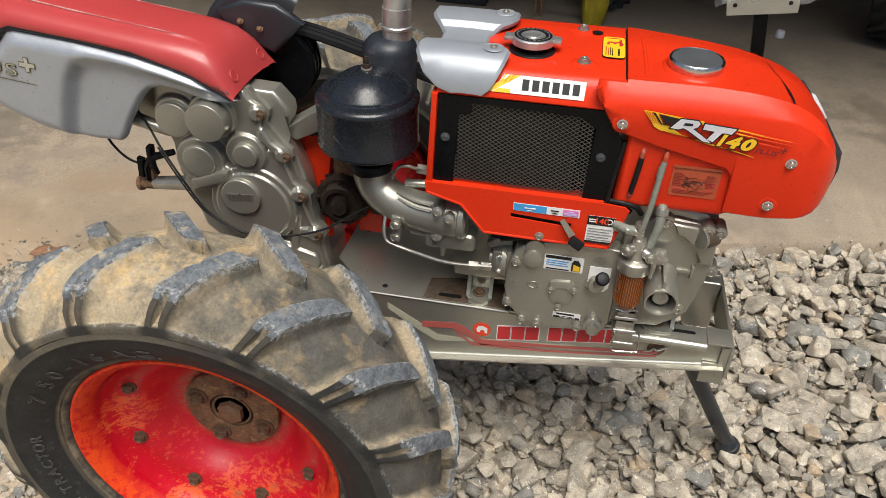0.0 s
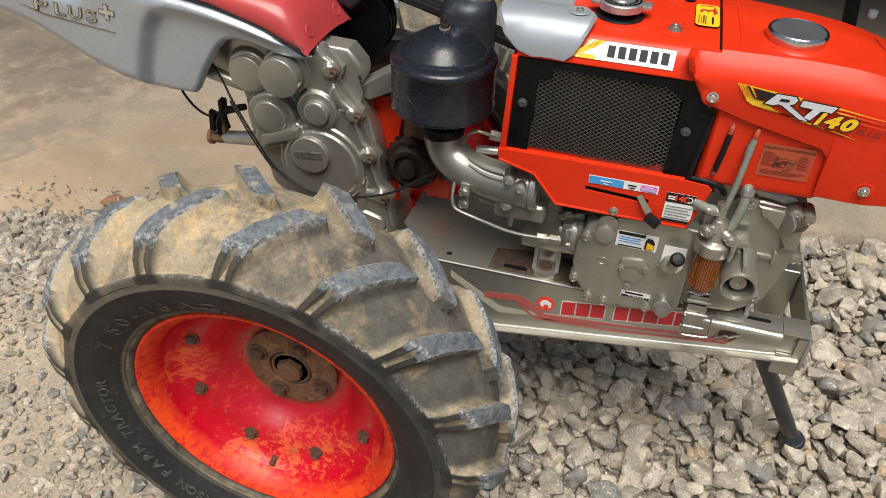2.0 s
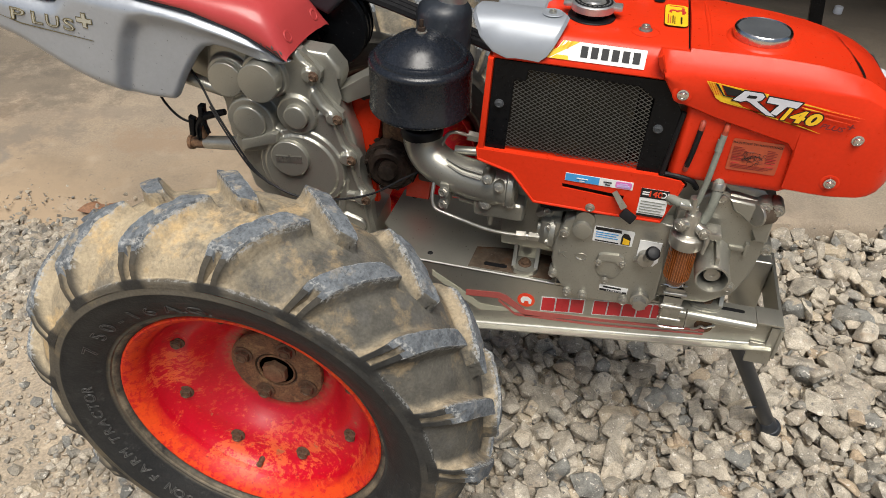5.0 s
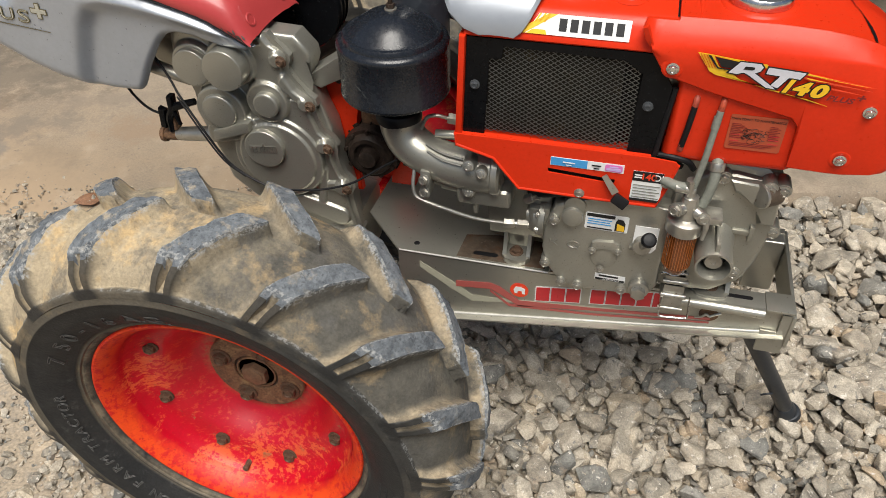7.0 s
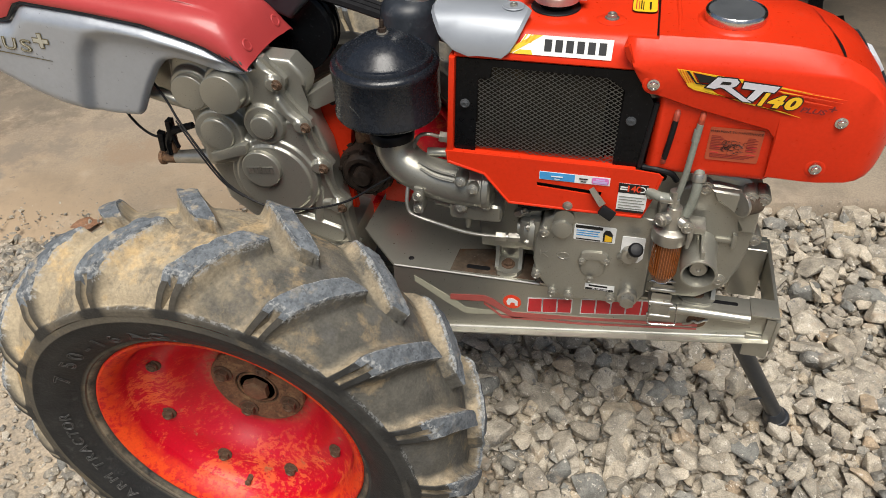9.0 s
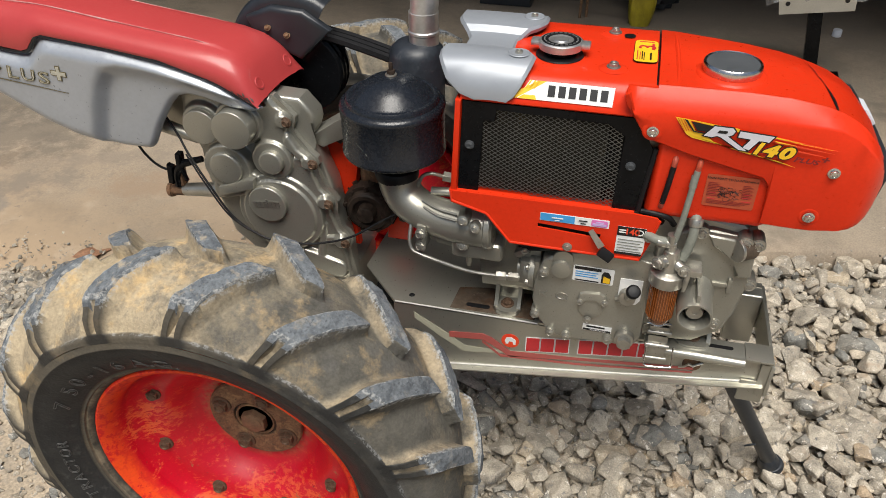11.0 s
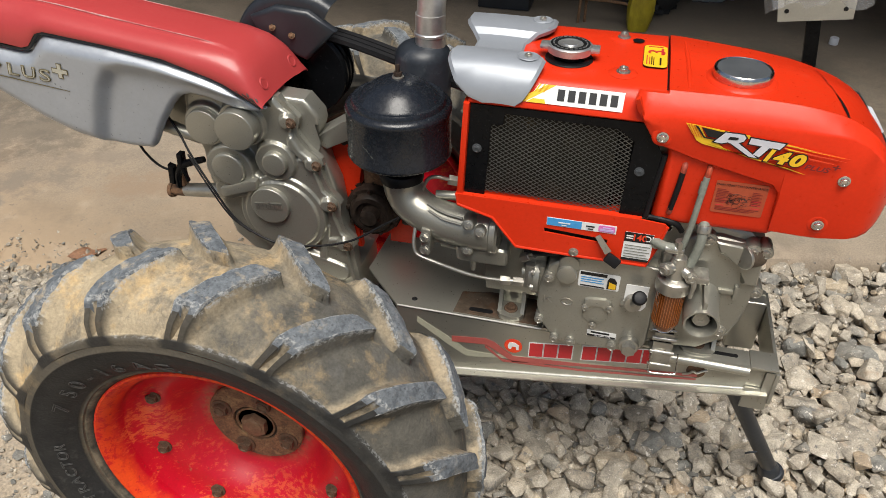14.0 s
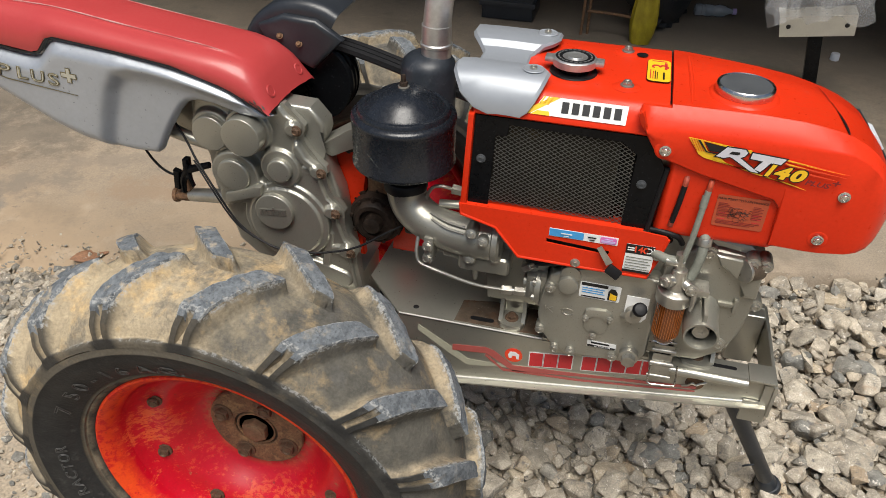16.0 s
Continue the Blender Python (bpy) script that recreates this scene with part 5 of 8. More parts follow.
box(bm, (0.312, 0.362, 0.769), (0.522, 0.372, 0.905), 0.002)
part("radiator_core", bm, M_CORE, panel, "dusty brown radiator core")
bm = bmesh.new()
box(bm, (0.308, 0.374, 0.767), (0.570, 0.585, 0.945))
part("radiator_body", bm, M_BLACK, panel)
bm = bmesh.new()
box(bm, (0.524, 0.3595, 0.772), (0.528, 0.3605, 0.895))
part("inner_strip", bm, M_BLACK, panel)
for x, z in ((0.319, 0.846), (0.559, 0.841)):
    bolt(panel, (x, 0.353, z), (0, -1, 0), 0.0054, M_CAPFACE, "screw")
bm = bmesh.new()
tube(bm, [(0.5905, 0.356, 0.872), (0.583, 0.354, 0.80), (0.580, 0.353, 0.767)], 0.004, 8)
part("edge_seal", bm, M_HOSE, panel)

SHROUD = [(0.289, 0.766), (0.292, 0.748), (0.296, 0.744), (0.350, 0.7305), (0.385, 0.686), (0.397, 0.6805), (0.592, 0.681), (0.596, 0.686), (0.604, 0.716), (0.616, 0.7565), (0.610, 0.7625), (0.575, 0.7655)]
bm = bmesh.new()
v = [bm.verts.new((x, 0.344, z)) for x, z in SHROUD]
SLOT = [(0.432, 0.7265), (0.433, 0.7185), (0.530, 0.7125), (0.531, 0.7205)]
w = [bm.verts.new((x, 0.344, z)) for x, z in SLOT]
edges = [bm.edges.new((v[i], v[(i + 1) % len(v)])) for i in range(len(v))] + [bm.edges.new((w[i], w[(i + 1) % 4])) for i in range(4)]
bmesh.ops.triangle_fill(bm, use_beauty=True, edges=edges)
bmesh.ops.delete(bm, geom=[f for f in bm.faces if inside(f.calc_center_median().x, f.calc_center_median().z, SLOT)], context="FACES")
bmesh.ops.solidify(bm, geom=bm.faces[:], thickness=0.003)
prism(bm, [(0.289, 0.766), (0.575, 0.7655), (0.575, 0.762), (0.2895, 0.762)], 0.3475, 0.40)
shroud = part("lower_shroud", bm, M_RED, tractor, "orange-red lower shroud plate with a lever slot", smooth=0)
bm = bmesh.new()
tube(bm, [(0.292, 0.346, 0.764), (0.293, 0.345, 0.747), (0.350, 0.345, 0.731), (0.390, 0.345, 0.682), (0.50, 0.345, 0.681), (0.594, 0.345, 0.682), (0.604, 0.345, 0.716), (0.614, 0.345, 0.758)], 0.0028, 8, 1)
part("folded_edge", bm, M_RED, shroud)
# Dark plate stands for the shade seen through the lever slot.
bm = bmesh.new()
box(bm, (0.43, 0.352, 0.708), (0.535, 0.356, 0.73))
part("slot_shadow_plate", bm, M_GREASE_SHADE, shroud)
bm = bmesh.new()
flat(bm, [(-0.026, -0.004), (-0.026, 0.004), (0.006, 0.0055), (0.006, -0.0055)], Matrix.Translation((0.531, 0.336, 0.708)) @ pose(0, 0, 0, 75, 0, 0) @ pose(0, 0, 0, 0, 0, -52), 0.002)
lever = part("throttle_lever", bm, M_BRIGHT, shroud, "steel throttle lever", smooth=0)
bm = bmesh.new()
box(bm, (-0.012, -0.0085, -0.003), (0.012, 0.0085, 0.005), 0.003, Matrix.Translation((0.5425, 0.332, 0.692)) @ pose(0, 0, 0, 75, 0, 0) @ pose(0, 0, 0, 0, 0, -30))
part("grip", bm, M_HOSE, shroud, "black rubber grip")
sheet_of(shroud, "instruction_strip", "blue, white and pink sticker strip", [
    (M_WHITE, [rect(0.106, 0.0145)]), (M_BLUE, [block(-0.0525, -0.0065, 0.0005, 0.0065)]), (M_PINK, [[(x + 0.0385, y) for x, y in rect(0.025, 0.0115, 0.003)]]),
    (M_LILAC, [block(0.028, -0.004, 0.049, 0.0), block(0.0325, 0.001, 0.045, 0.003)]), (M_INK, [block(0.007, 0.0005, 0.020, 0.0025), block(0.010, -0.004, 0.018, -0.0025)]), (M_WHITE, [block(-0.035, 0.0, -0.017, 0.0018), block(-0.030, -0.004, -0.022, -0.0028)])],
    facing(0.4885, 0.3435, 0.7405))
sheet_of(shroud, "model_label", "white and black data label", [
    (M_WHITE, [rect(0.043, 0.052)]), (M_INK, [block(-0.0215, 0.009, 0.0215, 0.026), block(-0.0215, -0.026, 0.0215, -0.022)]), (M_WHITE, [block(-0.019, 0.0145, -0.0085, 0.0165), block(-0.019, 0.0185, -0.0085, 0.0205)]),
    (M_GREYHOSE, [block(-0.019, -0.019 + 0.0052 * k, 0.019 - 0.004 * (k % 2), -0.0178 + 0.0052 * k) for k in range(5)])], facing(0.5765, 0.3435, 0.7155))
word("print", "140", 0.0150, M_FLANGE, shroud, facing(0.5770, 0.3421, 0.7328), 0.0001, grow=0.0004)
word("print", "DI", 0.0150, M_WHITE, shroud, facing(0.5918, 0.3421, 0.7328), 0.0001, grow=0.0002, wide=0.9)
bolt(shroud, (0.482, 0.3435, 0.6885), (0, -1, 0), 0.0058, M_BRIGHT, "screw")
bolt(shroud, (0.603, 0.3435, 0.725), (0, -1, 0), 0.0055, M_BRIGHT, "screw")

# ---- fuel tank ----
bm = bmesh.new()
prism(bm, [(0.588, 0.768), (0.596, 0.760), (0.752, 0.762), (0.768, 0.772), (0.775, 0.80), (0.775, 0.86), (0.775, 0.90), (0.594, 0.90)], 0.352, 0.60, 0.014, 4)
tank = part("fuel_tank", bm, M_RED, tractor, "orange-red fuel tank under the hood skirt")
for pts in ([(0.6205, 0.362, 0.866), (0.6195, 0.350, 0.861), (0.6185, 0.348, 0.850)], [(0.612, 0.348, 0.792), (0.6115, 0.350, 0.782), (0.611, 0.362, 0.778)], [(0.654, 0.364, 0.868), (0.6535, 0.350, 0.862), (0.652, 0.347, 0.848)]):
    part("tank_spout", tube(bmesh.new(), pts, 0.0042, 10), M_PIPERUST, tank)
bm = bmesh.new()
tube(bm, [(0.6187, 0.348, 0.852), (0.6155, 0.346, 0.82), (0.612, 0.348, 0.789)], 0.0042, 10)
part("sight_tube", bm, M_HOSE, tank, "dark sight tube")
bm = bmesh.new()
tube(bm, [(0.652, 0.346, 0.85), (0.648, 0.338, 0.81), (0.645, 0.334, 0.775), (0.641, 0.332, 0.745), (0.639, 0.332, 0.733)], 0.0047, 12)
tube(bm, [(0.6505, 0.345, 0.842), (0.649, 0.341, 0.825)], 0.0055, 12)
part("fuel_hose", bm, M_GREYHOSE, tank, "grey rubber fuel hose")
bm = bmesh.new()
tube(bm, [(0.665, 0.366, 0.768), (0.6655, 0.352, 0.764), (0.665, 0.343, 0.745), (0.662, 0.34, 0.72), (0.657, 0.338, 0.70)], [0.0082, 0.0082, 0.0076, 0.0072, 0.0072], 12)
part("fuel_hose", bm, M_GREYHOSE, tank, "thick grey rubber fuel hose")
bm = bmesh.new()
rod(bm, (0.6655, 0.3525, 0.766), (0.666, 0.348, 0.755), 0.011, seg=18, width=0.001)
part("hose_clamp", bm, M_BRIGHT, tank)
lm = facing(0.7025, 0.3512, 0.819)
label = sheet_of(tank, "maintenance_label", "brown printed maintenance label", [(M_BROWNLABEL, [rect(0.071, 0.053, 0.003)]), (M_DECAL, [block(-0.030, -0.004 - 0.005 * k, -0.019, -0.003 - 0.005 * k) for k in range(3)] + [block(0.018, -0.002 - 0.006 * k, 0.031, -0.001 - 0.006 * k) for k in range(3)])], lm)
word("print", "MAIN POINT TO MAINTENANCE", 0.0047, M_INK, tank, lm @ Matrix.Translation((0, 0.0205, 0.0011)), 0.0001)
bm = bmesh.new()
rng = random.Random(12)
for _ in range(22):
    cx, cy, r = rng.uniform(-0.014, 0.014), rng.uniform(-0.013, 0.005), rng.uniform(0.0016, 0.0062)
    tube(bm, [lm @ Vector((cx + r * math.cos(a), cy + r * 0.8 * math.sin(a), 0.0011)) for a in np.linspace(0, rng.uniform(3.5, 6.283), 9)], 0.00022, 4, 2)
for _ in range(14):
    cx, cy = rng.uniform(-0.016, 0.012), rng.uniform(-0.014, 0.008)
    tube(bm, [lm @ Vector((cx, cy, 0.0011)), lm @ Vector((cx + rng.uniform(0.003, 0.010), cy + rng.uniform(-0.002, 0.002), 0.0011))], 0.00022, 4, 1)
part("print", bm, M_INK, tank)
sheet_of(tank, "print", "", [(M_DARKRED, [block(-0.032, 0.0125 - 0.0026 * k, -0.032 + 0.012 + 0.004 * (k % 3), 0.0131 - 0.0026 * k) for k in range(9)] + [block(0.016, 0.0125 - 0.0026 * k, 0.026 + 0.004 * (k % 2), 0.0131 - 0.0026 * k) for k in range(9)] + [block(-0.030, -0.0165 - 0.0024 * k, 0.030 - 0.006 * k, -0.0159 - 0.0024 * k) for k in range(3)])], lm @ Matrix.Translation((0, 0, 0.0006)))
# ---- engine ----
bm = bmesh.new()
prism(bm, [(0.455, 0.515), (0.50, 0.492), (0.60, 0.492), (0.70, 0.500), (0.752, 0.535), (0.768, 0.60), (0.768, 0.72), (0.742, 0.745), (0.66, 0.75), (0.455, 0.75)], 0.384, 0.60, 0.008)
engine = part("engine_block", bm, M_CAST, tractor, "silver-olive painted cast engine block")
bm = bmesh.new()
prism(bm, [(0.432, 0.56), (0.434, 0.60), (0.446, 0.645), (0.472, 0.665), (0.500, 0.669), (0.60, 0.672), (0.622, 0.671), (0.622, 0.512), (0.614, 0.494), (0.585, 0.488), (0.545, 0.486), (0.505, 0.480), (0.480, 0.484), (0.458, 0.500), (0.440, 0.525)], 0.356, 0.400, 0.006, 3)
gear_cover = part("gear_cover", bm, M_CAST, tractor, "smooth cast gear case cover")
# right-hand housing round the crank
bm = bmesh.new()
prism(bm, [(0.618, 0.510), (0.660, 0.502), (0.705, 0.506), (0.742, 0.535), (0.760, 0.580), (0.766, 0.640), (0.763, 0.70), (0.748, 0.728), (0.700, 0.736), (0.662, 0.734), (0.640, 0.715), (0.618, 0.69)], 0.372, 0.42, 0.007, 3)
housing = part("crank_housing", bm, M_CAST, tractor)
bm = bmesh.new()
prism(bm, [(0.690, 0.733), (0.752, 0.728), (0.764, 0.712), (0.766, 0.66), (0.742, 0.66), (0.735, 0.70), (0.700, 0.712)], 0.362, 0.40, 0.006, 3)
part("corner_boss", bm, M_CAST, housing)
bm = bmesh.new()
rod(bm, (0.736, 0.360, 0.714), (0.758, 0.376, 0.712), 0.0178, seg=28, width=0.002)
part("breather", bm, M_RUSTFILM, housing)
bm = bmesh.new()
rod(bm, (0.7330, 0.3578, 0.7142), (0.737, 0.3607, 0.714), 0.0185, seg=28, width=0.001)
part("breather_face", bm, M_BRIGHT, housing)
bm = bmesh.new()
box(bm, (0.712, 0.366, 0.634), (0.742, 0.376, 0.642), 0.002)
box(bm, (0.736, 0.364, 0.625), (0.743, 0.376, 0.652), 0.002)
part("timing_mark", bm, M_CAST, housing)
# cylinder head and block towards the air intake
bm = bmesh.new()
prism(bm, [(0.335, 0.535), (0.46, 0.535), (0.46, 0.75), (0.335, 0.75), (0.325, 0.70), (0.33, 0.60)], 0.405, 0.60, 0.006)
part("cylinder_head", bm, M_CAST, engine)
bm = bmesh.new()
box(bm, (0.395, 0.385, 0.62), (0.44, 0.42, 0.69), 0.006)
box(bm, (0.405, 0.372, 0.575), (0.432, 0.42, 0.625), 0.006)
box(bm, (0.428, 0.368, 0.565), (0.440, 0.40, 0.63), 0.004)
part("injection_pump", bm, M_CAST, engine, "cast fuel injection pump")
bm = lathe(bmesh.new(), [(0.400, 0.014), (0.412, 0.015), (0.4125, 0.026), (0.421, 0.027), (0.4215, 0.033), (0.431, 0.034), (0.4315, 0.024), (0.438, 0.024)], "x", 32, (0, 0.392, 0.598))
flange = part("pump_flange", bm, M_CAST, engine, "stacked round pump flanges")
for y, z in ((0.366, 0.618), (0.362, 0.590)):
    bolt(engine, (0.421, y, z), (-1, -0.2, 0.2), 0.0048, M_BRIGHT, "bolt")
bm = rod(bmesh.new(), (0.400, 0.372, 0.640), (0.412, 0.366, 0.652), 0.008, seg=6, width=0.001)
rod(bm, (0.408, 0.368, 0.648), (0.420, 0.362, 0.658), 0.0055, seg=12)
part("hose_union", bm, M_BRIGHT, engine)
bm = bmesh.new()
tube(bm, [(0.405, 0.378, 0.655), (0.425, 0.364, 0.664), (0.455, 0.357, 0.676), (0.50, 0.357, 0.690)], 0.0075, 12)
part("rubber_hose", bm, M_HOSE, engine)
bm = bmesh.new()
for x, z, r, y in ((0.476, 0.637, 0.0165, 0.345), (0.478, 0.655, 0.017, 0.352)):
    rod(bm, (x, y, z), (x, 0.37, z), r, seg=24, width=0.003)
part("boss", bm, M_CAST, gear_cover)
bm = bmesh.new()
rod(bm, (0.4785, 0.353, 0.6195), (0.4785, 0.362, 0.6195), 0.006, seg=16, width=0.001)
part("plug", bm, M_CAST, gear_cover)
bm = bmesh.new()
prism(bm, [(0.509, 0.572), (0.511, 0.590), (0.519, 0.594), (0.544, 0.596), (0.553, 0.590), (0.557, 0.574), (0.552, 0.566), (0.549, 0.575), (0.541, 0.584), (0.523, 0.583), (0.517, 0.572)], 0.3495, 0.36, 0.003)
prism(bm, circle(0.531, 0.560, 0.021), 0.353, 0.36, 0.002)
part("arched_cover", bm, M_CAST, gear_cover)
for x, z in ((0.5125, 0.5745), (0.5525, 0.5795), (0.529, 0.5385)):
    bolt(gear_cover, (x, 0.3495, z), (0, -1, 0), 0.0048, M_BRIGHT, "bolt")
for x, z, r in ((0.448, 0.624, 0.0068), (0.439, 0.531, 0.0062), (0.468, 0.4945, 0.0062), (0.496, 0.492, 0.0066), (0.567, 0.4975, 0.0066), (0.4745, 0.683, 0.0055)):
    bm = bmesh.new()
    rod(bm, (x, 0.351, z), (x, 0.375, z), r * 1.25, seg=20, width=0.0015)
    part("bolt_boss", bm, M_CAST, gear_cover)
    bolt(gear_cover, (x, 0.351, z), (0, -1, 0), r, M_BRIGHT, "bolt")
bm = bmesh.new()
rod(bm, (0.5945, 0.345, 0.507), (0.5945, 0.37, 0.507), 0.0165, seg=28, width=0.002)
rod(bm, (0.5945, 0.334, 0.507), (0.5945, 0.348, 0.507), 0.0125, seg=6, width=0.0015)
part("drain_plug", bm, M_BRIGHT, gear_cover, "large hexagon drain plug")
for x, z, y in ((0.682, 0.729, 0.371), (0.745, 0.726, 0.361), (0.7645, 0.722, 0.366), (0.770, 0.638, 0.376), (0.732, 0.5535, 0.370)):
    bm = bmesh.new()
    rod(bm, (x, y, z), (x, y + 0.03, z), 0.0115, seg=20, width=0.0015)
    part("bolt_boss", bm, M_CAST, housing)
    bolt(housing, (x, y, z), (0, -1, 0), 0.0074, M_BRIGHT, "bolt")
bm = bmesh.new()
tube(bm, [(0.62, 0.37, 0.74), (0.60, 0.365, 0.756), (0.588, 0.36, 0.762)], 0.005, 10)
tube(bm, [(0.585, 0.356, 0.765), (0.605, 0.352, 0.766), (0.626, 0.354, 0.760), (0.637, 0.36, 0.745)], 0.0045, 10)
part("rubber_hose", bm, M_HOSE, engine)
# raised marks on the cover, not readable as words
bm = bmesh.new()
mm = facing(0.452, 0.3555, 0.575)
for a, b in (((-0.008, -0.006), (-0.008, 0.007)), ((-0.007, 0.0), (0.004, 0.007)), ((-0.004, 0.002), (0.005, -0.006))):
    tube(bm, [mm @ Vector((*a, 0)), mm @ Vector((*b, 0))], 0.0009, 6, 2)
tube(bm, [mm @ Vector((0.030 + 0.010 * math.cos(a), 0.001 + 0.0065 * math.sin(a), 0)) for a in np.linspace(0.5, 6.0, 9)], 0.0010, 6, 3)
tube(bm, [mm @ Vector((0.029, -0.001, 0)), mm @ Vector((0.038, -0.008, 0))], 0.0010, 6, 2)
part("raised_mark", bm, M_BRIGHT, gear_cover)
# stickers on the gear cover
om = facing(0.5285, 0.3552, 0.6305, -0.5)
oil = sheet_of(gear_cover, "oil_sticker", "white oil sticker with blue lines and an orange can", [
    (M_WHITE, [rect(0.066, 0.032, 0.003)]), (M_INK, [block(-0.031, 0.0085, 0.012, 0.0145)]), (M_BLUE, [block(-0.029, 0.0035 - 0.0045 * k, 0.008 - 0.003 * (k % 2), 0.0050 - 0.0045 * k) for k in range(3)]), (M_INK, [block(-0.029, -0.0135, 0.010, -0.0115)]),
    (M_INK, [[(0.0135, -0.0125), (0.0285, -0.0125), (0.0285, 0.003), (0.024, 0.010), (0.0165, 0.0105), (0.0135, 0.004)]]), (M_YELLOW, [rect(0.0, 0.0) and [(0.0165, -0.0115), (0.0275, -0.0115), (0.0275, -0.002), (0.0165, 0.002)]])], om)
dm = facing(0.547, 0.3552, 0.5165, -0.5)
drain = sheet_of(gear_cover, "drain_sticker", "small white and black drain plug sticker", [(M_WHITE, [rect(0.049, 0.0135)]), (M_INK, [block(-0.0235, -0.0062, 0.0235, -0.0022), block(-0.018, 0.001, 0.013, 0.0045)])], dm)
word("print", "OIL DRAIN PLUG", 0.0036, M_WHITE, gear_cover, dm @ Matrix.Translation((0.002, -0.0042, 0.001)), 0.0001)
bm = bmesh.new()
flat(bm, [(-0.018, -0.012), (-0.012, -0.023), (0.012, -0.024), (0.0185, -0.014), (0.0185, 0.027), (-0.0175, 0.027)], facing(0.590, 0.3552, 0.606), 0.0012)
plate_ = part("filler_plate", bm, M_WHITE, gear_cover, "white plate behind the oil filler", smooth=0)
bm = bmesh.new()
rod(bm, (0.587, 0.353, 0.603), (0.587, 0.338, 0.604), 0.0135, seg=24, width=0.002)
rod(bm, (0.587, 0.345, 0.604), (0.5945, 0.324, 0.634), 0.0075, seg=16)
rod(bm, (0.572, 0.350, 0.594), (0.580, 0.342, 0.602), 0.006, seg=12)
filler = part("oil_filler", bm, M_BRIGHT, tractor, "bright metal oil filler neck")
bm = bmesh.new()
lathe(bm, [(0.0, 0.011), (0.002, 0.0115), (0.008, 0.0115), (0.0115, 0.009), (0.0125, 0.005), (0.0125, 0.001)], "z", 24)
bm.transform(Matrix.Translation((0.593, 0.327, 0.629)) @ frame_of((0.12, -0.66, 0.74)))
part("filler_cap", bm, M_HOSE, filler, "black filler cap")

# fuel filter with amber bowl
bm = bmesh.new()
FX, FY = 0.6395, 0.334
lathe(bm, [(0.656, 0.0235), (0.657, 0.0268), (0.6745, 0.0274), (0.677, 0.0266), (0.679, 0.0235), (0.681, 0.0150), (0.706, 0.0125), (0.716, 0.011), (0.718, 0.001)], "z", 36, (FX, FY, 0))
rod(bm, (FX - 0.018, FY - 0.014, 0.700), (FX - 0.002, FY, 0.696), 0.010, seg=14, width=0.001)
rod(bm, (FX, FY, 0.7), (FX - 0.004, FY, 0.745), 0.0075, seg=14)
rod(bm, (FX - 0.024, FY, 0.728), (FX + 0.004, FY, 0.729), 0.0075, seg=12, width=0.001)
rod(bm, (FX, FY, 0.698), (FX + 0.024, FY - 0.010, 0.688), 0.0085, seg=14, width=0.001)
box(bm, (0.652, 0.33, 0.672), (0.690, 0.362, 0.684), 0.003)
filt = part("fuel_filter", bm, M_BRIGHT, tractor, "cast metal fuel filter head")
bolt(filt, (FX - 0.018, FY - 0.015, 0.700), (-0.5, -0.85, 0.1), 0.0082, M_BRIGHT, "bolt")
bolt(filt, (FX + 0.022, FY - 0.014, 0.690), (0.2, -0.95, 0.1), 0.0075, M_BRIGHT, "bolt")
bm = bmesh.new()
lathe(bm, [(0.662, 0.0215), (0.60, 0.0208), (0.584, 0.0195), (0.576, 0.015), (0.574, 0.001)], "z", 36, (FX, FY, 0))
part("filter_bowl", bm, M_AMBER, filt, "amber glass filter bowl")
bm = bmesh.new()
for k in range(34):
    a = k / 34 * 6.283
    box(bm, (-0.0005, -0.0009, 0.590), (0.0005, 0.0009, 0.656), 0, Matrix.Translation((FX + 0.0206 * math.cos(a), FY + 0.0206 * math.sin(a), 0)) @ pose(0, 0, 0, 0, 0, math.degrees(a) + 90))
part("filter_pleats", bm, M_PLEAT, filt, smooth=0)
bm = bmesh.new()
tube(bm, [(FX + 0.026, FY - 0.012, 0.69), (FX + 0.0275, FY - 0.016, 0.675), (FX + 0.026, FY - 0.018, 0.655)], [0.005, 0.0045, 0.003], 8)
part("bail", bm, M_BRIGHT, filt)
bm = bmesh.new()
tube(bm, [(FX - 0.009, FY, 0.73), (FX - 0.026, 0.337, 0.7295), (FX - 0.045, 0.35, 0.730)], 0.0075, 12)
part("fuel_hose", bm, M_GREYHOSE, filt)

# crank guide tube
bm = bmesh.new()
cx, cz = 0.6895, 0.6185
lathe(bm, [(0.302, 0.0225), (0.299, 0.0235), (0.299, 0.0265), (0.302, 0.0275), (0.345, 0.0275), (0.372, 0.031), (0.385, 0.036), (0.39, 0.02), (0.325, 0.0215)], "y", 40, (cx, 0, cz), close=True)
box(bm, (cx - 0.003, 0.304, cz + 0.026), (cx + 0.003, 0.372, cz + 0.041), 0.001)
guide = part("crank_guide", bm, M_CAST, tractor, "cast open-ended crank handle guide")
bm = bmesh.new()
lathe(bm, [(0.36, 0.0135), (0.315, 0.0135), (0.3125, 0.0125), (0.3125, 0.004), (0.314, 0.003), (0.314, 0.001)], "y", 28, (cx, 0, cz))
part("crank_shaft_end", bm, M_BRIGHT, guide)
bm = bmesh.new()
lathe(bm, [(0.33, 0.0215), (0.331, 0.0130)], "y", 28, (cx, 0, cz))
part("seal", bm, M_HOSE, guide)

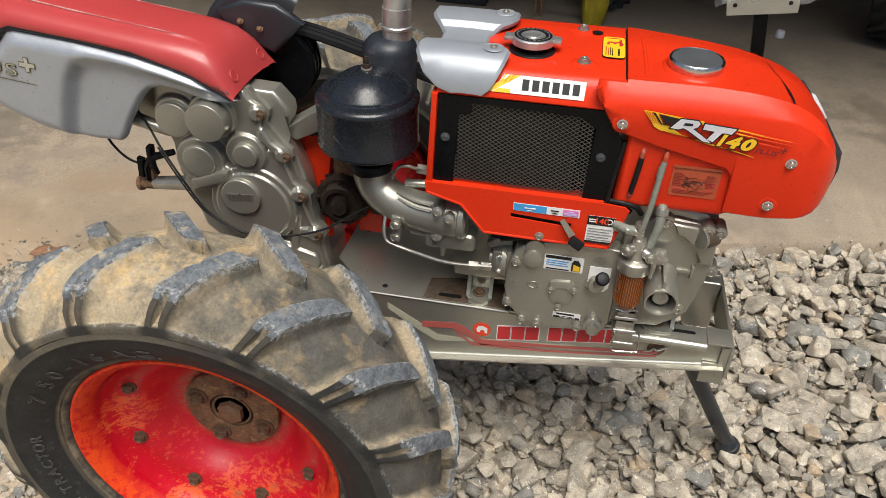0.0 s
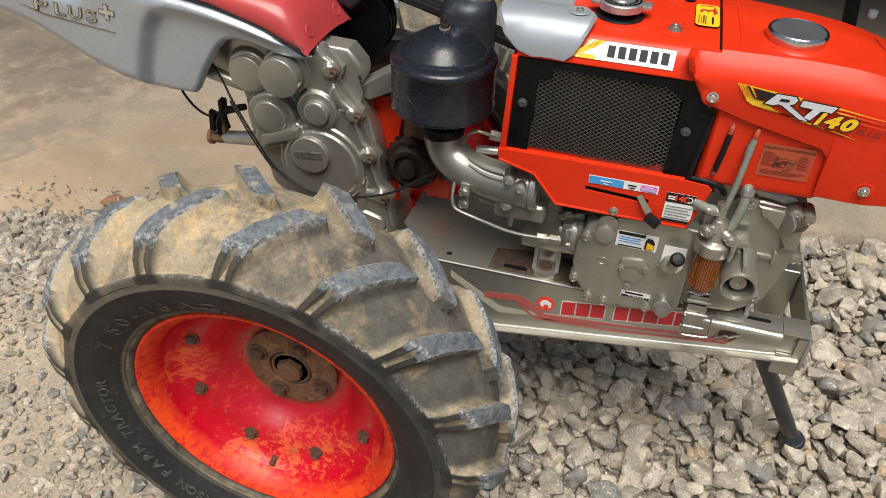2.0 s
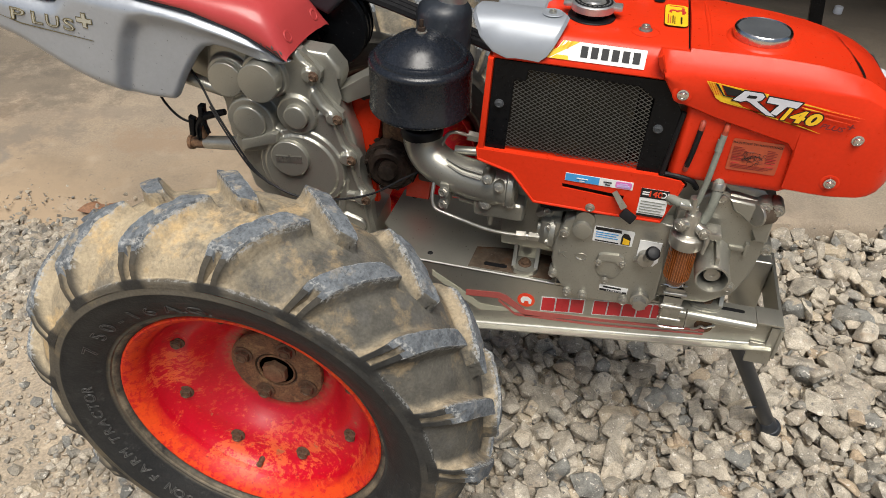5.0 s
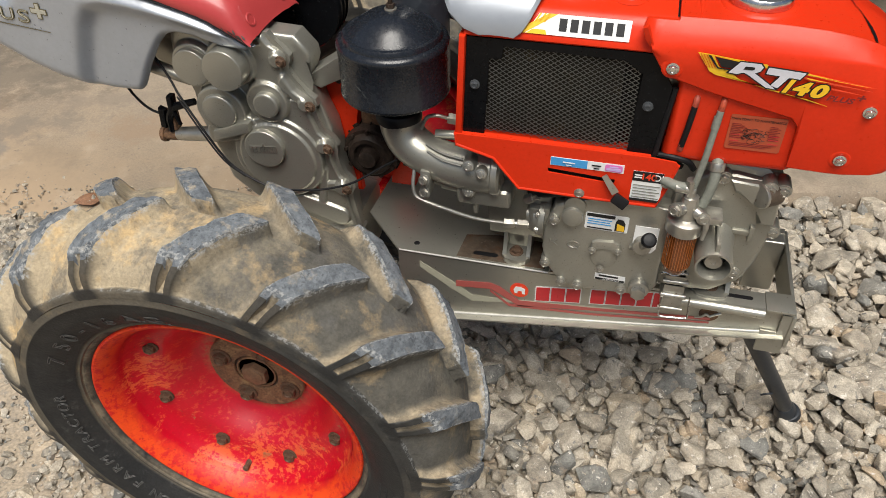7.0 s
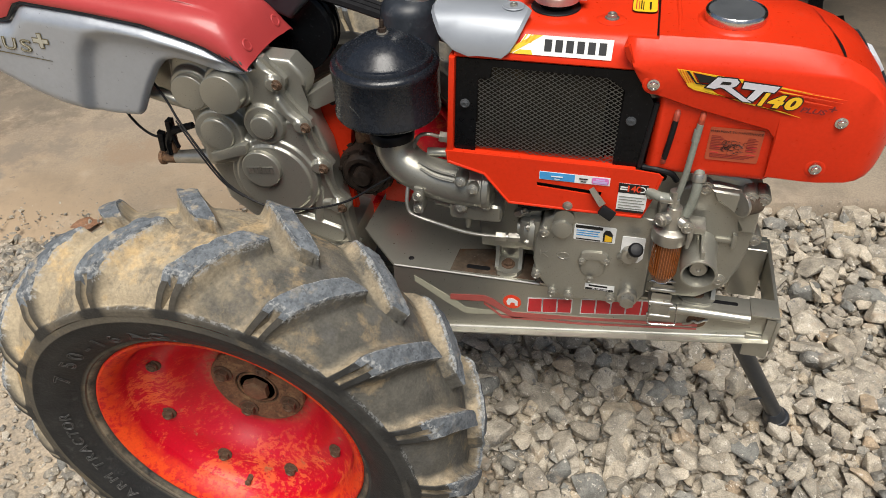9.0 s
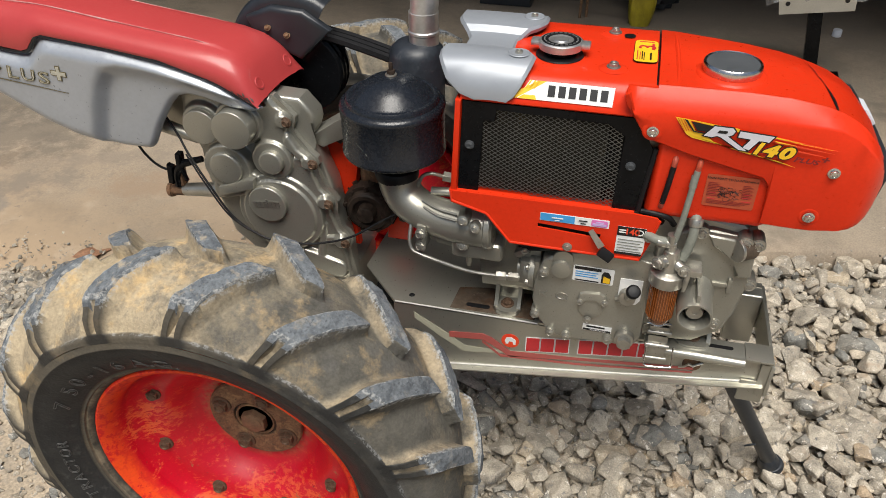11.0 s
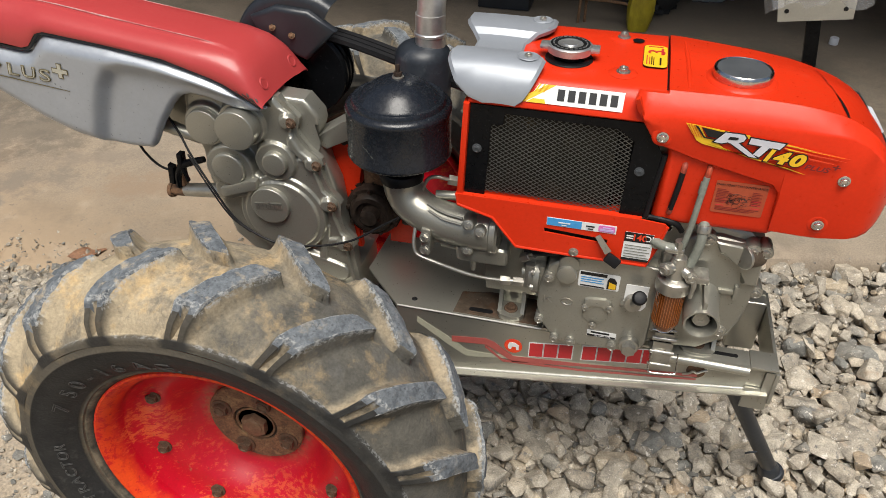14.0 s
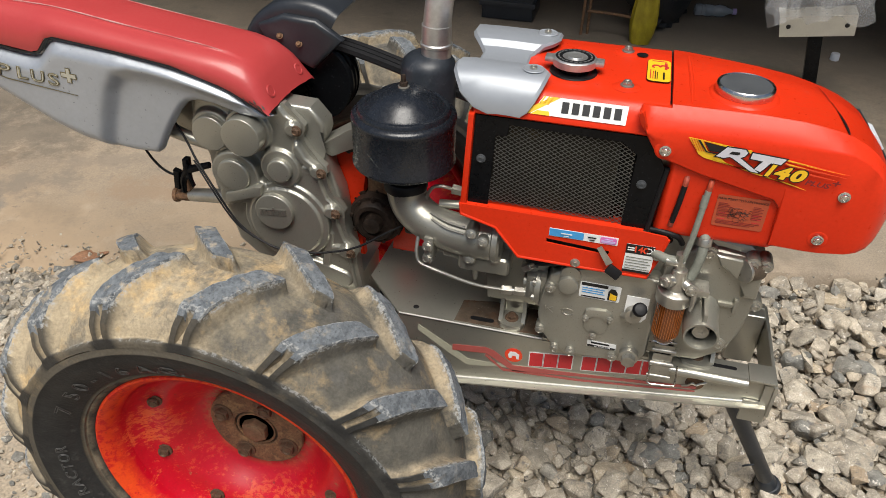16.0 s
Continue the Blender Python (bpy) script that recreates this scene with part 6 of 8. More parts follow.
# engine mounts: a foot with two upright webs
def mount_foot(name, x0, x1, y0, y1, top, bolt_at):
    bm = bmesh.new()
    foot = [(x0, y1), (x0, y0 + 0.014), (x0 + 0.006, y0 + 0.004), (x0 + 0.018, y0), (x1 - 0.018, y0), (x1 - 0.006, y0 + 0.004), (x1, y0 + 0.014), (x1, y1)]
    flat(bm, foot, Matrix.Translation((0, 0, ZP)), 0.011)
    for x in (x0, x1 - 0.007):
        side_ = [(y1 + 0.004, ZP + 0.008), (y1 + 0.004, top), (y1 - 0.012, top), (y0 + 0.022, ZP + 0.024), (y0 + 0.012, ZP + 0.009)]
        lo = [bm.verts.new((x, y, z)) for y, z in side_]
        hi = [bm.verts.new((x + 0.007, y, z)) for y, z in side_]
        bm.faces.new(lo)
        bm.faces.new(hi[::-1])
        for i in range(5):
            bm.faces.new((lo[i], hi[i], hi[(i + 1) % 5], lo[(i + 1) % 5]))
    box(bm, (x0, y1 - 0.004, ZP + 0.006), (x1, y1 + 0.010, top), 0.003)
    mount = part(name, bm, M_CAST, tractor, "cast foot bolted to the frame")
    bolt(mount, (*bolt_at, ZP + 0.0115), (0, 0, 1), 0.0092, M_NUT, "mount_bolt")
    return mount


mount_foot("engine_mount", 0.361, 0.409, 0.378, 0.424, 0.575, (0.384, 0.401))
mount_foot("engine_mount", 0.680, 0.738, 0.366, 0.410, 0.545, (0.709, 0.390))
bm = bmesh.new()
flat(bm, [(-0.08, -0.03), (0.075, -0.029), (0.083, 0.01), (0.08, 0.04), (-0.02, 0.041), (-0.075, 0.03)], Matrix.Translation((0.362, 0.409, ZP)), 0.0006)
part("rusty_patch", bm, M_RUSTFILM, chassis, "thin rusty stain round the engine mount", smooth=0)
bm = bmesh.new()
flat(bm, rect(0.044, 0.010, 0.005), Matrix.Translation((0.331, 0.394, ZP + 0.0008)), 0.0006)
part("slot", bm, M_INK, chassis, smooth=0)
for x, y in ((0.205, 0.396), (0.128, 0.564)):
    bm = bmesh.new()
    lathe(bm, [(ZP + 0.0002, 0.0055), (ZP + 0.0012, 0.0045), (ZP + 0.0008, 0.001)], "z", 16, (x, y, 0))
    part("bolt_hole", bm, M_INK, chassis)
# adjusting bar and latch at the front of the rail
bm = bmesh.new()
box(bm, (0.630, YN - 0.016, ZP + 0.001), (0.796, YN + 0.024, ZP + 0.006), 0.001)
tube(bm, [(0.632, YN - 0.015, ZP - 0.002), (0.71, YN - 0.016, ZP - 0.002), (0.795, YN - 0.017, ZP - 0.002)], 0.0085, 14, 2)
bar = part("adjusting_bar", bm, M_STEEL, tractor, "bright steel adjusting bar", smooth=30)
bm = bmesh.new()
flat(bm, rect(0.050, 0.008, 0.004), Matrix.Translation((0.752, YN + 0.006, ZP + 0.006)), 0.0007)
part("slot", bm, M_INK, bar, smooth=0)
bm = bmesh.new()
box(bm, (0.797, YN - 0.014, ZP + 0.0005), (0.842, YN + 0.030, ZP + 0.005), 0.001)
part("corner_plate", bm, M_STEEL, chassis, smooth=20)
bm = bmesh.new()
for z0, dz, dy in ((0.552, 0.006, 0.004), (0.540, 0.010, 0.001), (0.516, 0.016, -0.002), (0.484, 0.024, -0.004)):
    box(bm, (0.632, 0.344 + dy, z0), (0.664, 0.3465 + dy, z0 + dz), 0.0012)
for z0, r, dy in ((0.5385, 0.0042, 0.0), (0.5125, 0.0048, -0.004), (0.4835, 0.0036, -0.004)):
    rod(bm, (0.629, 0.345 + dy, z0), (0.668, 0.345 + dy, z0 + 0.001), r, seg=16, width=0.0008)
latch = part("spring_latch", bm, M_BRIGHT, tractor, "bright steel spring latch", smooth=30)
# Near-black backing paints shade into the gaps between the clips.
bm = box(bmesh.new(), (0.634, 0.3515, 0.478), (0.662, 0.356, 0.556), 0.001)
part("latch_back", bm, M_GREASE_SHADE, latch, smooth=20)
for pts in ([(0.632, 0.336, 0.512), (0.632, 0.335, 0.478), (0.636, 0.334, 0.470), (0.655, 0.334, 0.471), (0.674, 0.334, 0.474), (0.677, 0.335, 0.480), (0.674, 0.336, 0.518)], [(0.622, 0.342, 0.556), (0.630, 0.340, 0.561), (0.643, 0.341, 0.556), (0.655, 0.340, 0.563), (0.664, 0.342, 0.562)]):
    part("wire_bail", tube(bmesh.new(), pts, 0.0016, 6, 5), M_CHROME, latch)
bm = bmesh.new()
lathe(bm, [(YN - 0.0005, 0.016), (YN - 0.0012, 0.001)], "y", 24, (0.716, 0, 0.452))
part("rail_hole", bm, M_RUST, near_rail)
bm = bmesh.new()
tube(bm, [(0.695, YN - 0.004, 0.444), (0.705, YN - 0.005, 0.448), (0.711, YN - 0.006, 0.456), (0.718, YN - 0.005, 0.452), (0.726, YN - 0.005, 0.458), (0.734, YN - 0.005, 0.462)], 0.0022, 6, 5)
part("cotter_pin", bm, M_BRIGHT, near_rail)
# decals on the rail: the maker's name stands as plain red blocks
dm = facing(0.0, YN - 0.0004, 0.0)


def over(x, h):
    """A spot of the rail at height h above its lower edge."""
    return (x, bottom(x) + h)


def strip(*ends):
    """A band through (x, lower, upper) heights above the rail's lower edge."""
    return [over(x, lo) for x, lo, hi in ends] + [over(x, hi) for x, lo, hi in reversed(ends)]


sheet_of(near_rail, "stripe_decal", "cream and faded red stripe decal", [
    (M_CREAM, [strip((0.215, 0.114, 0.128), (0.274, 0.062, 0.082), (0.311, 0.034, 0.050), (0.345, 0.034, 0.045), (0.43, 0.037, 0.041), (0.53, 0.033, 0.036), (0.62, 0.0315, 0.0325))]),
    (M_SALMON, [strip((0.282, 0.070, 0.084), (0.345, 0.067, 0.082), (0.362, 0.056, 0.074), (0.398, 0.027, 0.042), (0.52, 0.027, 0.034), (0.72, 0.020, 0.026)), strip((0.345, 0.060, 0.066), (0.380, 0.026, 0.032), (0.52, 0.015, 0.020), (0.72, 0.012, 0.016))])], dm)
names = [(0.427 + 0.0262 * k, 0.4505 + 0.0262 * k) for k in range(3)] + [(0.521 + 0.0257 * k, 0.544 + 0.0257 * k) for k in range(5)]


def letter_block(a, b, lo, hi):
    return [over(a, lo), over(b, lo), over(b, hi), over(a, hi)]


sheet_of(near_rail, "name_decal", "red block decal with white outline", [
    (M_WHITE, [letter_block(a - 0.0018, b + 0.0018, 0.0425, 0.0785) for a, b in names]),
    (M_DECAL, [letter_block(a, b, 0.0445, 0.0765) for a, b in names])], dm)
cx_, cz_ = over(0.397, 0.067)
sheet_of(near_rail, "round_decal", "round orange decal with a pale shape", [
    (M_FLANGE, [circle(cx_, cz_, 0.0165, 24)]), (M_WHITE, [[(cx_ + 1.15 * x, cz_ + 1.3 * z) for x, z in ((-0.009, 0.0), (-0.006, 0.006), (0.002, 0.007), (0.009, 0.003), (0.009, -0.006), (0.005, -0.006), (0.004, -0.001), (-0.002, -0.001), (-0.003, -0.006), (-0.007, -0.006))]])], dm)

# ---- air intake, exhaust ----
AX, AY = 0.1735, 0.432
bm = bmesh.new()
lathe(bm, [(0.742, 0.030), (0.756, 0.036), (0.764, 0.044), (0.768, 0.056), (0.774, 0.078), (0.779, 0.0850), (0.782, 0.0868), (0.785, 0.0868), (0.788, 0.0850), (0.854, 0.0856), (0.8585, 0.0868), (0.8625, 0.0866), (0.8660, 0.0845), (0.8690, 0.0795), (0.8700, 0.0750)], "z", 64, (AX, AY, 0))
cleaner = part("air_cleaner", bm, M_CLEANER, tractor, "round black painted air cleaner with scratches")
bm = bmesh.new()
lathe(bm, [(0.866, 0.0780), (0.8735, 0.0770), (0.8770, 0.0745), (0.8780, 0.0705), (0.8765, 0.068), (0.8785, 0.0645), (0.892, 0.051), (0.902, 0.035), (0.9075, 0.018), (0.9095, 0.001)], "z", 56, (AX, AY, 0))
lid = part("lid", bm, M_CLEANER, cleaner, "domed black lid")
bm = bmesh.new()
rod(bm, (AX, AY, 0.908), (AX, AY, 0.9115), 0.0095, seg=20, width=0.001)
part("washer", bm, M_BRIGHT, cleaner)
bm = bmesh.new()
rod(bm, (AX, AY, 0.911), (AX, AY, 0.918), 0.0068, seg=6, width=0.001)
rod(bm, (AX, AY, 0.917), (AX, AY, 0.930), 0.0033, seg=10, width=0.0008)
part("wing_nut", bm, M_GREASE_SHADE, cleaner)
for pts in ([(-2.15, 0.835), (-2.02, 0.822), (-1.92, 0.816), (-1.80, 0.806)], [(-2.05, 0.838), (-2.0, 0.835)]):
    scratch = tube(bmesh.new(), [(AX + 0.0850 * math.cos(a), AY + 0.0850 * math.sin(a), z) for a, z in pts], 0.00035, 5, 4)
    part("scratch", scratch, M_GREYHOSE, cleaner, "thin pale scratch")
bm = bmesh.new()
lathe(bm, [(0.728, 0.0365), (0.733, 0.038), (0.744, 0.038), (0.747, 0.036)], "z", 32, (AX + 0.004, AY - 0.006, 0))
part("rubber_collar", bm, M_HOSE, cleaner)
bm = bmesh.new()
tube(bm, [(0.1785, 0.424, 0.735), (0.1830, 0.422, 0.712), (0.198, 0.416, 0.690), (0.228, 0.408, 0.676), (0.270, 0.398, 0.671), (0.318, 0.393, 0.671), (0.352, 0.395, 0.672)], [0.0345, 0.0345, 0.034, 0.0335, 0.0345, 0.036, 0.037], 28, 8)
tube(bm, [(0.232, 0.392, 0.7065), (0.262, 0.378, 0.7035), (0.296, 0.370, 0.7025)], 0.0022, 8)
tube(bm, [(0.236, 0.383, 0.7000), (0.264, 0.370, 0.6960), (0.296, 0.363, 0.6950)], 0.0022, 8)
for x, z in ((0.309, 0.702), (0.329, 0.690)):
    rod(bm, (x, 0.3545, z), (x, 0.385, z - 0.006), 0.0095, 0.013, 20, 0.0012)
lathe(bm, [(0.340, 0.036), (0.343, 0.041), (0.352, 0.041), (0.356, 0.036)], "x", 28, (0, 0.395, 0.672))
elbow = part("intake_elbow", bm, M_CAST, tractor, "cast metal intake elbow")
for x, z, y in ((0.309, 0.702, 0.354), (0.329, 0.690, 0.354)):
    bolt(elbow, (x, y, z), (0, -0.96, 0.28), 0.0065, M_BRIGHT, "bolt")
bm = bmesh.new()
box(bm, (0.285, 0.372, 0.612), (0.375, 0.42, 0.648), 0.010, None, 3)
rod(bm, (0.258, 0.392, 0.640), (0.30, 0.392, 0.634), 0.013, seg=16, width=0.002)
rod(bm, (0.245, 0.392, 0.642), (0.268, 0.392, 0.639), 0.010, seg=6, width=0.002)
rod(bm, (0.315, 0.385, 0.59), (0.315, 0.385, 0.62), 0.004, 0.008, seg=10)
valve_box = part("fuel_lift_pump", bm, M_CAST, tractor, "cast body with bolted flange")
for x, z in ((0.306, 0.642), (0.348, 0.652)):
    bm = bmesh.new()
    rod(bm, (x, 0.366, z), (x, 0.40, z), 0.011, seg=18, width=0.002)
    part("bolt_boss", bm, M_CAST, valve_box)
    bolt(valve_box, (x, 0.366, z), (0, -0.96, 0.28), 0.0065, M_BRIGHT, "bolt")
bm = bmesh.new()
box(bm, (0.226, 0.366, 0.622), (0.243, 0.40, 0.672), 0.004)
clampb = part("pipe_clamp", bm, M_CAST, tractor)
for z in (0.656, 0.631):
    bolt(clampb, (0.234, 0.364, z), (-0.25, -0.93, 0.28), 0.0075, M_BRIGHT, "bolt")
bm = bmesh.new()
tube(bm, [(0.262, 0.430, 0.735), (0.240, 0.424, 0.742), (0.225, 0.42, 0.737), (0.216, 0.416, 0.715), (0.214, 0.40, 0.685), (0.212, 0.385, 0.660), (0.212, 0.372, 0.636), (0.218, 0.366, 0.621), (0.234, 0.362, 0.616), (0.265, 0.362, 0.607), (0.305, 0.368, 0.592), (0.335, 0.374, 0.584), (0.366, 0.376, 0.583)], 0.0032, 10, 6)
pipe = part("injector_pipe", bm, M_BRIGHT, tractor, "bent bright steel injector pipe")
bm = bmesh.new()
rod(bm, (0.364, 0.376, 0.583), (0.382, 0.378, 0.583), 0.0085, seg=6, width=0.001)
rod(bm, (0.386, 0.379, 0.583), (0.404, 0.380, 0.583), 0.0085, seg=6, width=0.001)
rod(bm, (0.380, 0.378, 0.583), (0.425, 0.381, 0.583), 0.0055, seg=14)
part("pipe_union", bm, M_BRIGHT, pipe, "hexagon pipe union")
bm = bmesh.new()
rod(bm, (0.258, 0.430, 0.736), (0.282, 0.435, 0.731), 0.0095, seg=6, width=0.001)
rod(bm, (0.28, 0.435, 0.731), (0.31, 0.44, 0.725), 0.011, seg=14)
rod(bm, (0.238, 0.425, 0.706), (0.31, 0.43, 0.709), 0.008, seg=12, width=0.001)
part("injector", bm, M_CAST, engine)

MX, MY = 0.180, 0.560
bm = bmesh.new()
lathe(bm, [(0.74, 0.048), (0.895, 0.0485), (0.905, 0.045), (0.913, 0.037), (0.917, 0.028)], "z", 40, (MX, MY, 0))
muffler = part("muffler", bm, M_MUFFLER, tractor, "black painted exhaust muffler with grey dust")
bm = bmesh.new()
lathe(bm, [(0.912, 0.0255), (0.93, 0.0255), (0.932, 0.0275), (0.936, 0.0275), (0.938, 0.0255), (0.968, 0.0255)], "z", 36, (MX + 0.012, MY + 0.004, 0))
part("pipe_clamp", bm, M_PIPE, muffler)
bm = bmesh.new()
tube(bm, [(MX + 0.012, MY + 0.004, 0.93), (MX + 0.013, MY + 0.004, 0.97), (MX + 0.017, MY + 0.010, 1.02), (MX + 0.026, MY + 0.03, 1.075), (MX + 0.045, MY + 0.065, 1.125)], 0.0238, 28, 8)
part("exhaust_pipe", bm, M_PIPE, muffler, "bent satin steel exhaust pipe")
# ---- gearbox ----
LEFT = [(-0.215, 0.842), (-0.222, 0.790), (-0.200, 0.725), (-0.198, 0.665), (-0.178, 0.605), (-0.165, 0.550), (-0.126, 0.515), (-0.05, 0.480), (0.05, 0.455)]
RIGHT = [(0.092, 0.480), (0.080, 0.550), (0.066, 0.610), (0.048, 0.665), (0.032, 0.712), (0.018, 0.750), (-0.006, 0.790), (-0.016, 0.830), (-0.032, 0.852)]
PARTING = RIGHT
EARS = ((-0.010, 0.8135), (0.029, 0.7365), (0.050, 0.6565), (0.0745, 0.5735))
# the outline swells at each bolted ear
RIGHT = []
for k in range(61):
    z = 0.480 + 0.372 * k / 60
    x = float(np.interp(z, [p[1] for p in PARTING], [p[0] for p in PARTING]))
    lobe = max(max(0.0, 1 - ((z - ez) / 0.019) ** 2) for ex, ez in EARS)
    RIGHT.append((x - 0.010 + 0.014 * lobe, z))
# swellings of the casting: two ends, radius, height, width of the slope
SWELL = [((-0.139, 0.708), (-0.139, 0.708), 0.044, 0.017, 0.006), ((-0.176, 0.784), (-0.176, 0.784), 0.038, 0.010, 0.007), ((-0.103, 0.799), (-0.103, 0.799), 0.041, 0.015, 0.007), ((-0.050, 0.7325), (-0.050, 0.7325), 0.036, 0.015, 0.007), ((-0.050, 0.620), (-0.050, 0.620), 0.082, 0.012, 0.004), ((-0.050, 0.620), (-0.050, 0.620), 0.070, 0.016, 0.005), ((-0.005, 0.665), (-0.01, 0.70), 0.036, 0.008, 0.016), ((-0.045, 0.80), (-0.03, 0.775), 0.034, 0.009, 0.014),
         ((-0.010, 0.772), (0.012, 0.748), 0.013, 0.013, 0.006), ((-0.048, 0.846), (-0.022, 0.806), 0.004, 0.009, 0.006), ((0.018, 0.530), (0.030, 0.600), 0.005, 0.007, 0.007), ((-0.02, 0.52), (0.05, 0.50), 0.016, 0.008, 0.010), ((-0.155, 0.660), (-0.10, 0.680), 0.020, 0.014, 0.010)]
SWELL += [((x, z), (x - 0.012, z - 0.002), 0.0112, 0.0150, 0.004) for x, z in EARS]
SWELL += [((x - 0.012, z - 0.002), (x - 0.034, z - 0.006), 0.0075, 0.0085, 0.007) for x, z in EARS]
SWELL += [((a[0] - 0.005, a[1]), (b[0] - 0.005, b[1]), 0.0022, 0.0085, 0.003) for a, b in zip(RIGHT[::2], RIGHT[2::2])]


def case_skin(z0, z1, nz, nx):
    """The blended front of the casting, as rows of points."""
    zs = np.linspace(z0, z1, nz)
    left = np.interp(zs, [p[1] for p in LEFT[::-1]], [p[0] for p in LEFT[::-1]])
    right = np.interp(zs, [p[1] for p in RIGHT], [p[0] for p in RIGHT])
    x = left[:, None] + (right - left)[:, None] * np.linspace(0, 1, nx)[None, :]
    z = np.repeat(zs[:, None], nx, axis=1)
    high = np.zeros_like(x)
    for (ax, az), (bx, bz), r, h, w in SWELL:
        ex, ez = bx - ax, bz - az
        f = np.clip(((x - ax) * ex + (z - az) * ez) / max(ex * ex + ez * ez, 1e-9), 0, 1)
        d = np.hypot(x - ax - f * ex, z - az - f * ez)
        w *= 0.7
        v = np.clip((r + w - d) / w, 0, 1)
        high = np.maximum(high, 1.35 * h * v * v * (3 - 2 * v))
    for _ in range(1):
        pad = np.pad(high, 1, mode="edge")
        high = (pad[:-2, 1:-1] + pad[2:, 1:-1] + pad[1:-1, :-2] + pad[1:-1, 2:] + 4 * high) / 8
    edge = np.minimum(np.minimum(x - left[:, None], right[:, None] - x), np.minimum(z - z0, z1 - z))
    e = 1 - np.clip(edge / 0.010, 0, 1)
    y = 0.434 - high + 0.010 * (1 - np.sqrt(1 - e * e))
    rows = [[(float(x[k, i]), float(y[k, i]), float(z[k, i])) for i in range(nx)] for k in range(nz)]
    rows = [[(r[0][0], 0.475, r[0][2])] + r + [(r[-1][0], 0.449, r[-1][2])] for r in rows]
    return [[(p[0], 0.475, p[2]) for p in rows[0]]] + rows + [[(p[0], 0.475, p[2]) for p in rows[-1]]]


bm = sheet(bmesh.new(), case_skin(0.455, 0.852, 230, 180))
gearbox = part("gearbox", bm, M_CAST, tractor, "silver-olive cast gearbox with round bearing covers", smooth=55)
# parting flange, and the rear half behind it
bm = bmesh.new()
prism(bm, [(x - 0.05, z) for x, z in RIGHT[::6]] + [(x + 0.007, z + 0.001) for x, z in RIGHT[::-2]], 0.4300, 0.442, 0.0022)
part("parting_flange", bm, M_CAST, gearbox)
bm = bmesh.new()
prism(bm, [(-0.02, 0.47), (0.072, 0.480), (0.066, 0.553), (0.060, 0.588), (0.052, 0.650), (0.048, 0.682), (0.034, 0.720), (0.029, 0.742), (0.018, 0.766), (0.029, 0.800), (0.027, 0.817), (0.004, 0.844), (-0.08, 0.848)], 0.4425, 0.482, 0.009, 4)
part("rear_case", bm, M_CAST, gearbox)


def boss(x, z, r, y0, y1, name="bearing_cover", soft=0.006, label=""):
    bm = bmesh.new()
    rim = [(y0 + soft * (1 - math.sin(radians(a))), r - soft + soft * math.cos(radians(a))) for a in (90, 72, 54, 36, 18, 0)]
    lathe(bm, [(y0, 0.001)] + rim + [(y1 - soft * 0.6, r * 1.01), (y1 - soft * 0.2, r * 1.03), (y1, r * 1.09)], "y", 48, (x, 0, z))
    return part(name, bm, M_CAST, gearbox, label, smooth=40)


boss(-0.176, 0.784, 0.033, 0.410, 0.44, soft=0.0025)
boss(-0.103, 0.799, 0.0355, 0.386, 0.44, soft=0.0022)
boss(-0.139, 0.709, 0.0315, 0.404, 0.44, soft=0.0045)
boss(-0.0475, 0.7335, 0.0225, 0.402, 0.44, soft=0.004)
boss(-0.0665, 0.6455, 0.0365, 0.402, 0.43, soft=0.0025)
bm = bmesh.new()
em = facing(-0.0665, 0.4015, 0.6465, 6)
for k in range(7):
    flat(bm, block(-0.026 + 0.0076 * k, -0.0055, -0.0205 + 0.0076 * k, 0.004), em, 0.0012)
flat(bm, block(-0.026, 0.005, 0.026, 0.0065), em, 0.0012)
flat(bm, block(0.0, 0.006, 0.004, 0.011), em, 0.0012)
part("cast_mark", bm, M_BRIGHT, gearbox, smooth=0)
# bolted ears of the flange
for x, z in EARS:
    bolt(gearbox, (x - 0.001, 0.4145, z - 0.001), (-0.1, -1, 0.0), 0.0072, M_NUT, "flange_bolt")
# stepped block at the far edge
bm = bmesh.new()
prism(bm, [(0.002, 0.764), (0.034, 0.750), (0.086, 0.778), (0.114, 0.818), (0.108, 0.826), (0.066, 0.806)], 0.452, 0.50, 0.003)
part("step_block", bm, M_CAST, gearbox)
# gear lever boss and shaft
bm = bmesh.new()
prism(bm, [(-0.160, 0.650), (-0.088, 0.676), (-0.086, 0.694), (-0.098, 0.694), (-0.158, 0.670)], 0.402, 0.44, 0.003)
part("shift_boss", bm, M_CAST, gearbox)
bm = bmesh.new()
rod(bm, (-0.255, 0.440, 0.628), (-0.165, 0.432, 0.645), 0.0125, 0.0145, 20)
shaft = part("shift_shaft", bm, M_BRIGHT, tractor, "bright shift shaft with rusty collar")
bm = bmesh.new()
rod(bm, (-0.285, 0.442, 0.622), (-0.252, 0.440, 0.6285), 0.0105, 0.0125, 18, 0.002)
rod(bm, (-0.291, 0.442, 0.6215), (-0.283, 0.442, 0.6225), 0.0145, seg=18, width=0.002)
part("rusty_collar", bm, M_RUST, shaft)
bm = bmesh.new()
box(bm, (-0.262, 0.430, 0.64), (-0.250, 0.45, 0.685), 0.004)
part("link", bm, M_RUST, shaft)
bm = bmesh.new()
tube(bm, [(-0.262, 0.432, 0.640), (-0.258, 0.430, 0.668), (-0.244, 0.428, 0.690), (-0.222, 0.428, 0.700), (-0.198, 0.430, 0.708)], [0.006, 0.007, 0.008, 0.007, 0.006], 10, 5)
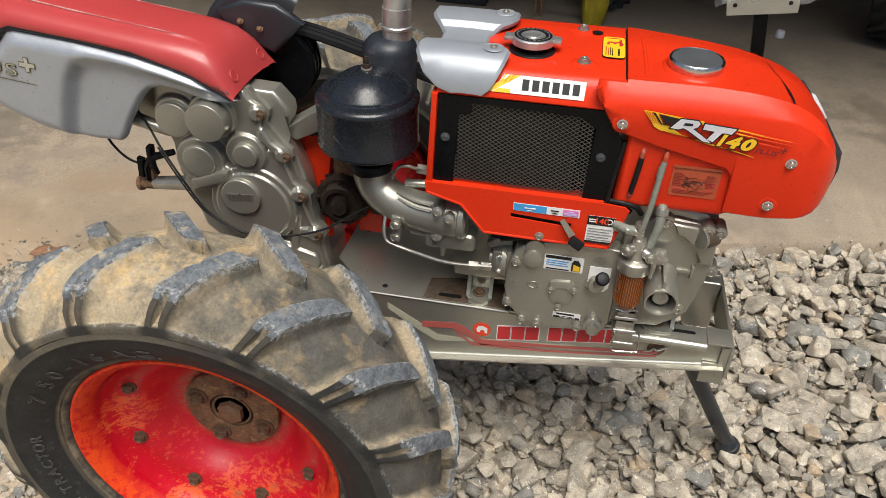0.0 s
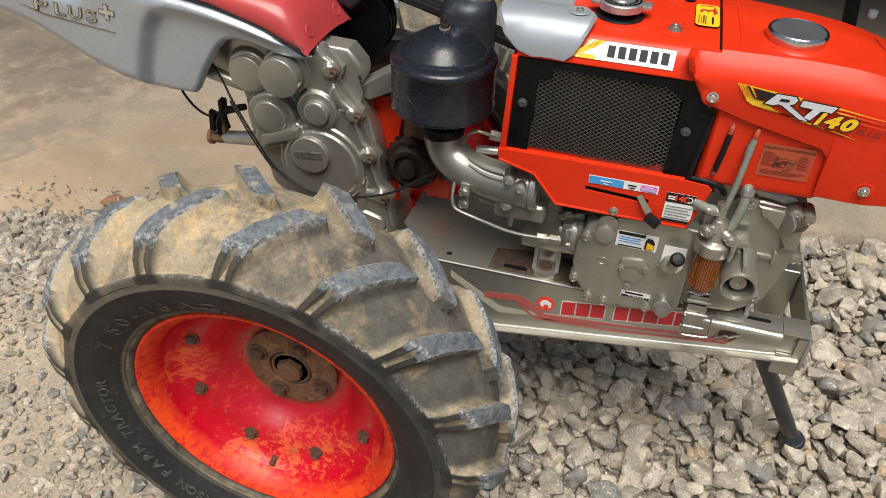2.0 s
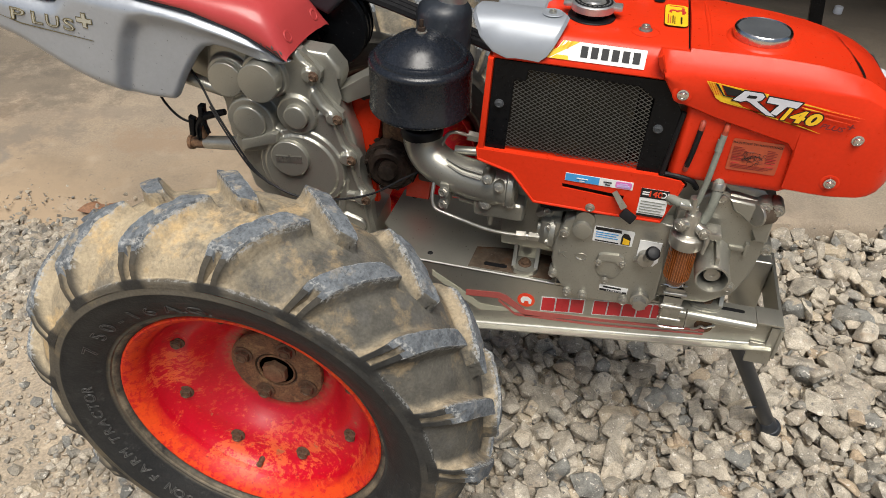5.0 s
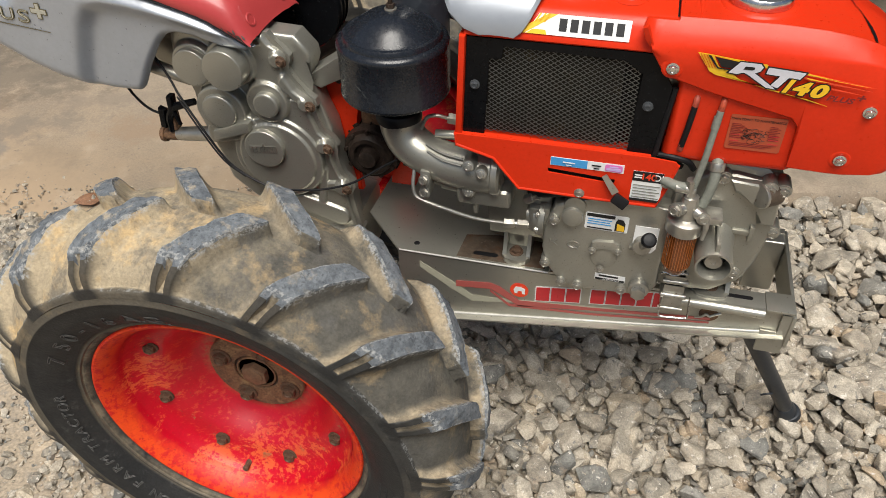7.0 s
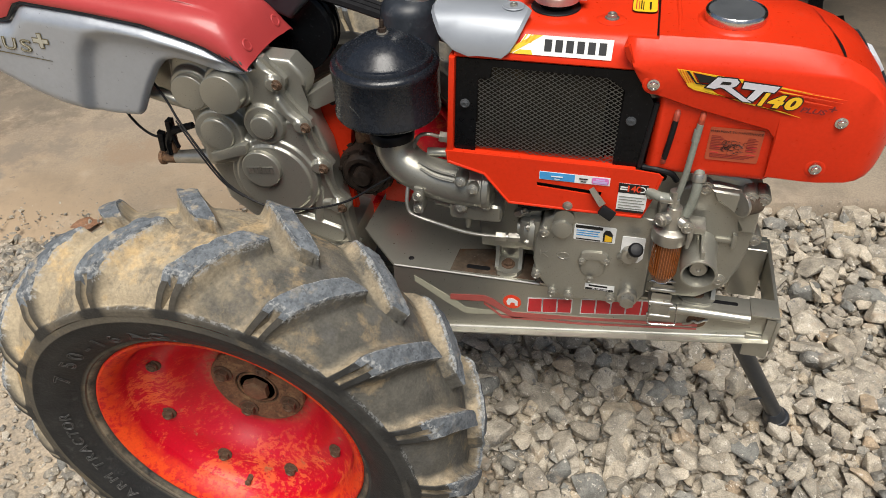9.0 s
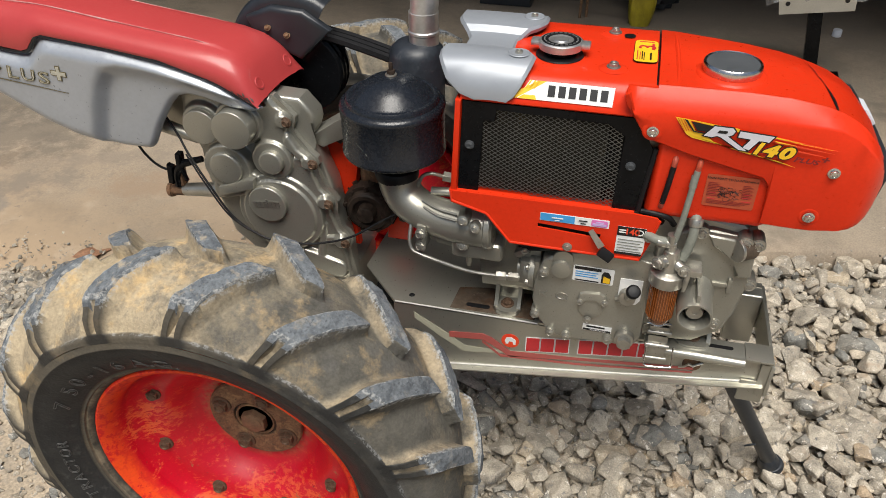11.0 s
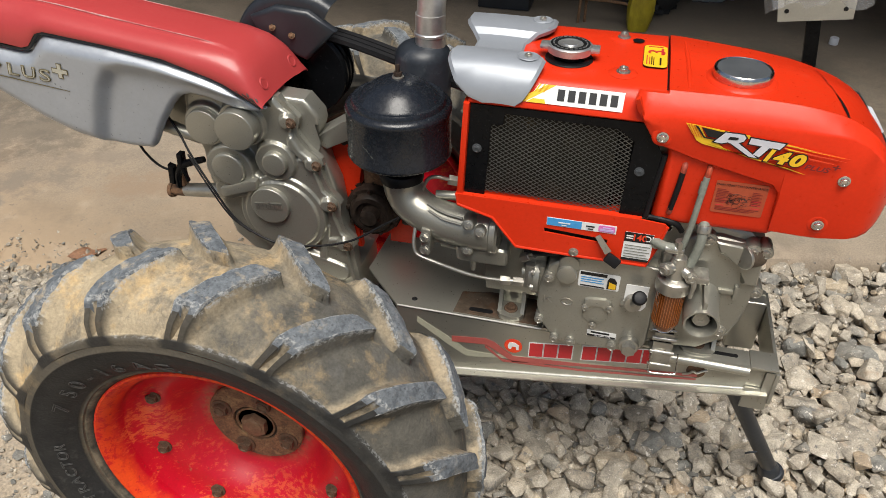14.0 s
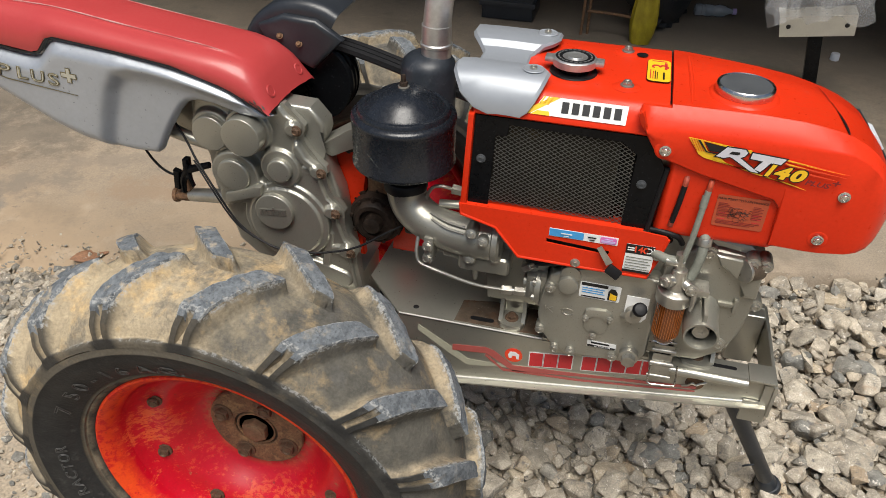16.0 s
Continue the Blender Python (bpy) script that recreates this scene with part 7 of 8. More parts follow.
prism(bm, [(-0.278, 0.648), (-0.268, 0.646), (-0.262, 0.684), (-0.274, 0.688)], 0.424, 0.436, 0.003)
prism(bm, [(-0.250, 0.690), (-0.240, 0.690), (-0.238, 0.716), (-0.248, 0.716)], 0.420, 0.436, 0.003)
tube(bm, [(-0.236, 0.425, 0.660), (-0.240, 0.424, 0.68), (-0.246, 0.424, 0.70)], 0.004, 8, 4)
part("clutch_lever", bm, M_BLACK, gearbox, "black bent clutch lever")
bm = bmesh.new()
tube(bm, [(-0.335, 0.43, 0.755), (-0.328, 0.428, 0.735), (-0.318, 0.427, 0.712), (-0.303, 0.427, 0.692), (-0.288, 0.428, 0.680), (-0.272, 0.430, 0.674)], 0.0024, 8)
part("lever_cable", bm, M_HOSE, gearbox)
bm = bmesh.new()
tube(bm, [(-0.30, 0.44, 0.86), (-0.238, 0.425, 0.768), (-0.21, 0.41, 0.728), (-0.172, 0.395, 0.678), (-0.133, 0.388, 0.621), (-0.091, 0.386, 0.591), (-0.047, 0.386, 0.577), (-0.003, 0.388, 0.579), (0.04, 0.392, 0.585), (0.093, 0.40, 0.602), (0.143, 0.415, 0.632), (0.176, 0.43, 0.649), (0.205, 0.46, 0.66)], 0.0021, 10, 8)
tube(bm, [(-0.212, 0.405, 0.730), (-0.175, 0.390, 0.681), (-0.137, 0.383, 0.626), (-0.10, 0.382, 0.597)], 0.0016, 10, 8)
part("control_cable", bm, M_HOSE, tractor, "black control cable hanging across the gearbox")
bm = bmesh.new()
prism(bm, [(-0.34, 0.86), (-0.20, 0.86), (-0.20, 0.72), (-0.235, 0.735), (-0.30, 0.77)], 0.47, 0.55, 0.006)
tube(bm, [(-0.33, 0.44, 0.79), (-0.27, 0.44, 0.765), (-0.20, 0.44, 0.745)], [0.016, 0.013, 0.010], 12)
tube(bm, [(-0.30, 0.44, 0.83), (-0.26, 0.436, 0.84), (-0.22, 0.436, 0.835)], 0.010, 10)
part("under_cover_casting", bm, M_CAST, gearbox)
# orange brackets and dirty parts between gearbox and engine
bm = bmesh.new()
prism(bm, [(0.0, 0.52), (0.020, 0.765), (0.060, 0.768), (0.100, 0.770), (0.108, 0.760), (0.092, 0.742), (0.080, 0.710), (0.082, 0.672), (0.068, 0.60), (0.075, 0.52)], 0.486, 0.50, 0.004)
prism(bm, [(0.120, 0.52), (0.128, 0.60), (0.150, 0.612), (0.172, 0.600), (0.168, 0.52)], 0.52, 0.54, 0.004)
bracket = part("link_bracket", bm, M_RED, tractor, "orange painted bracket between gearbox and engine, flaking to dark grease")
# dark ragged flakes along the bracket's upper edge
for fx, fz, fr in ((0.044, 0.772, 0.022), (0.075, 0.778, 0.016), (0.056, 0.752, 0.013), (0.092, 0.765, 0.009), (0.078, 0.662, 0.008)):
    frng = random.Random(int(fx * 1000))
    poly = [(fx + fr * frng.uniform(0.55, 1.25) * math.cos(radians(k * 20)), fz + fr * frng.uniform(0.4, 0.95) * math.sin(radians(k * 20))) for k in range(18)]
    part("grease_flake", prism(bmesh.new(), poly, 0.4850, 0.4862), M_GREASE_SHADE, bracket, "dark patch where the paint has flaked", smooth=0)
bm = bmesh.new()
lathe(bm, [(0.54, 0.052), (0.480, 0.052), (0.472, 0.049), (0.472, 0.042), (0.464, 0.040), (0.460, 0.036), (0.460, 0.028), (0.468, 0.025), (0.468, 0.018), (0.450, 0.016), (0.448, 0.012), (0.448, 0.001)], "y", 40, (0.103, 0, 0.616))
clutch = part("clutch_housing", bm, M_GREASE_SHADE, tractor, "grease-blackened round clutch housing")
bm = box(bmesh.new(), (0.080, 0.489, 0.650), (0.152, 0.550, 0.738), 0.020, None, 4)
rod(bm, (0.116, 0.482, 0.700), (0.116, 0.50, 0.700), 0.020, 0.026, 20, 0.003)
part("rusty_case", bm, M_RUST, clutch, "rusty brown casing above the clutch")
cap_screw = shared("cap_screw", lambda b: rod(b, (0, 0, 0), (0, 0.010, 0), 0.0042, seg=8, width=0.001), M_GREASE_SHADE)
for k in range(9):
    a = radians(40 * k + 12)
    part("screw", cap_screw, None, clutch).matrix_local = pose(0.103 + 0.0455 * math.cos(a), 0.466, 0.616 + 0.0455 * math.sin(a))
cooling_fin = shared("cooling_fin", lambda b: box(b, (-0.0015, 0.484, 0.048), (0.0015, 0.535, 0.055)), M_GREASE_SHADE)
for k in range(14):
    part("fin", cooling_fin, None, clutch).matrix_local = Matrix.Translation((0.103, 0, 0.616)) @ Matrix.Rotation(radians(360 / 14 * k), 4, "Y")
bm = bmesh.new()
box(bm, (0.150, 0.50, 0.575), (0.185, 0.54, 0.62), 0.008)
part("bearing_block", bm, M_GREASE_SHADE, tractor)
bm = bmesh.new()
prism(bm, [(0.085, 0.69), (0.15, 0.68), (0.19, 0.73), (0.16, 0.77), (0.09, 0.77)], 0.50, 0.56, 0.012)
part("rusty_bracket", bm, M_RUST, tractor)

# ---- handle cover ----
GREY = [(-0.95, 0.975), (-0.56, 0.906), (-0.480, 0.897), (-0.466, 0.899), (-0.440, 0.926), (-0.425, 0.932), (-0.311, 0.923), (-0.211, 0.907), (-0.150, 0.892), (-0.115, 0.880), (-0.078, 0.856), (-0.045, 0.840), (-0.060, 0.832), (-0.101, 0.834), (-0.150, 0.848), (-0.180, 0.851), (-0.200, 0.845), (-0.218, 0.826), (-0.245, 0.785), (-0.268, 0.742), (-0.278, 0.735), (-0.326, 0.734), (-0.375, 0.739), (-0.415, 0.747), (-0.467, 0.767), (-0.566, 0.820), (-0.95, 0.93)]
RAISED = [(-0.95, 0.970), (-0.56, 0.902), (-0.480, 0.893), (-0.462, 0.896), (-0.436, 0.922), (-0.423, 0.928), (-0.311, 0.919), (-0.211, 0.903), (-0.150, 0.888), (-0.115, 0.876), (-0.085, 0.857), (-0.118, 0.862), (-0.150, 0.870), (-0.200, 0.880), (-0.250, 0.888), (-0.290, 0.889), (-0.312, 0.880), (-0.330, 0.855), (-0.350, 0.80), (-0.366, 0.744), (-0.412, 0.752), (-0.464, 0.772), (-0.560, 0.824), (-0.95, 0.935)]
UPPER = GREY[:12]
LOWER = GREY[11:]


def border(x, z, poly):
    """Distance from a point to the outline of poly."""
    best = 9.0
    for (x0, z0), (x1, z1) in zip(poly, poly[1:] + poly[:1]):
        dx, dz = x1 - x0, z1 - z0
        f = min(max(((x - x0) * dx + (z - z0) * dz) / (dx * dx + dz * dz), 0), 1)
        best = min(best, math.hypot(x - x0 - f * dx, z - z0 - f * dz))
    return best


def ease(v):
    v = min(max(v, 0), 1)
    return v * v * (3 - 2 * v)


rows_ = []
columns = [-0.95 + 0.03 * k for k in range(14)] + [-0.53 + 0.006 * k for k in range(79)] + [-0.0545, -0.050, -0.046]
for x in columns:
    zu, zl = lerp(x, UPPER), lerp(x, sorted(LOWER))
    row = []
    for k in range(33):
        f = 0.5 - 0.5 * math.cos(math.pi * k / 32)
        z = zl + (zu - zl) * f
        d = border(x, z, RAISED) * (1 if inside(x, z, RAISED) else -1)
        e = min(border(x, z, GREY), 0.012) / 0.012
        row.append((x, 0.397 - 0.019 * ease((d + 0.014) / 0.034) + 0.012 * (1 - math.sqrt(1 - (1 - e) ** 2)), z))
    rows_.append(row)
bm = sheet(bmesh.new(), rows_, 0.003)
grey = part("side_cover", bm, M_GREY, tractor, "silver-grey plastic side cover with a swept recess", smooth=70)
bm = bmesh.new()
tube(bm, [(-0.060, 0.411, 0.834), (-0.101, 0.409, 0.836), (-0.125, 0.408, 0.843), (-0.15, 0.407, 0.850), (-0.18, 0.406, 0.853), (-0.202, 0.406, 0.846), (-0.22, 0.406, 0.826), (-0.247, 0.406, 0.785), (-0.268, 0.407, 0.746)], 0.0022, 8)
part("rolled_lip", bm, M_GREY, grey)
gm = facing(-0.490, 0.3772, 0.868, -4)
sheet_of(grey, "badge_decal", "worn gold outline badge", [(M_GOLD, [[(-0.090, -0.004), (-0.040, -0.0155), (0.097, -0.0205), (0.097, -0.0195), (-0.040, -0.0135)]])], gm)
PLUS_SIGN = [(-3.4, -12.5), (3.4, -12.5), (3.4, -4), (14, -4), (14, 3.4), (3.4, 3.4), (3.4, 12.5), (-3.4, 12.5), (-3.4, 3.4), (-14, 3.4), (-14, -4), (-3.4, -4)]
for ch, x, wide in (("P", -0.0445, 1.95), ("L", -0.0075, 1.5), ("U", 0.0235, 1.32), ("S", 0.0545, 1.62)):
    q = gm @ Matrix.Translation((x, 0.0005, 0.0006))
    word("print", ch, 0.0315, M_BADGE, grey, q, 0.0002, shear=0.1, wide=wide)
    me = outlined(ch, 0.0315, 0.0009, wide)
    me.transform(Matrix(((1, 0.1, 0, 0), (0, 1, 0, 0), (0, 0, 1, 0), (0, 0, 0, 1))))
    me.materials.append(M_GOLD)
    part("print", me, None, grey, "dull gold letter outline").matrix_local = q
for k, (grow, ink) in enumerate(((0.0012, M_GOLD), (-0.0004, M_BADGE))):
    part("print", flat(bmesh.new(), grown([(x * 0.001, z * 0.001) for x, z in PLUS_SIGN], grow), gm @ Matrix.Translation((0.0862, 0.015, 0.0005 * k)), 0.0005), ink, grey, smooth=0)
# dark sill under the red cover's notch
bm = prism(bmesh.new(), [(-0.60, 0.880), (-0.485, 0.870), (-0.455, 0.885), (-0.41, 0.90), (-0.41, 0.936), (-0.44, 0.934), (-0.47, 0.912), (-0.60, 0.925)], 0.4015, 0.41)
part("inner_sill", bm, M_GREY, grey, smooth=0)

EDGE = [(-0.95, 0.985), (-0.56, 0.916), (-0.476, 0.906), (-0.462, 0.910), (-0.442, 0.933), (-0.425, 0.938), (-0.314, 0.927), (-0.213, 0.914), (-0.117, 0.886), (-0.079, 0.866), (-0.045, 0.846)]
RIDGE = [(-0.95, 1.05), (-0.545, 0.978), (-0.436, 0.972), (-0.332, 0.958), (-0.23, 0.945), (-0.129, 0.932), (-0.092, 0.921), (-0.070, 0.902), (-0.045, 0.854)]


def cover_section(x):
    """Half of the cover's section: side band, rounded shoulder, then the step up to the top panel."""
    e, r = lerp(x, EDGE), lerp(x, RIDGE)
    h, up = r - e, min(max((-0.095 - x) / 0.06, 0), 1)
    return [(0.3895, e), (0.3880, e + 0.16 * h), (0.3905, e + 0.45 * h), (0.3985, e + 0.74 * h), (0.4115, e + 0.94 * h), (0.4205, r - 0.0005), (0.4235, r + 0.0004), (0.4262, r + 0.0006 + 0.0042 * up), (0.4300, r + 0.0016 + 0.0044 * up), (0.446, r + 0.003 + 0.0042 * up), (0.471, r + 0.004 + 0.0042 * up)]


bm = bmesh.new()
rows_ = []
for x in (-0.95, -0.85, -0.75, -0.65, -0.56, -0.53, -0.50, -0.476, -0.462, -0.452, -0.442, -0.425, -0.38, -0.314, -0.26, -0.213, -0.165, -0.129, -0.11, -0.095, -0.085, -0.075, -0.066, -0.055, -0.045):
    fx = lambda y: x + 0.012 * ((y - 0.388) / 0.16) * min(max((x + 0.2) / 0.155, 0), 1)
    half = cover_section(x)
    rows_.append([(fx(y), y, z) for y, z in half + [(0.942 - y, z) for y, z in half[-2::-1]]])
sheet(bm, rows_, 0.003)
cover = part("handle_cover", bm, M_COVER, tractor, "faded red handle base cover with chipped corner", smooth=34)
# Black tube paints the shade line under the cover's edge.
bm = bmesh.new()
tube(bm, [(x, 0.393, lerp(x, EDGE) - 0.003) for x in (-0.95, -0.56, -0.48, -0.46, -0.44, -0.42, -0.31, -0.21, -0.12, -0.08, -0.05)], 0.0035, 6, 4)
part("shadow_gap", bm, M_INK, cover)
# paint chipped off the tip's near corner, down to grey metal
rng = random.Random(5)
for x0, k0, size in ((-0.060, 0.8, 0.0055), (-0.068, 1.2, 0.0034), (-0.055, 1.9, 0.0034), (-0.074, 0.45, 0.0045), (-0.087, 0.25, 0.003), (-0.066, 0.3, 0.004), (-0.054, 0.5, 0.004)):
    ring = []
    for a in range(11):
        s_ = rng.uniform(0.5, 1.2)
        x, k = min(x0 + size * s_ * math.cos(a * 0.571), -0.0455), max(k0 + size * 90 * s_ * math.sin(a * 0.571), 0.0)
        sec = cover_section(x)
        y, z = lerp(k, [(i, p[0]) for i, p in enumerate(sec)]), lerp(k, [(i, p[1]) for i, p in enumerate(sec)])
        ring.append((x + 0.0010, y - 0.0010, z + 0.0008))
    bm = bmesh.new()
    vs = [bm.verts.new(p) for p in ring]
    for i in range(1, 10):
        bm.faces.new((vs[0], vs[i], vs[i + 1]))
    part("paint_chip", bm, M_CHIP, cover, smooth=60)
for y in (0.424, 0.522):
    bm = bmesh.new()
    lathe(bm, [(0.0, 0.0115), (0.0012, 0.010), (0.0012, 0.0075), (0.0005, 0.0065), (0.0005, 0.0005)], "z", 20)
    bm.transform(Matrix.Translation((-0.0560 + 0.011 * (y - 0.388) / 0.16, y, 0.8755)) @ frame_of((0.88, -0.05, 0.47)))
    part("cover_screw", bm, M_COVER, cover)
for y in (0.4258, 0.5162):
    bm = bmesh.new()
    tube(bm, [(x, y, lerp(x, RIDGE) + 0.0006 + 0.0036 * min(max((-0.095 - x) / 0.06, 0), 1)) for x in (-0.95, -0.7, -0.545, -0.436, -0.332, -0.23, -0.16, -0.120)], [0.0012, 0.0012, 0.0016, 0.0008, 0.0014, 0.0008, 0.0010, 0.0003], 6, 4)
    part("scuffed_crease", bm, M_SCUFF, cover, "pale scuffed crease line")

# ---- belt drive on the far side ----
bm = bmesh.new()
BX, BZ = -0.050, 0.838
arc = [(64, 0.143), (70, 0.145), (85, 0.146), (100, 0.146), (115, 0.145), (130, 0.142), (145, 0.138), (160, 0.132)]
rows_ = []
for y, k in ((0.558, 0.70), (0.557, 0.88), (0.559, 0.94), (0.564, 0.98), (0.572, 1.0), (0.640, 1.0), (0.654, 0.985), (0.662, 0.95)):
    rows_.append([(BX + lerp(a, arc) * k * math.cos(radians(a)), y, BZ + lerp(a, arc) * k * math.sin(radians(a))) for a in range(62, 163, 4)])
sheet(bm, rows_, 0.004)
prism(bm, [(BX - 0.062, BZ + 0.060), (BX + 0.02, BZ + 0.028), (BX + 0.078, BZ + 0.086), (BX + 0.03, BZ + 0.118), (BX - 0.03, BZ + 0.122), (BX - 0.08, BZ + 0.100)], 0.546, 0.562, 0.010, 4)
belt_cover = part("belt_cover", bm, M_PLASTIC, tractor, "curved black plastic belt cover", smooth=60)
for x, z in ((-0.087, 0.923), (-0.052, 0.912)):
    bolt(belt_cover, (x, 0.5445, z), (0, -0.8, 0.6), 0.0046, M_RUST, "cover_bolt")
bm = bmesh.new()
lathe(bm, [(0.566, 0.001), (0.566, 0.020), (0.574, 0.060), (0.574, 0.078), (0.577, 0.080), (0.582, 0.073), (0.587, 0.080), (0.593, 0.080), (0.598, 0.073), (0.603, 0.080), (0.609, 0.080), (0.614, 0.073), (0.62, 0.080), (0.63, 0.078), (0.63, 0.001)], "y", 48, (-0.050, 0, 0.830))
part("drive_pulley", bm, M_BLACK, tractor, "black three-groove belt pulley")
bm = bmesh.new()
for y in (0.582, 0.598, 0.614):
    tube(bm, [(-0.03, y, 0.906), (0.05, y, 0.890), (0.15, y, 0.862), (0.36, y, 0.80), (0.60, y, 0.72)], 0.0075, 6, 3)
part("drive_belt", bm, M_HOSE, tractor, "black rubber drive belts")

# ---- garage things on the slab ----
def zf(y):
    return 0.045 + 0.005 * min(max((y - 1.7) / 7, 0), 1)


bm = bmesh.new()
prism(bm, [(-0.135, 0.44), (0.135, 0.44), (0.14, 0.52), (-0.14, 0.52)], 0.0, 0.006, 0.001)
prism(bm, [(-0.135, 0.516), (0.135, 0.516), (0.14, 0.522), (-0.14, 0.522)], 0.0, 0.12, 0.001)
stand = thing("tool_stand", "beige steel bracket on a black post, wrapped in cloudy plastic", "stand", at=pose(1.275, 2.56, zf(2.6), 0, -9, -4))
bm.transform(Matrix.Translation((0, 0, -0.13)))
br = part("bracket", bm, M_BEIGE, stand, "beige painted angle bracket", smooth=20)
for x in (-0.105, 0.105):
    bm = bmesh.new()
    lathe(bm, [(-0.001, 0.009), (-0.0018, 0.001)], "y", 18, (x, 0, 0.352))
    part("hole", bm, M_INK, br)
bm = bmesh.new()
box(bm, (-0.026, 0.01, 0.012), (0.026, 0.055, 0.385), 0.002)
box(bm, (-0.12, -0.06, 0.0), (0.12, 0.13, 0.012), 0.002)
part("post", bm, M_BLACK, stand, "black square steel post", smooth=20)
bm = bmesh.new()
rng = random.Random(8)
rows_ = []
for j in range(9):
    rows_.append([(-0.19 + 0.38 * i / 13 + rng.uniform(-0.012, 0.012), 0.02 + 0.14 * math.cos(j / 8 * 3.1) * (0.7 + 0.3 * math.sin(i * 1.3)), 0.395 + 0.13 * math.sin(j / 8 * 3.1) + rng.uniform(-0.012, 0.016) - 0.02 * abs(i - 6.5) / 6.5) for i in range(14)])
sheet(bm, rows_)
part("plastic_wrap", bm, M_CLEAR, stand, "crumpled cloudy plastic wrap")

bm = bmesh.new()
lathe(bm, [(0.0, 0.001), (0.0, 0.028), (0.006, 0.033), (0.03, 0.033), (0.034, 0.030), (0.05, 0.030), (0.054, 0.033), (0.085, 0.033), (0.09, 0.030), (0.11, 0.030), (0.115, 0.033), (0.15, 0.032), (0.185, 0.016), (0.195, 0.013), (0.20, 0.013)], "x", 28)
bottle = thing("plastic_bottle", "clear ribbed plastic bottle lying on the concrete floor", "bottle", at=pose(0.83, 3.62, zf(3.6) + 0.033, 0, 0, 8))
part("bottle_body", bm, M_BOTTLE, bottle)
bm = bmesh.new()
rod(bm, (0.198, 0, 0), (0.218, 0, 0), 0.016, seg=20, width=0.002)
part("cap", bm, M_LILAC, bottle, "lilac screw cap")
bm = bmesh.new()
lathe(bm, [(0.0, 0.019), (0.002, 0.021), (0.030, 0.020), (0.033, 0.018), (0.033, 0.001)], "z", 24)
thing("bottle_cap", "small pale plastic cap standing on the concrete", "cap", bm, M_PALEPLASTIC, at=pose(1.475, 3.18, zf(3.2)))


def parked_tyre(x, y, rot, r, w, label):
    bm = bmesh.new()
    prof = [(-w * 0.42, r * 0.60), (-w * 0.5, r * 0.70), (-w * 0.5, r * 0.86), (-w * 0.44, r * 0.96), (-w * 0.3, r), (w * 0.3, r), (w * 0.44, r * 0.96), (w * 0.5, r * 0.86), (w * 0.5, r * 0.70), (w * 0.42, r * 0.60)]
    lathe(bm, prof, "y", 56, close=True)
    for k in range(22):
        for s in (-1, 1):
            a = radians(k * 360 / 22 + (8 if s > 0 else 0))
            q = Matrix.Translation((r * math.cos(a), s * w * 0.22, r * math.sin(a))) @ Matrix.Rotation(-a, 4, "Y") @ pose(0, 0, 0, s * 40, 0, 0)
            box(bm, (-0.012, -w * 0.24, -0.014), (0.016, w * 0.24, 0.014), 0.003, q)
    t = thing("spare_tyre", label, "tyre", at=pose(x, y, zf(y) + r + 0.012, 0, 0, rot))
    part("tyre", bm, M_RUBBER, t)
    bm = bmesh.new()
    lathe(bm, [(-w * 0.42, r * 0.61), (-w * 0.36, r * 0.56), (-w * 0.1, r * 0.52), (0, r * 0.3), (0, 0.001)], "y", 40)
    part("rim", bm, M_BLACK, t)
    return t


parked_tyre(2.02, 3.30, 62, 0.30, 0.20, "black lugged tyre standing in the dim garage")
parked_tyre(0.655, 3.45, 66, 0.30, 0.18, "dusty black tyre leaning in the dim garage")

bm = bmesh.new()
prism(bm, [(-0.135, 0.0), (0.135, 0.0), (0.145, 0.5), (-0.145, 0.5)], -0.13, 0.13, 0.02)
for k in range(4):
    prism(bm, [(-0.146, 0.07 + 0.11 * k), (0.146, 0.07 + 0.11 * k), (0.147, 0.10 + 0.11 * k), (-0.147, 0.10 + 0.11 * k)], -0.137, 0.137, 0.004)
thing("plastic_crate", "dark plastic crate standing on the garage floor", "crate", bm, M_PLASTIC, at=pose(-0.12, 3.36, zf(3.36)))
frame_t = thing("pipe_frame", "rusty thin steel pipe frame standing on the floor", "frame", at=pose(0.275, 3.15, zf(3.15)))
for pts in ([(0, 0, 0), (0.005, 0, 0.3), (0.012, 0.01, 0.62)], [(0.03, 0.02, 0), (0.028, 0.02, 0.3), (0.035, 0.02, 0.62)], [(0.02, 0, 0.12), (0.16, -0.02, 0.125), (0.30, -0.05, 0.12)]):
    bm = bmesh.new()
    tube(bm, pts, 0.007, 10, 4)
    part("pipe", bm, M_RUST, frame_t)

bm = bmesh.new()
rng = random.Random(4)
rows_ = []
for j in range(10):
    f = j / 9
    z = 0.46 * f
    wd = 0.125 * (1 - 0.72 * f) * (0.75 + 0.5 * math.sin(min(f * 5, 1.57)))
    rows_.append([((wd * (1 + 0.10 * math.sin(13 * a + 0.3 * j)) * math.cos(a)) + 0.01 * math.sin(3 * f), wd * 0.7 * (1 + 0.16 * math.sin(5 * a + 1 + j * 0.4)) * math.sin(a), z + 0.004 * math.sin(4 * a)) for a in np.linspace(0, 2 * math.pi, 27)])
sheet(bm, rows_)
thing("plastic_bag", "crumpled yellow plastic bag standing on the floor", "bag", bm, M_BAG, at=pose(0.565, 3.12, zf(3.1)) @ Matrix.Diagonal((0.50, 0.50, 1.0, 1)), smooth=60)
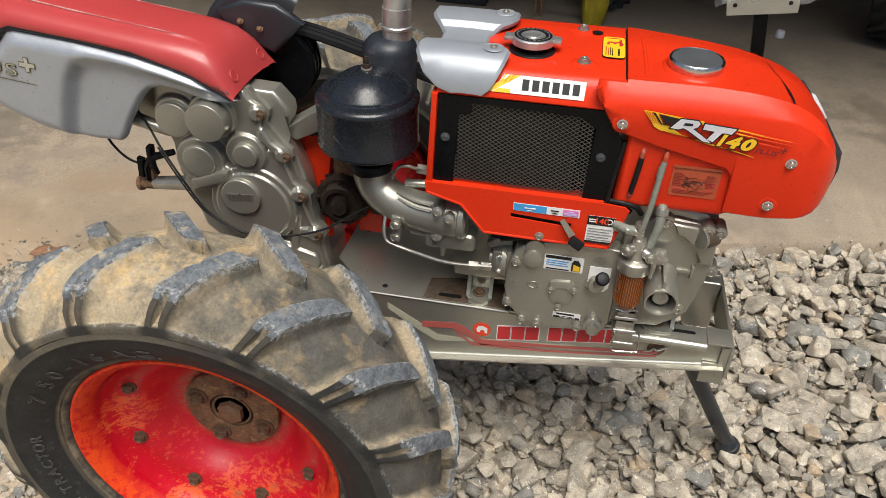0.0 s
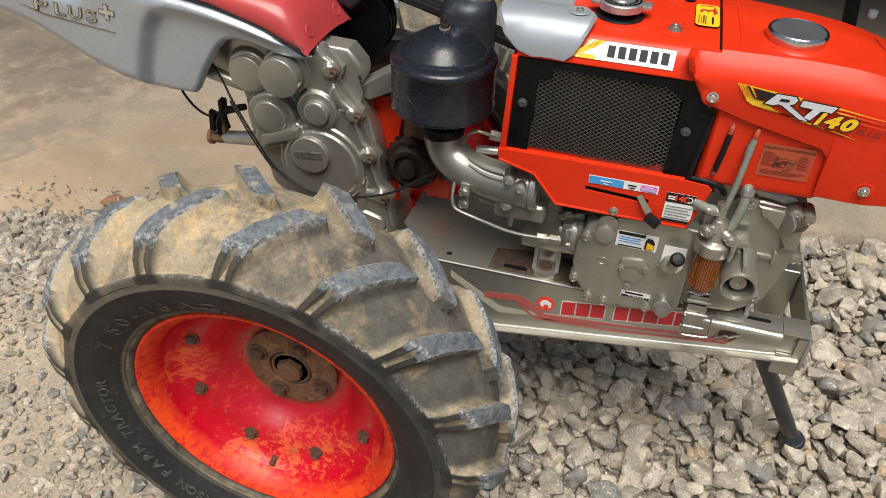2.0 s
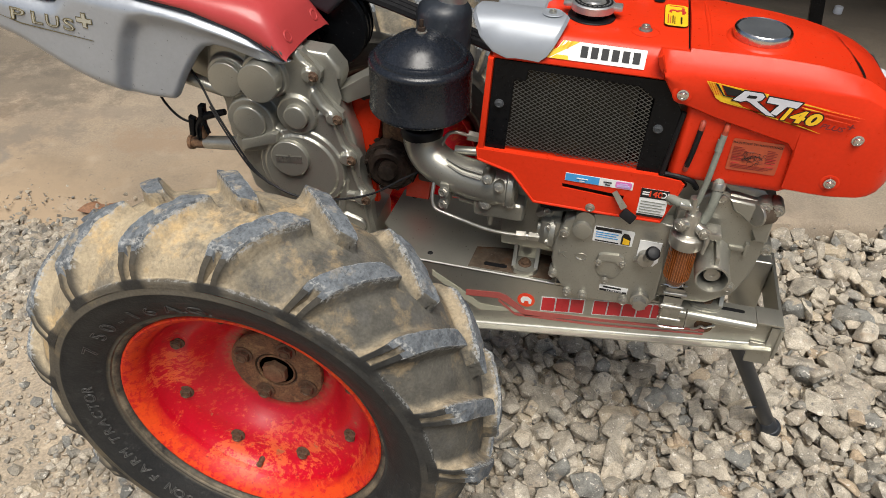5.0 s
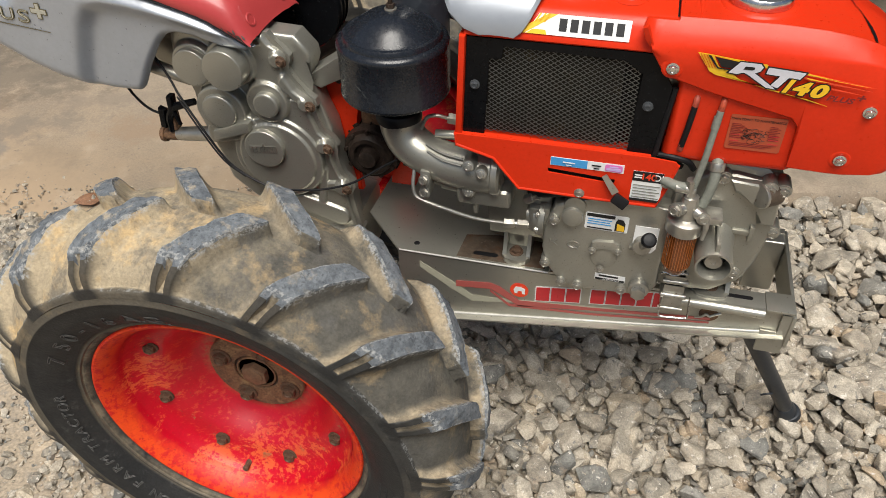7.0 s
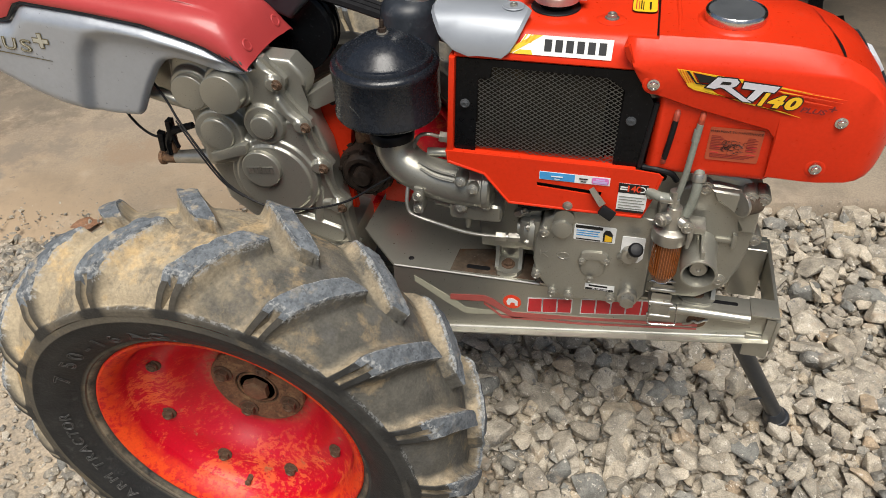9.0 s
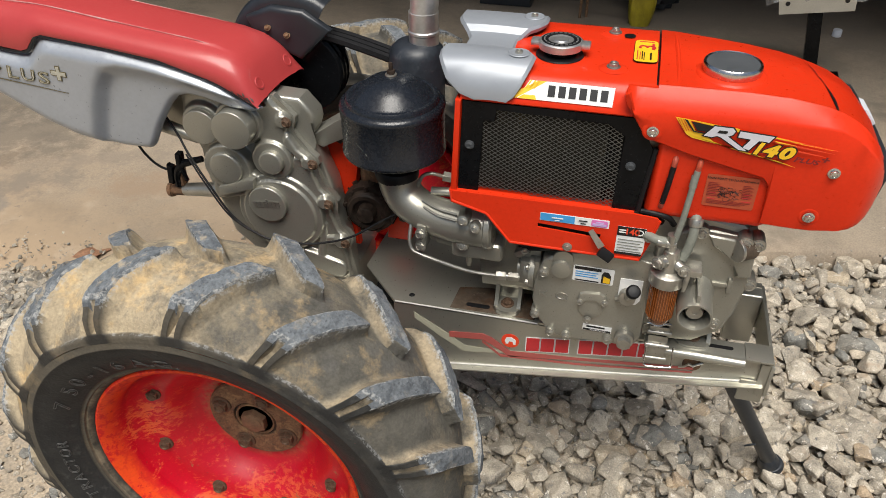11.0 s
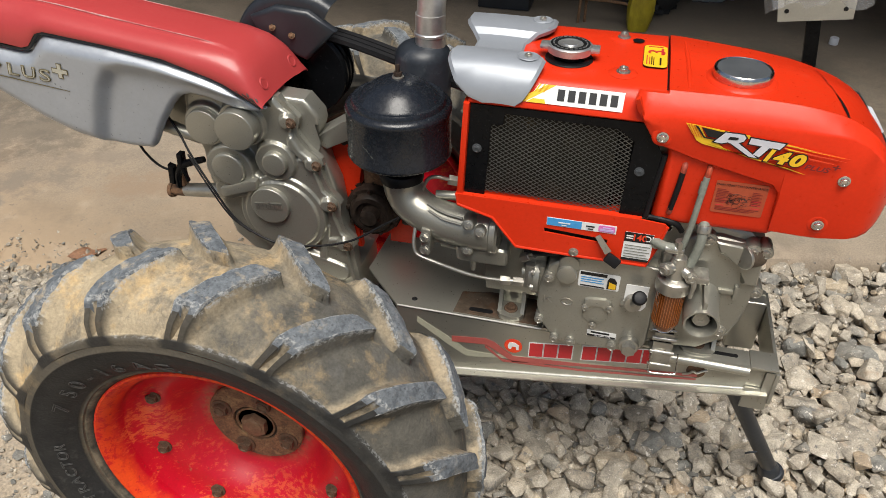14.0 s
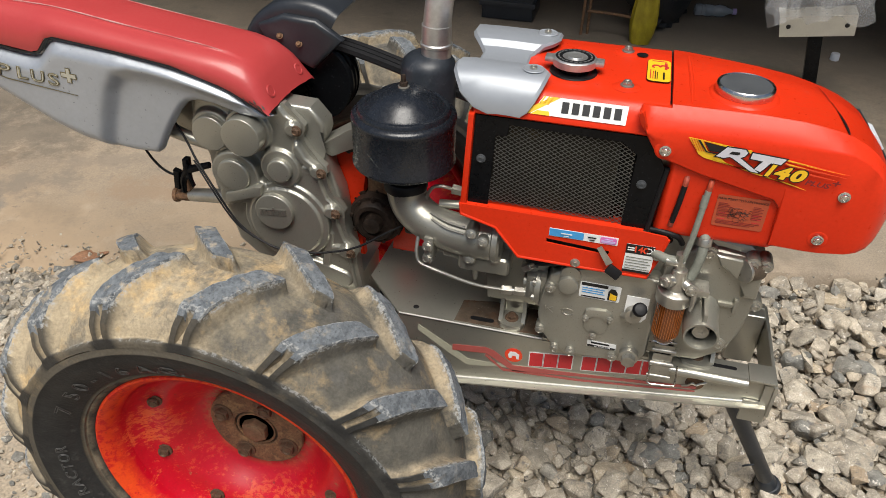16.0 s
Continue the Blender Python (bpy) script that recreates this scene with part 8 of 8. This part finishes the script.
# ---- loose stone on the yard ----
def stone_points(rng, a, b, c, n=13):
    out = []
    for _ in range(n):
        v = Vector((rng.gauss(0, 1), rng.gauss(0, 1), rng.gauss(0, 1))).normalized()
        s = rng.uniform(0.90, 1.06)
        v = v * (0.72 / (abs(v.x) ** 5 + abs(v.y) ** 5 + abs(v.z) ** 5) ** 0.2 + 0.28)
        out.append((v.x * a * s, v.y * b * s, v.z * c * s))
    return out


def stone_mesh(name, seed, n=15, edge=0.034):
    rng = random.Random(seed)
    bm = bmesh.new()
    for p in stone_points(rng, 0.5, 0.5 * rng.uniform(0.58, 0.95), 0.5 * rng.uniform(0.40, 0.64), n):
        bm.verts.new(p)
    bmesh.ops.convex_hull(bm, input=bm.verts[:])
    bmesh.ops.delete(bm, geom=[v for v in bm.verts if not v.link_faces], context="VERTS")
    bevel(bm, bm.edges[:], edge, 1)
    return finish(name, bm, M_STONE, 0)


STONES = [stone_mesh("stone", 40 + k) for k in range(16)]
ARRAYS = []
for me in [stone_mesh("stone_chip", 70 + k, 17, 0.0) for k in range(16)] + STONES:
    co = np.empty(len(me.vertices) * 3)
    me.vertices.foreach_get("co", co)
    ARRAYS.append((co.reshape(-1, 3), [tuple(p.vertices) for p in me.polygons]))


def spin(rng, flat_=0.5):
    return Euler((rng.gauss(0, flat_), rng.gauss(0, flat_), rng.uniform(0, 6.283))).to_matrix()


rng = random.Random(21)
single, many = [], []


def dirtiness(x, y):
    """0 on deep gravel, 1 on bare dirt."""
    edge = -0.02 - 0.10 * (y - 0.2) - 0.40 * min(max((0.17 - y) / 0.15, 0), 1) + 0.12 * noise.noise((x * 2.5, y * 2.5, 4))
    return min(max((edge - x) / 0.22, 0), 1)


# bottom layer of mixed stone, then the large ones that lie on top
for layer, (step, lo, hi, z0, z1) in enumerate(((0.0175, 0.018, 0.034, -0.034, -0.022), (0.030, 0.026, 0.052, -0.019, -0.005), (0.049, 0.042, 0.096, 0.004, 0.015))):
    y = -1.7
    while y < 1.95:
        x = -0.75
        while x < 3.1:
            px_, py_ = x + rng.uniform(-0.45, 0.45) * step, y + rng.uniform(-0.45, 0.45) * step
            x += step
            if py_ > slab_edge(px_) - 0.03 * crumbled(px_) + (0.006 + 0.044 * crumbled(px_)) * noise.noise((px_ * 4, 3, 7)) + rng.uniform(-0.03, 0.035) * crumbled(px_):
                continue
            away = math.hypot(max(px_ - 1.95, 0), max(-0.70 - py_, 0))
            if away > 0 and (layer == 0 or rng.random() > math.exp(-away / (0.22 + 0.12 * noise.noise((px_ * 3, py_ * 3, 2))))):
                continue
            if rng.random() < dirtiness(px_, py_) * (1.3 - 0.1 * layer):
                continue
            if layer == 2 and rng.random() < (0.16 if px_ > -0.15 else 0.85):
                continue
            size = lo + (hi - lo) * rng.random() ** (1.7 if layer == 2 else 1.0) + (0.03 if layer == 2 and rng.random() < 0.04 else 0.0)
            ent = (px_, py_, rng.uniform(z0, z1), size, spin(rng, 0.30 + 0.25 * (layer < 2)), 16 * (layer == 2))
            if layer == 2 and size > 0.040 and 0.42 < px_ < 1.30 and -0.05 < py_ < 0.95:
                single.append(ent)
            else:
                many.append(ent)
        y += step
# small gravel and chips over the dirt and along the slab's edge
for k in range(52000):
    px_ = rng.uniform(-1.75, 0.35) if rng.random() < 0.9 else -1.75 - rng.expovariate(2.5)
    py_ = rng.uniform(-0.75, 0.98) if rng.random() < 0.9 else -0.75 - rng.expovariate(2.5)
    if py_ > slab_edge(px_) + rng.uniform(-0.03, 0.03):
        continue
    near_edge = max(0.0, 1 - abs(slab_edge(px_) - 0.20 - py_) / 0.30)
    patch = noise.noise((px_ * 3, py_ * 3, 9))
    if rng.random() > 0.20 + 0.75 * near_edge + 0.6 * max(patch, 0) + (0.45 if px_ > -0.55 and py_ < 0.3 else 0.35 if px_ > -0.35 else 0) + (0.25 if py_ > 0.35 else 0):
        continue
    size = rng.uniform(0.004, 0.014) if rng.random() < 0.66 - 0.25 * near_edge else rng.uniform(0.014, 0.036 + 0.016 * near_edge)
    many.append((px_, py_, size * 0.12, size, spin(rng, 0.5), 0))
# crumbs on the slab's broken edge
for k in range(900):
    px_ = rng.uniform(-1.8, 0.7) if rng.random() < 0.93 else rng.uniform(0.7, 2.0)
    size = rng.uniform(0.003, 0.009) if rng.random() < 0.9 else rng.uniform(0.01, 0.022)
    many.append((px_, slab_edge(px_) + abs(rng.gauss(0, 0.09)) - 0.03, 0.036, size, spin(rng), 0))
rng.shuffle(single)
many += single[300:]
for px_, py_, z, size, q, kind in single[:300]:
    ob = new("stone", STONES[rng.randrange(16)])
    ob.parent = ground
    ob.matrix_local = Matrix.Translation((px_, py_, z)) @ q.to_4x4() @ Matrix.Scale(size, 4)
verts, faces, base = [], [], 0
for px_, py_, z, size, q, kind in many:
    co, polys = ARRAYS[kind + rng.randrange(16)]
    verts.append(co @ np.array(q).T * size + (px_, py_, z))
    faces += [tuple(base + i for i in p) for p in polys]
    base += len(co)
me = bpy.data.meshes.new("gravel")
me.from_pydata(np.concatenate(verts).tolist(), [], faces)
me.materials.append(M_STONE)
gravel = new("gravel", me)
gravel.parent = ground
tagged(gravel, "grey crushed stone and small chips", kind="stuff")

# a dry leaf and a flat stone chip by the slab
bm = bmesh.new()
rows_ = [[(-0.055 + 0.011 * i, (0.5 - abs(i - 5) / 10) * 0.07 * (j / 4 - 0.5) * 2, 0.012 + 0.010 * math.sin(i * 0.7) * (j / 4 - 0.3)) for i in range(11)] for j in range(5)]
sheet(bm, rows_, 0.0012)
thing("dry_leaf", "curled brown dry leaf lying on the gravel", "leaf", bm, M_LEAF, at=pose(-0.943, 0.868, 0.024, 0, 0, 35), smooth=60)
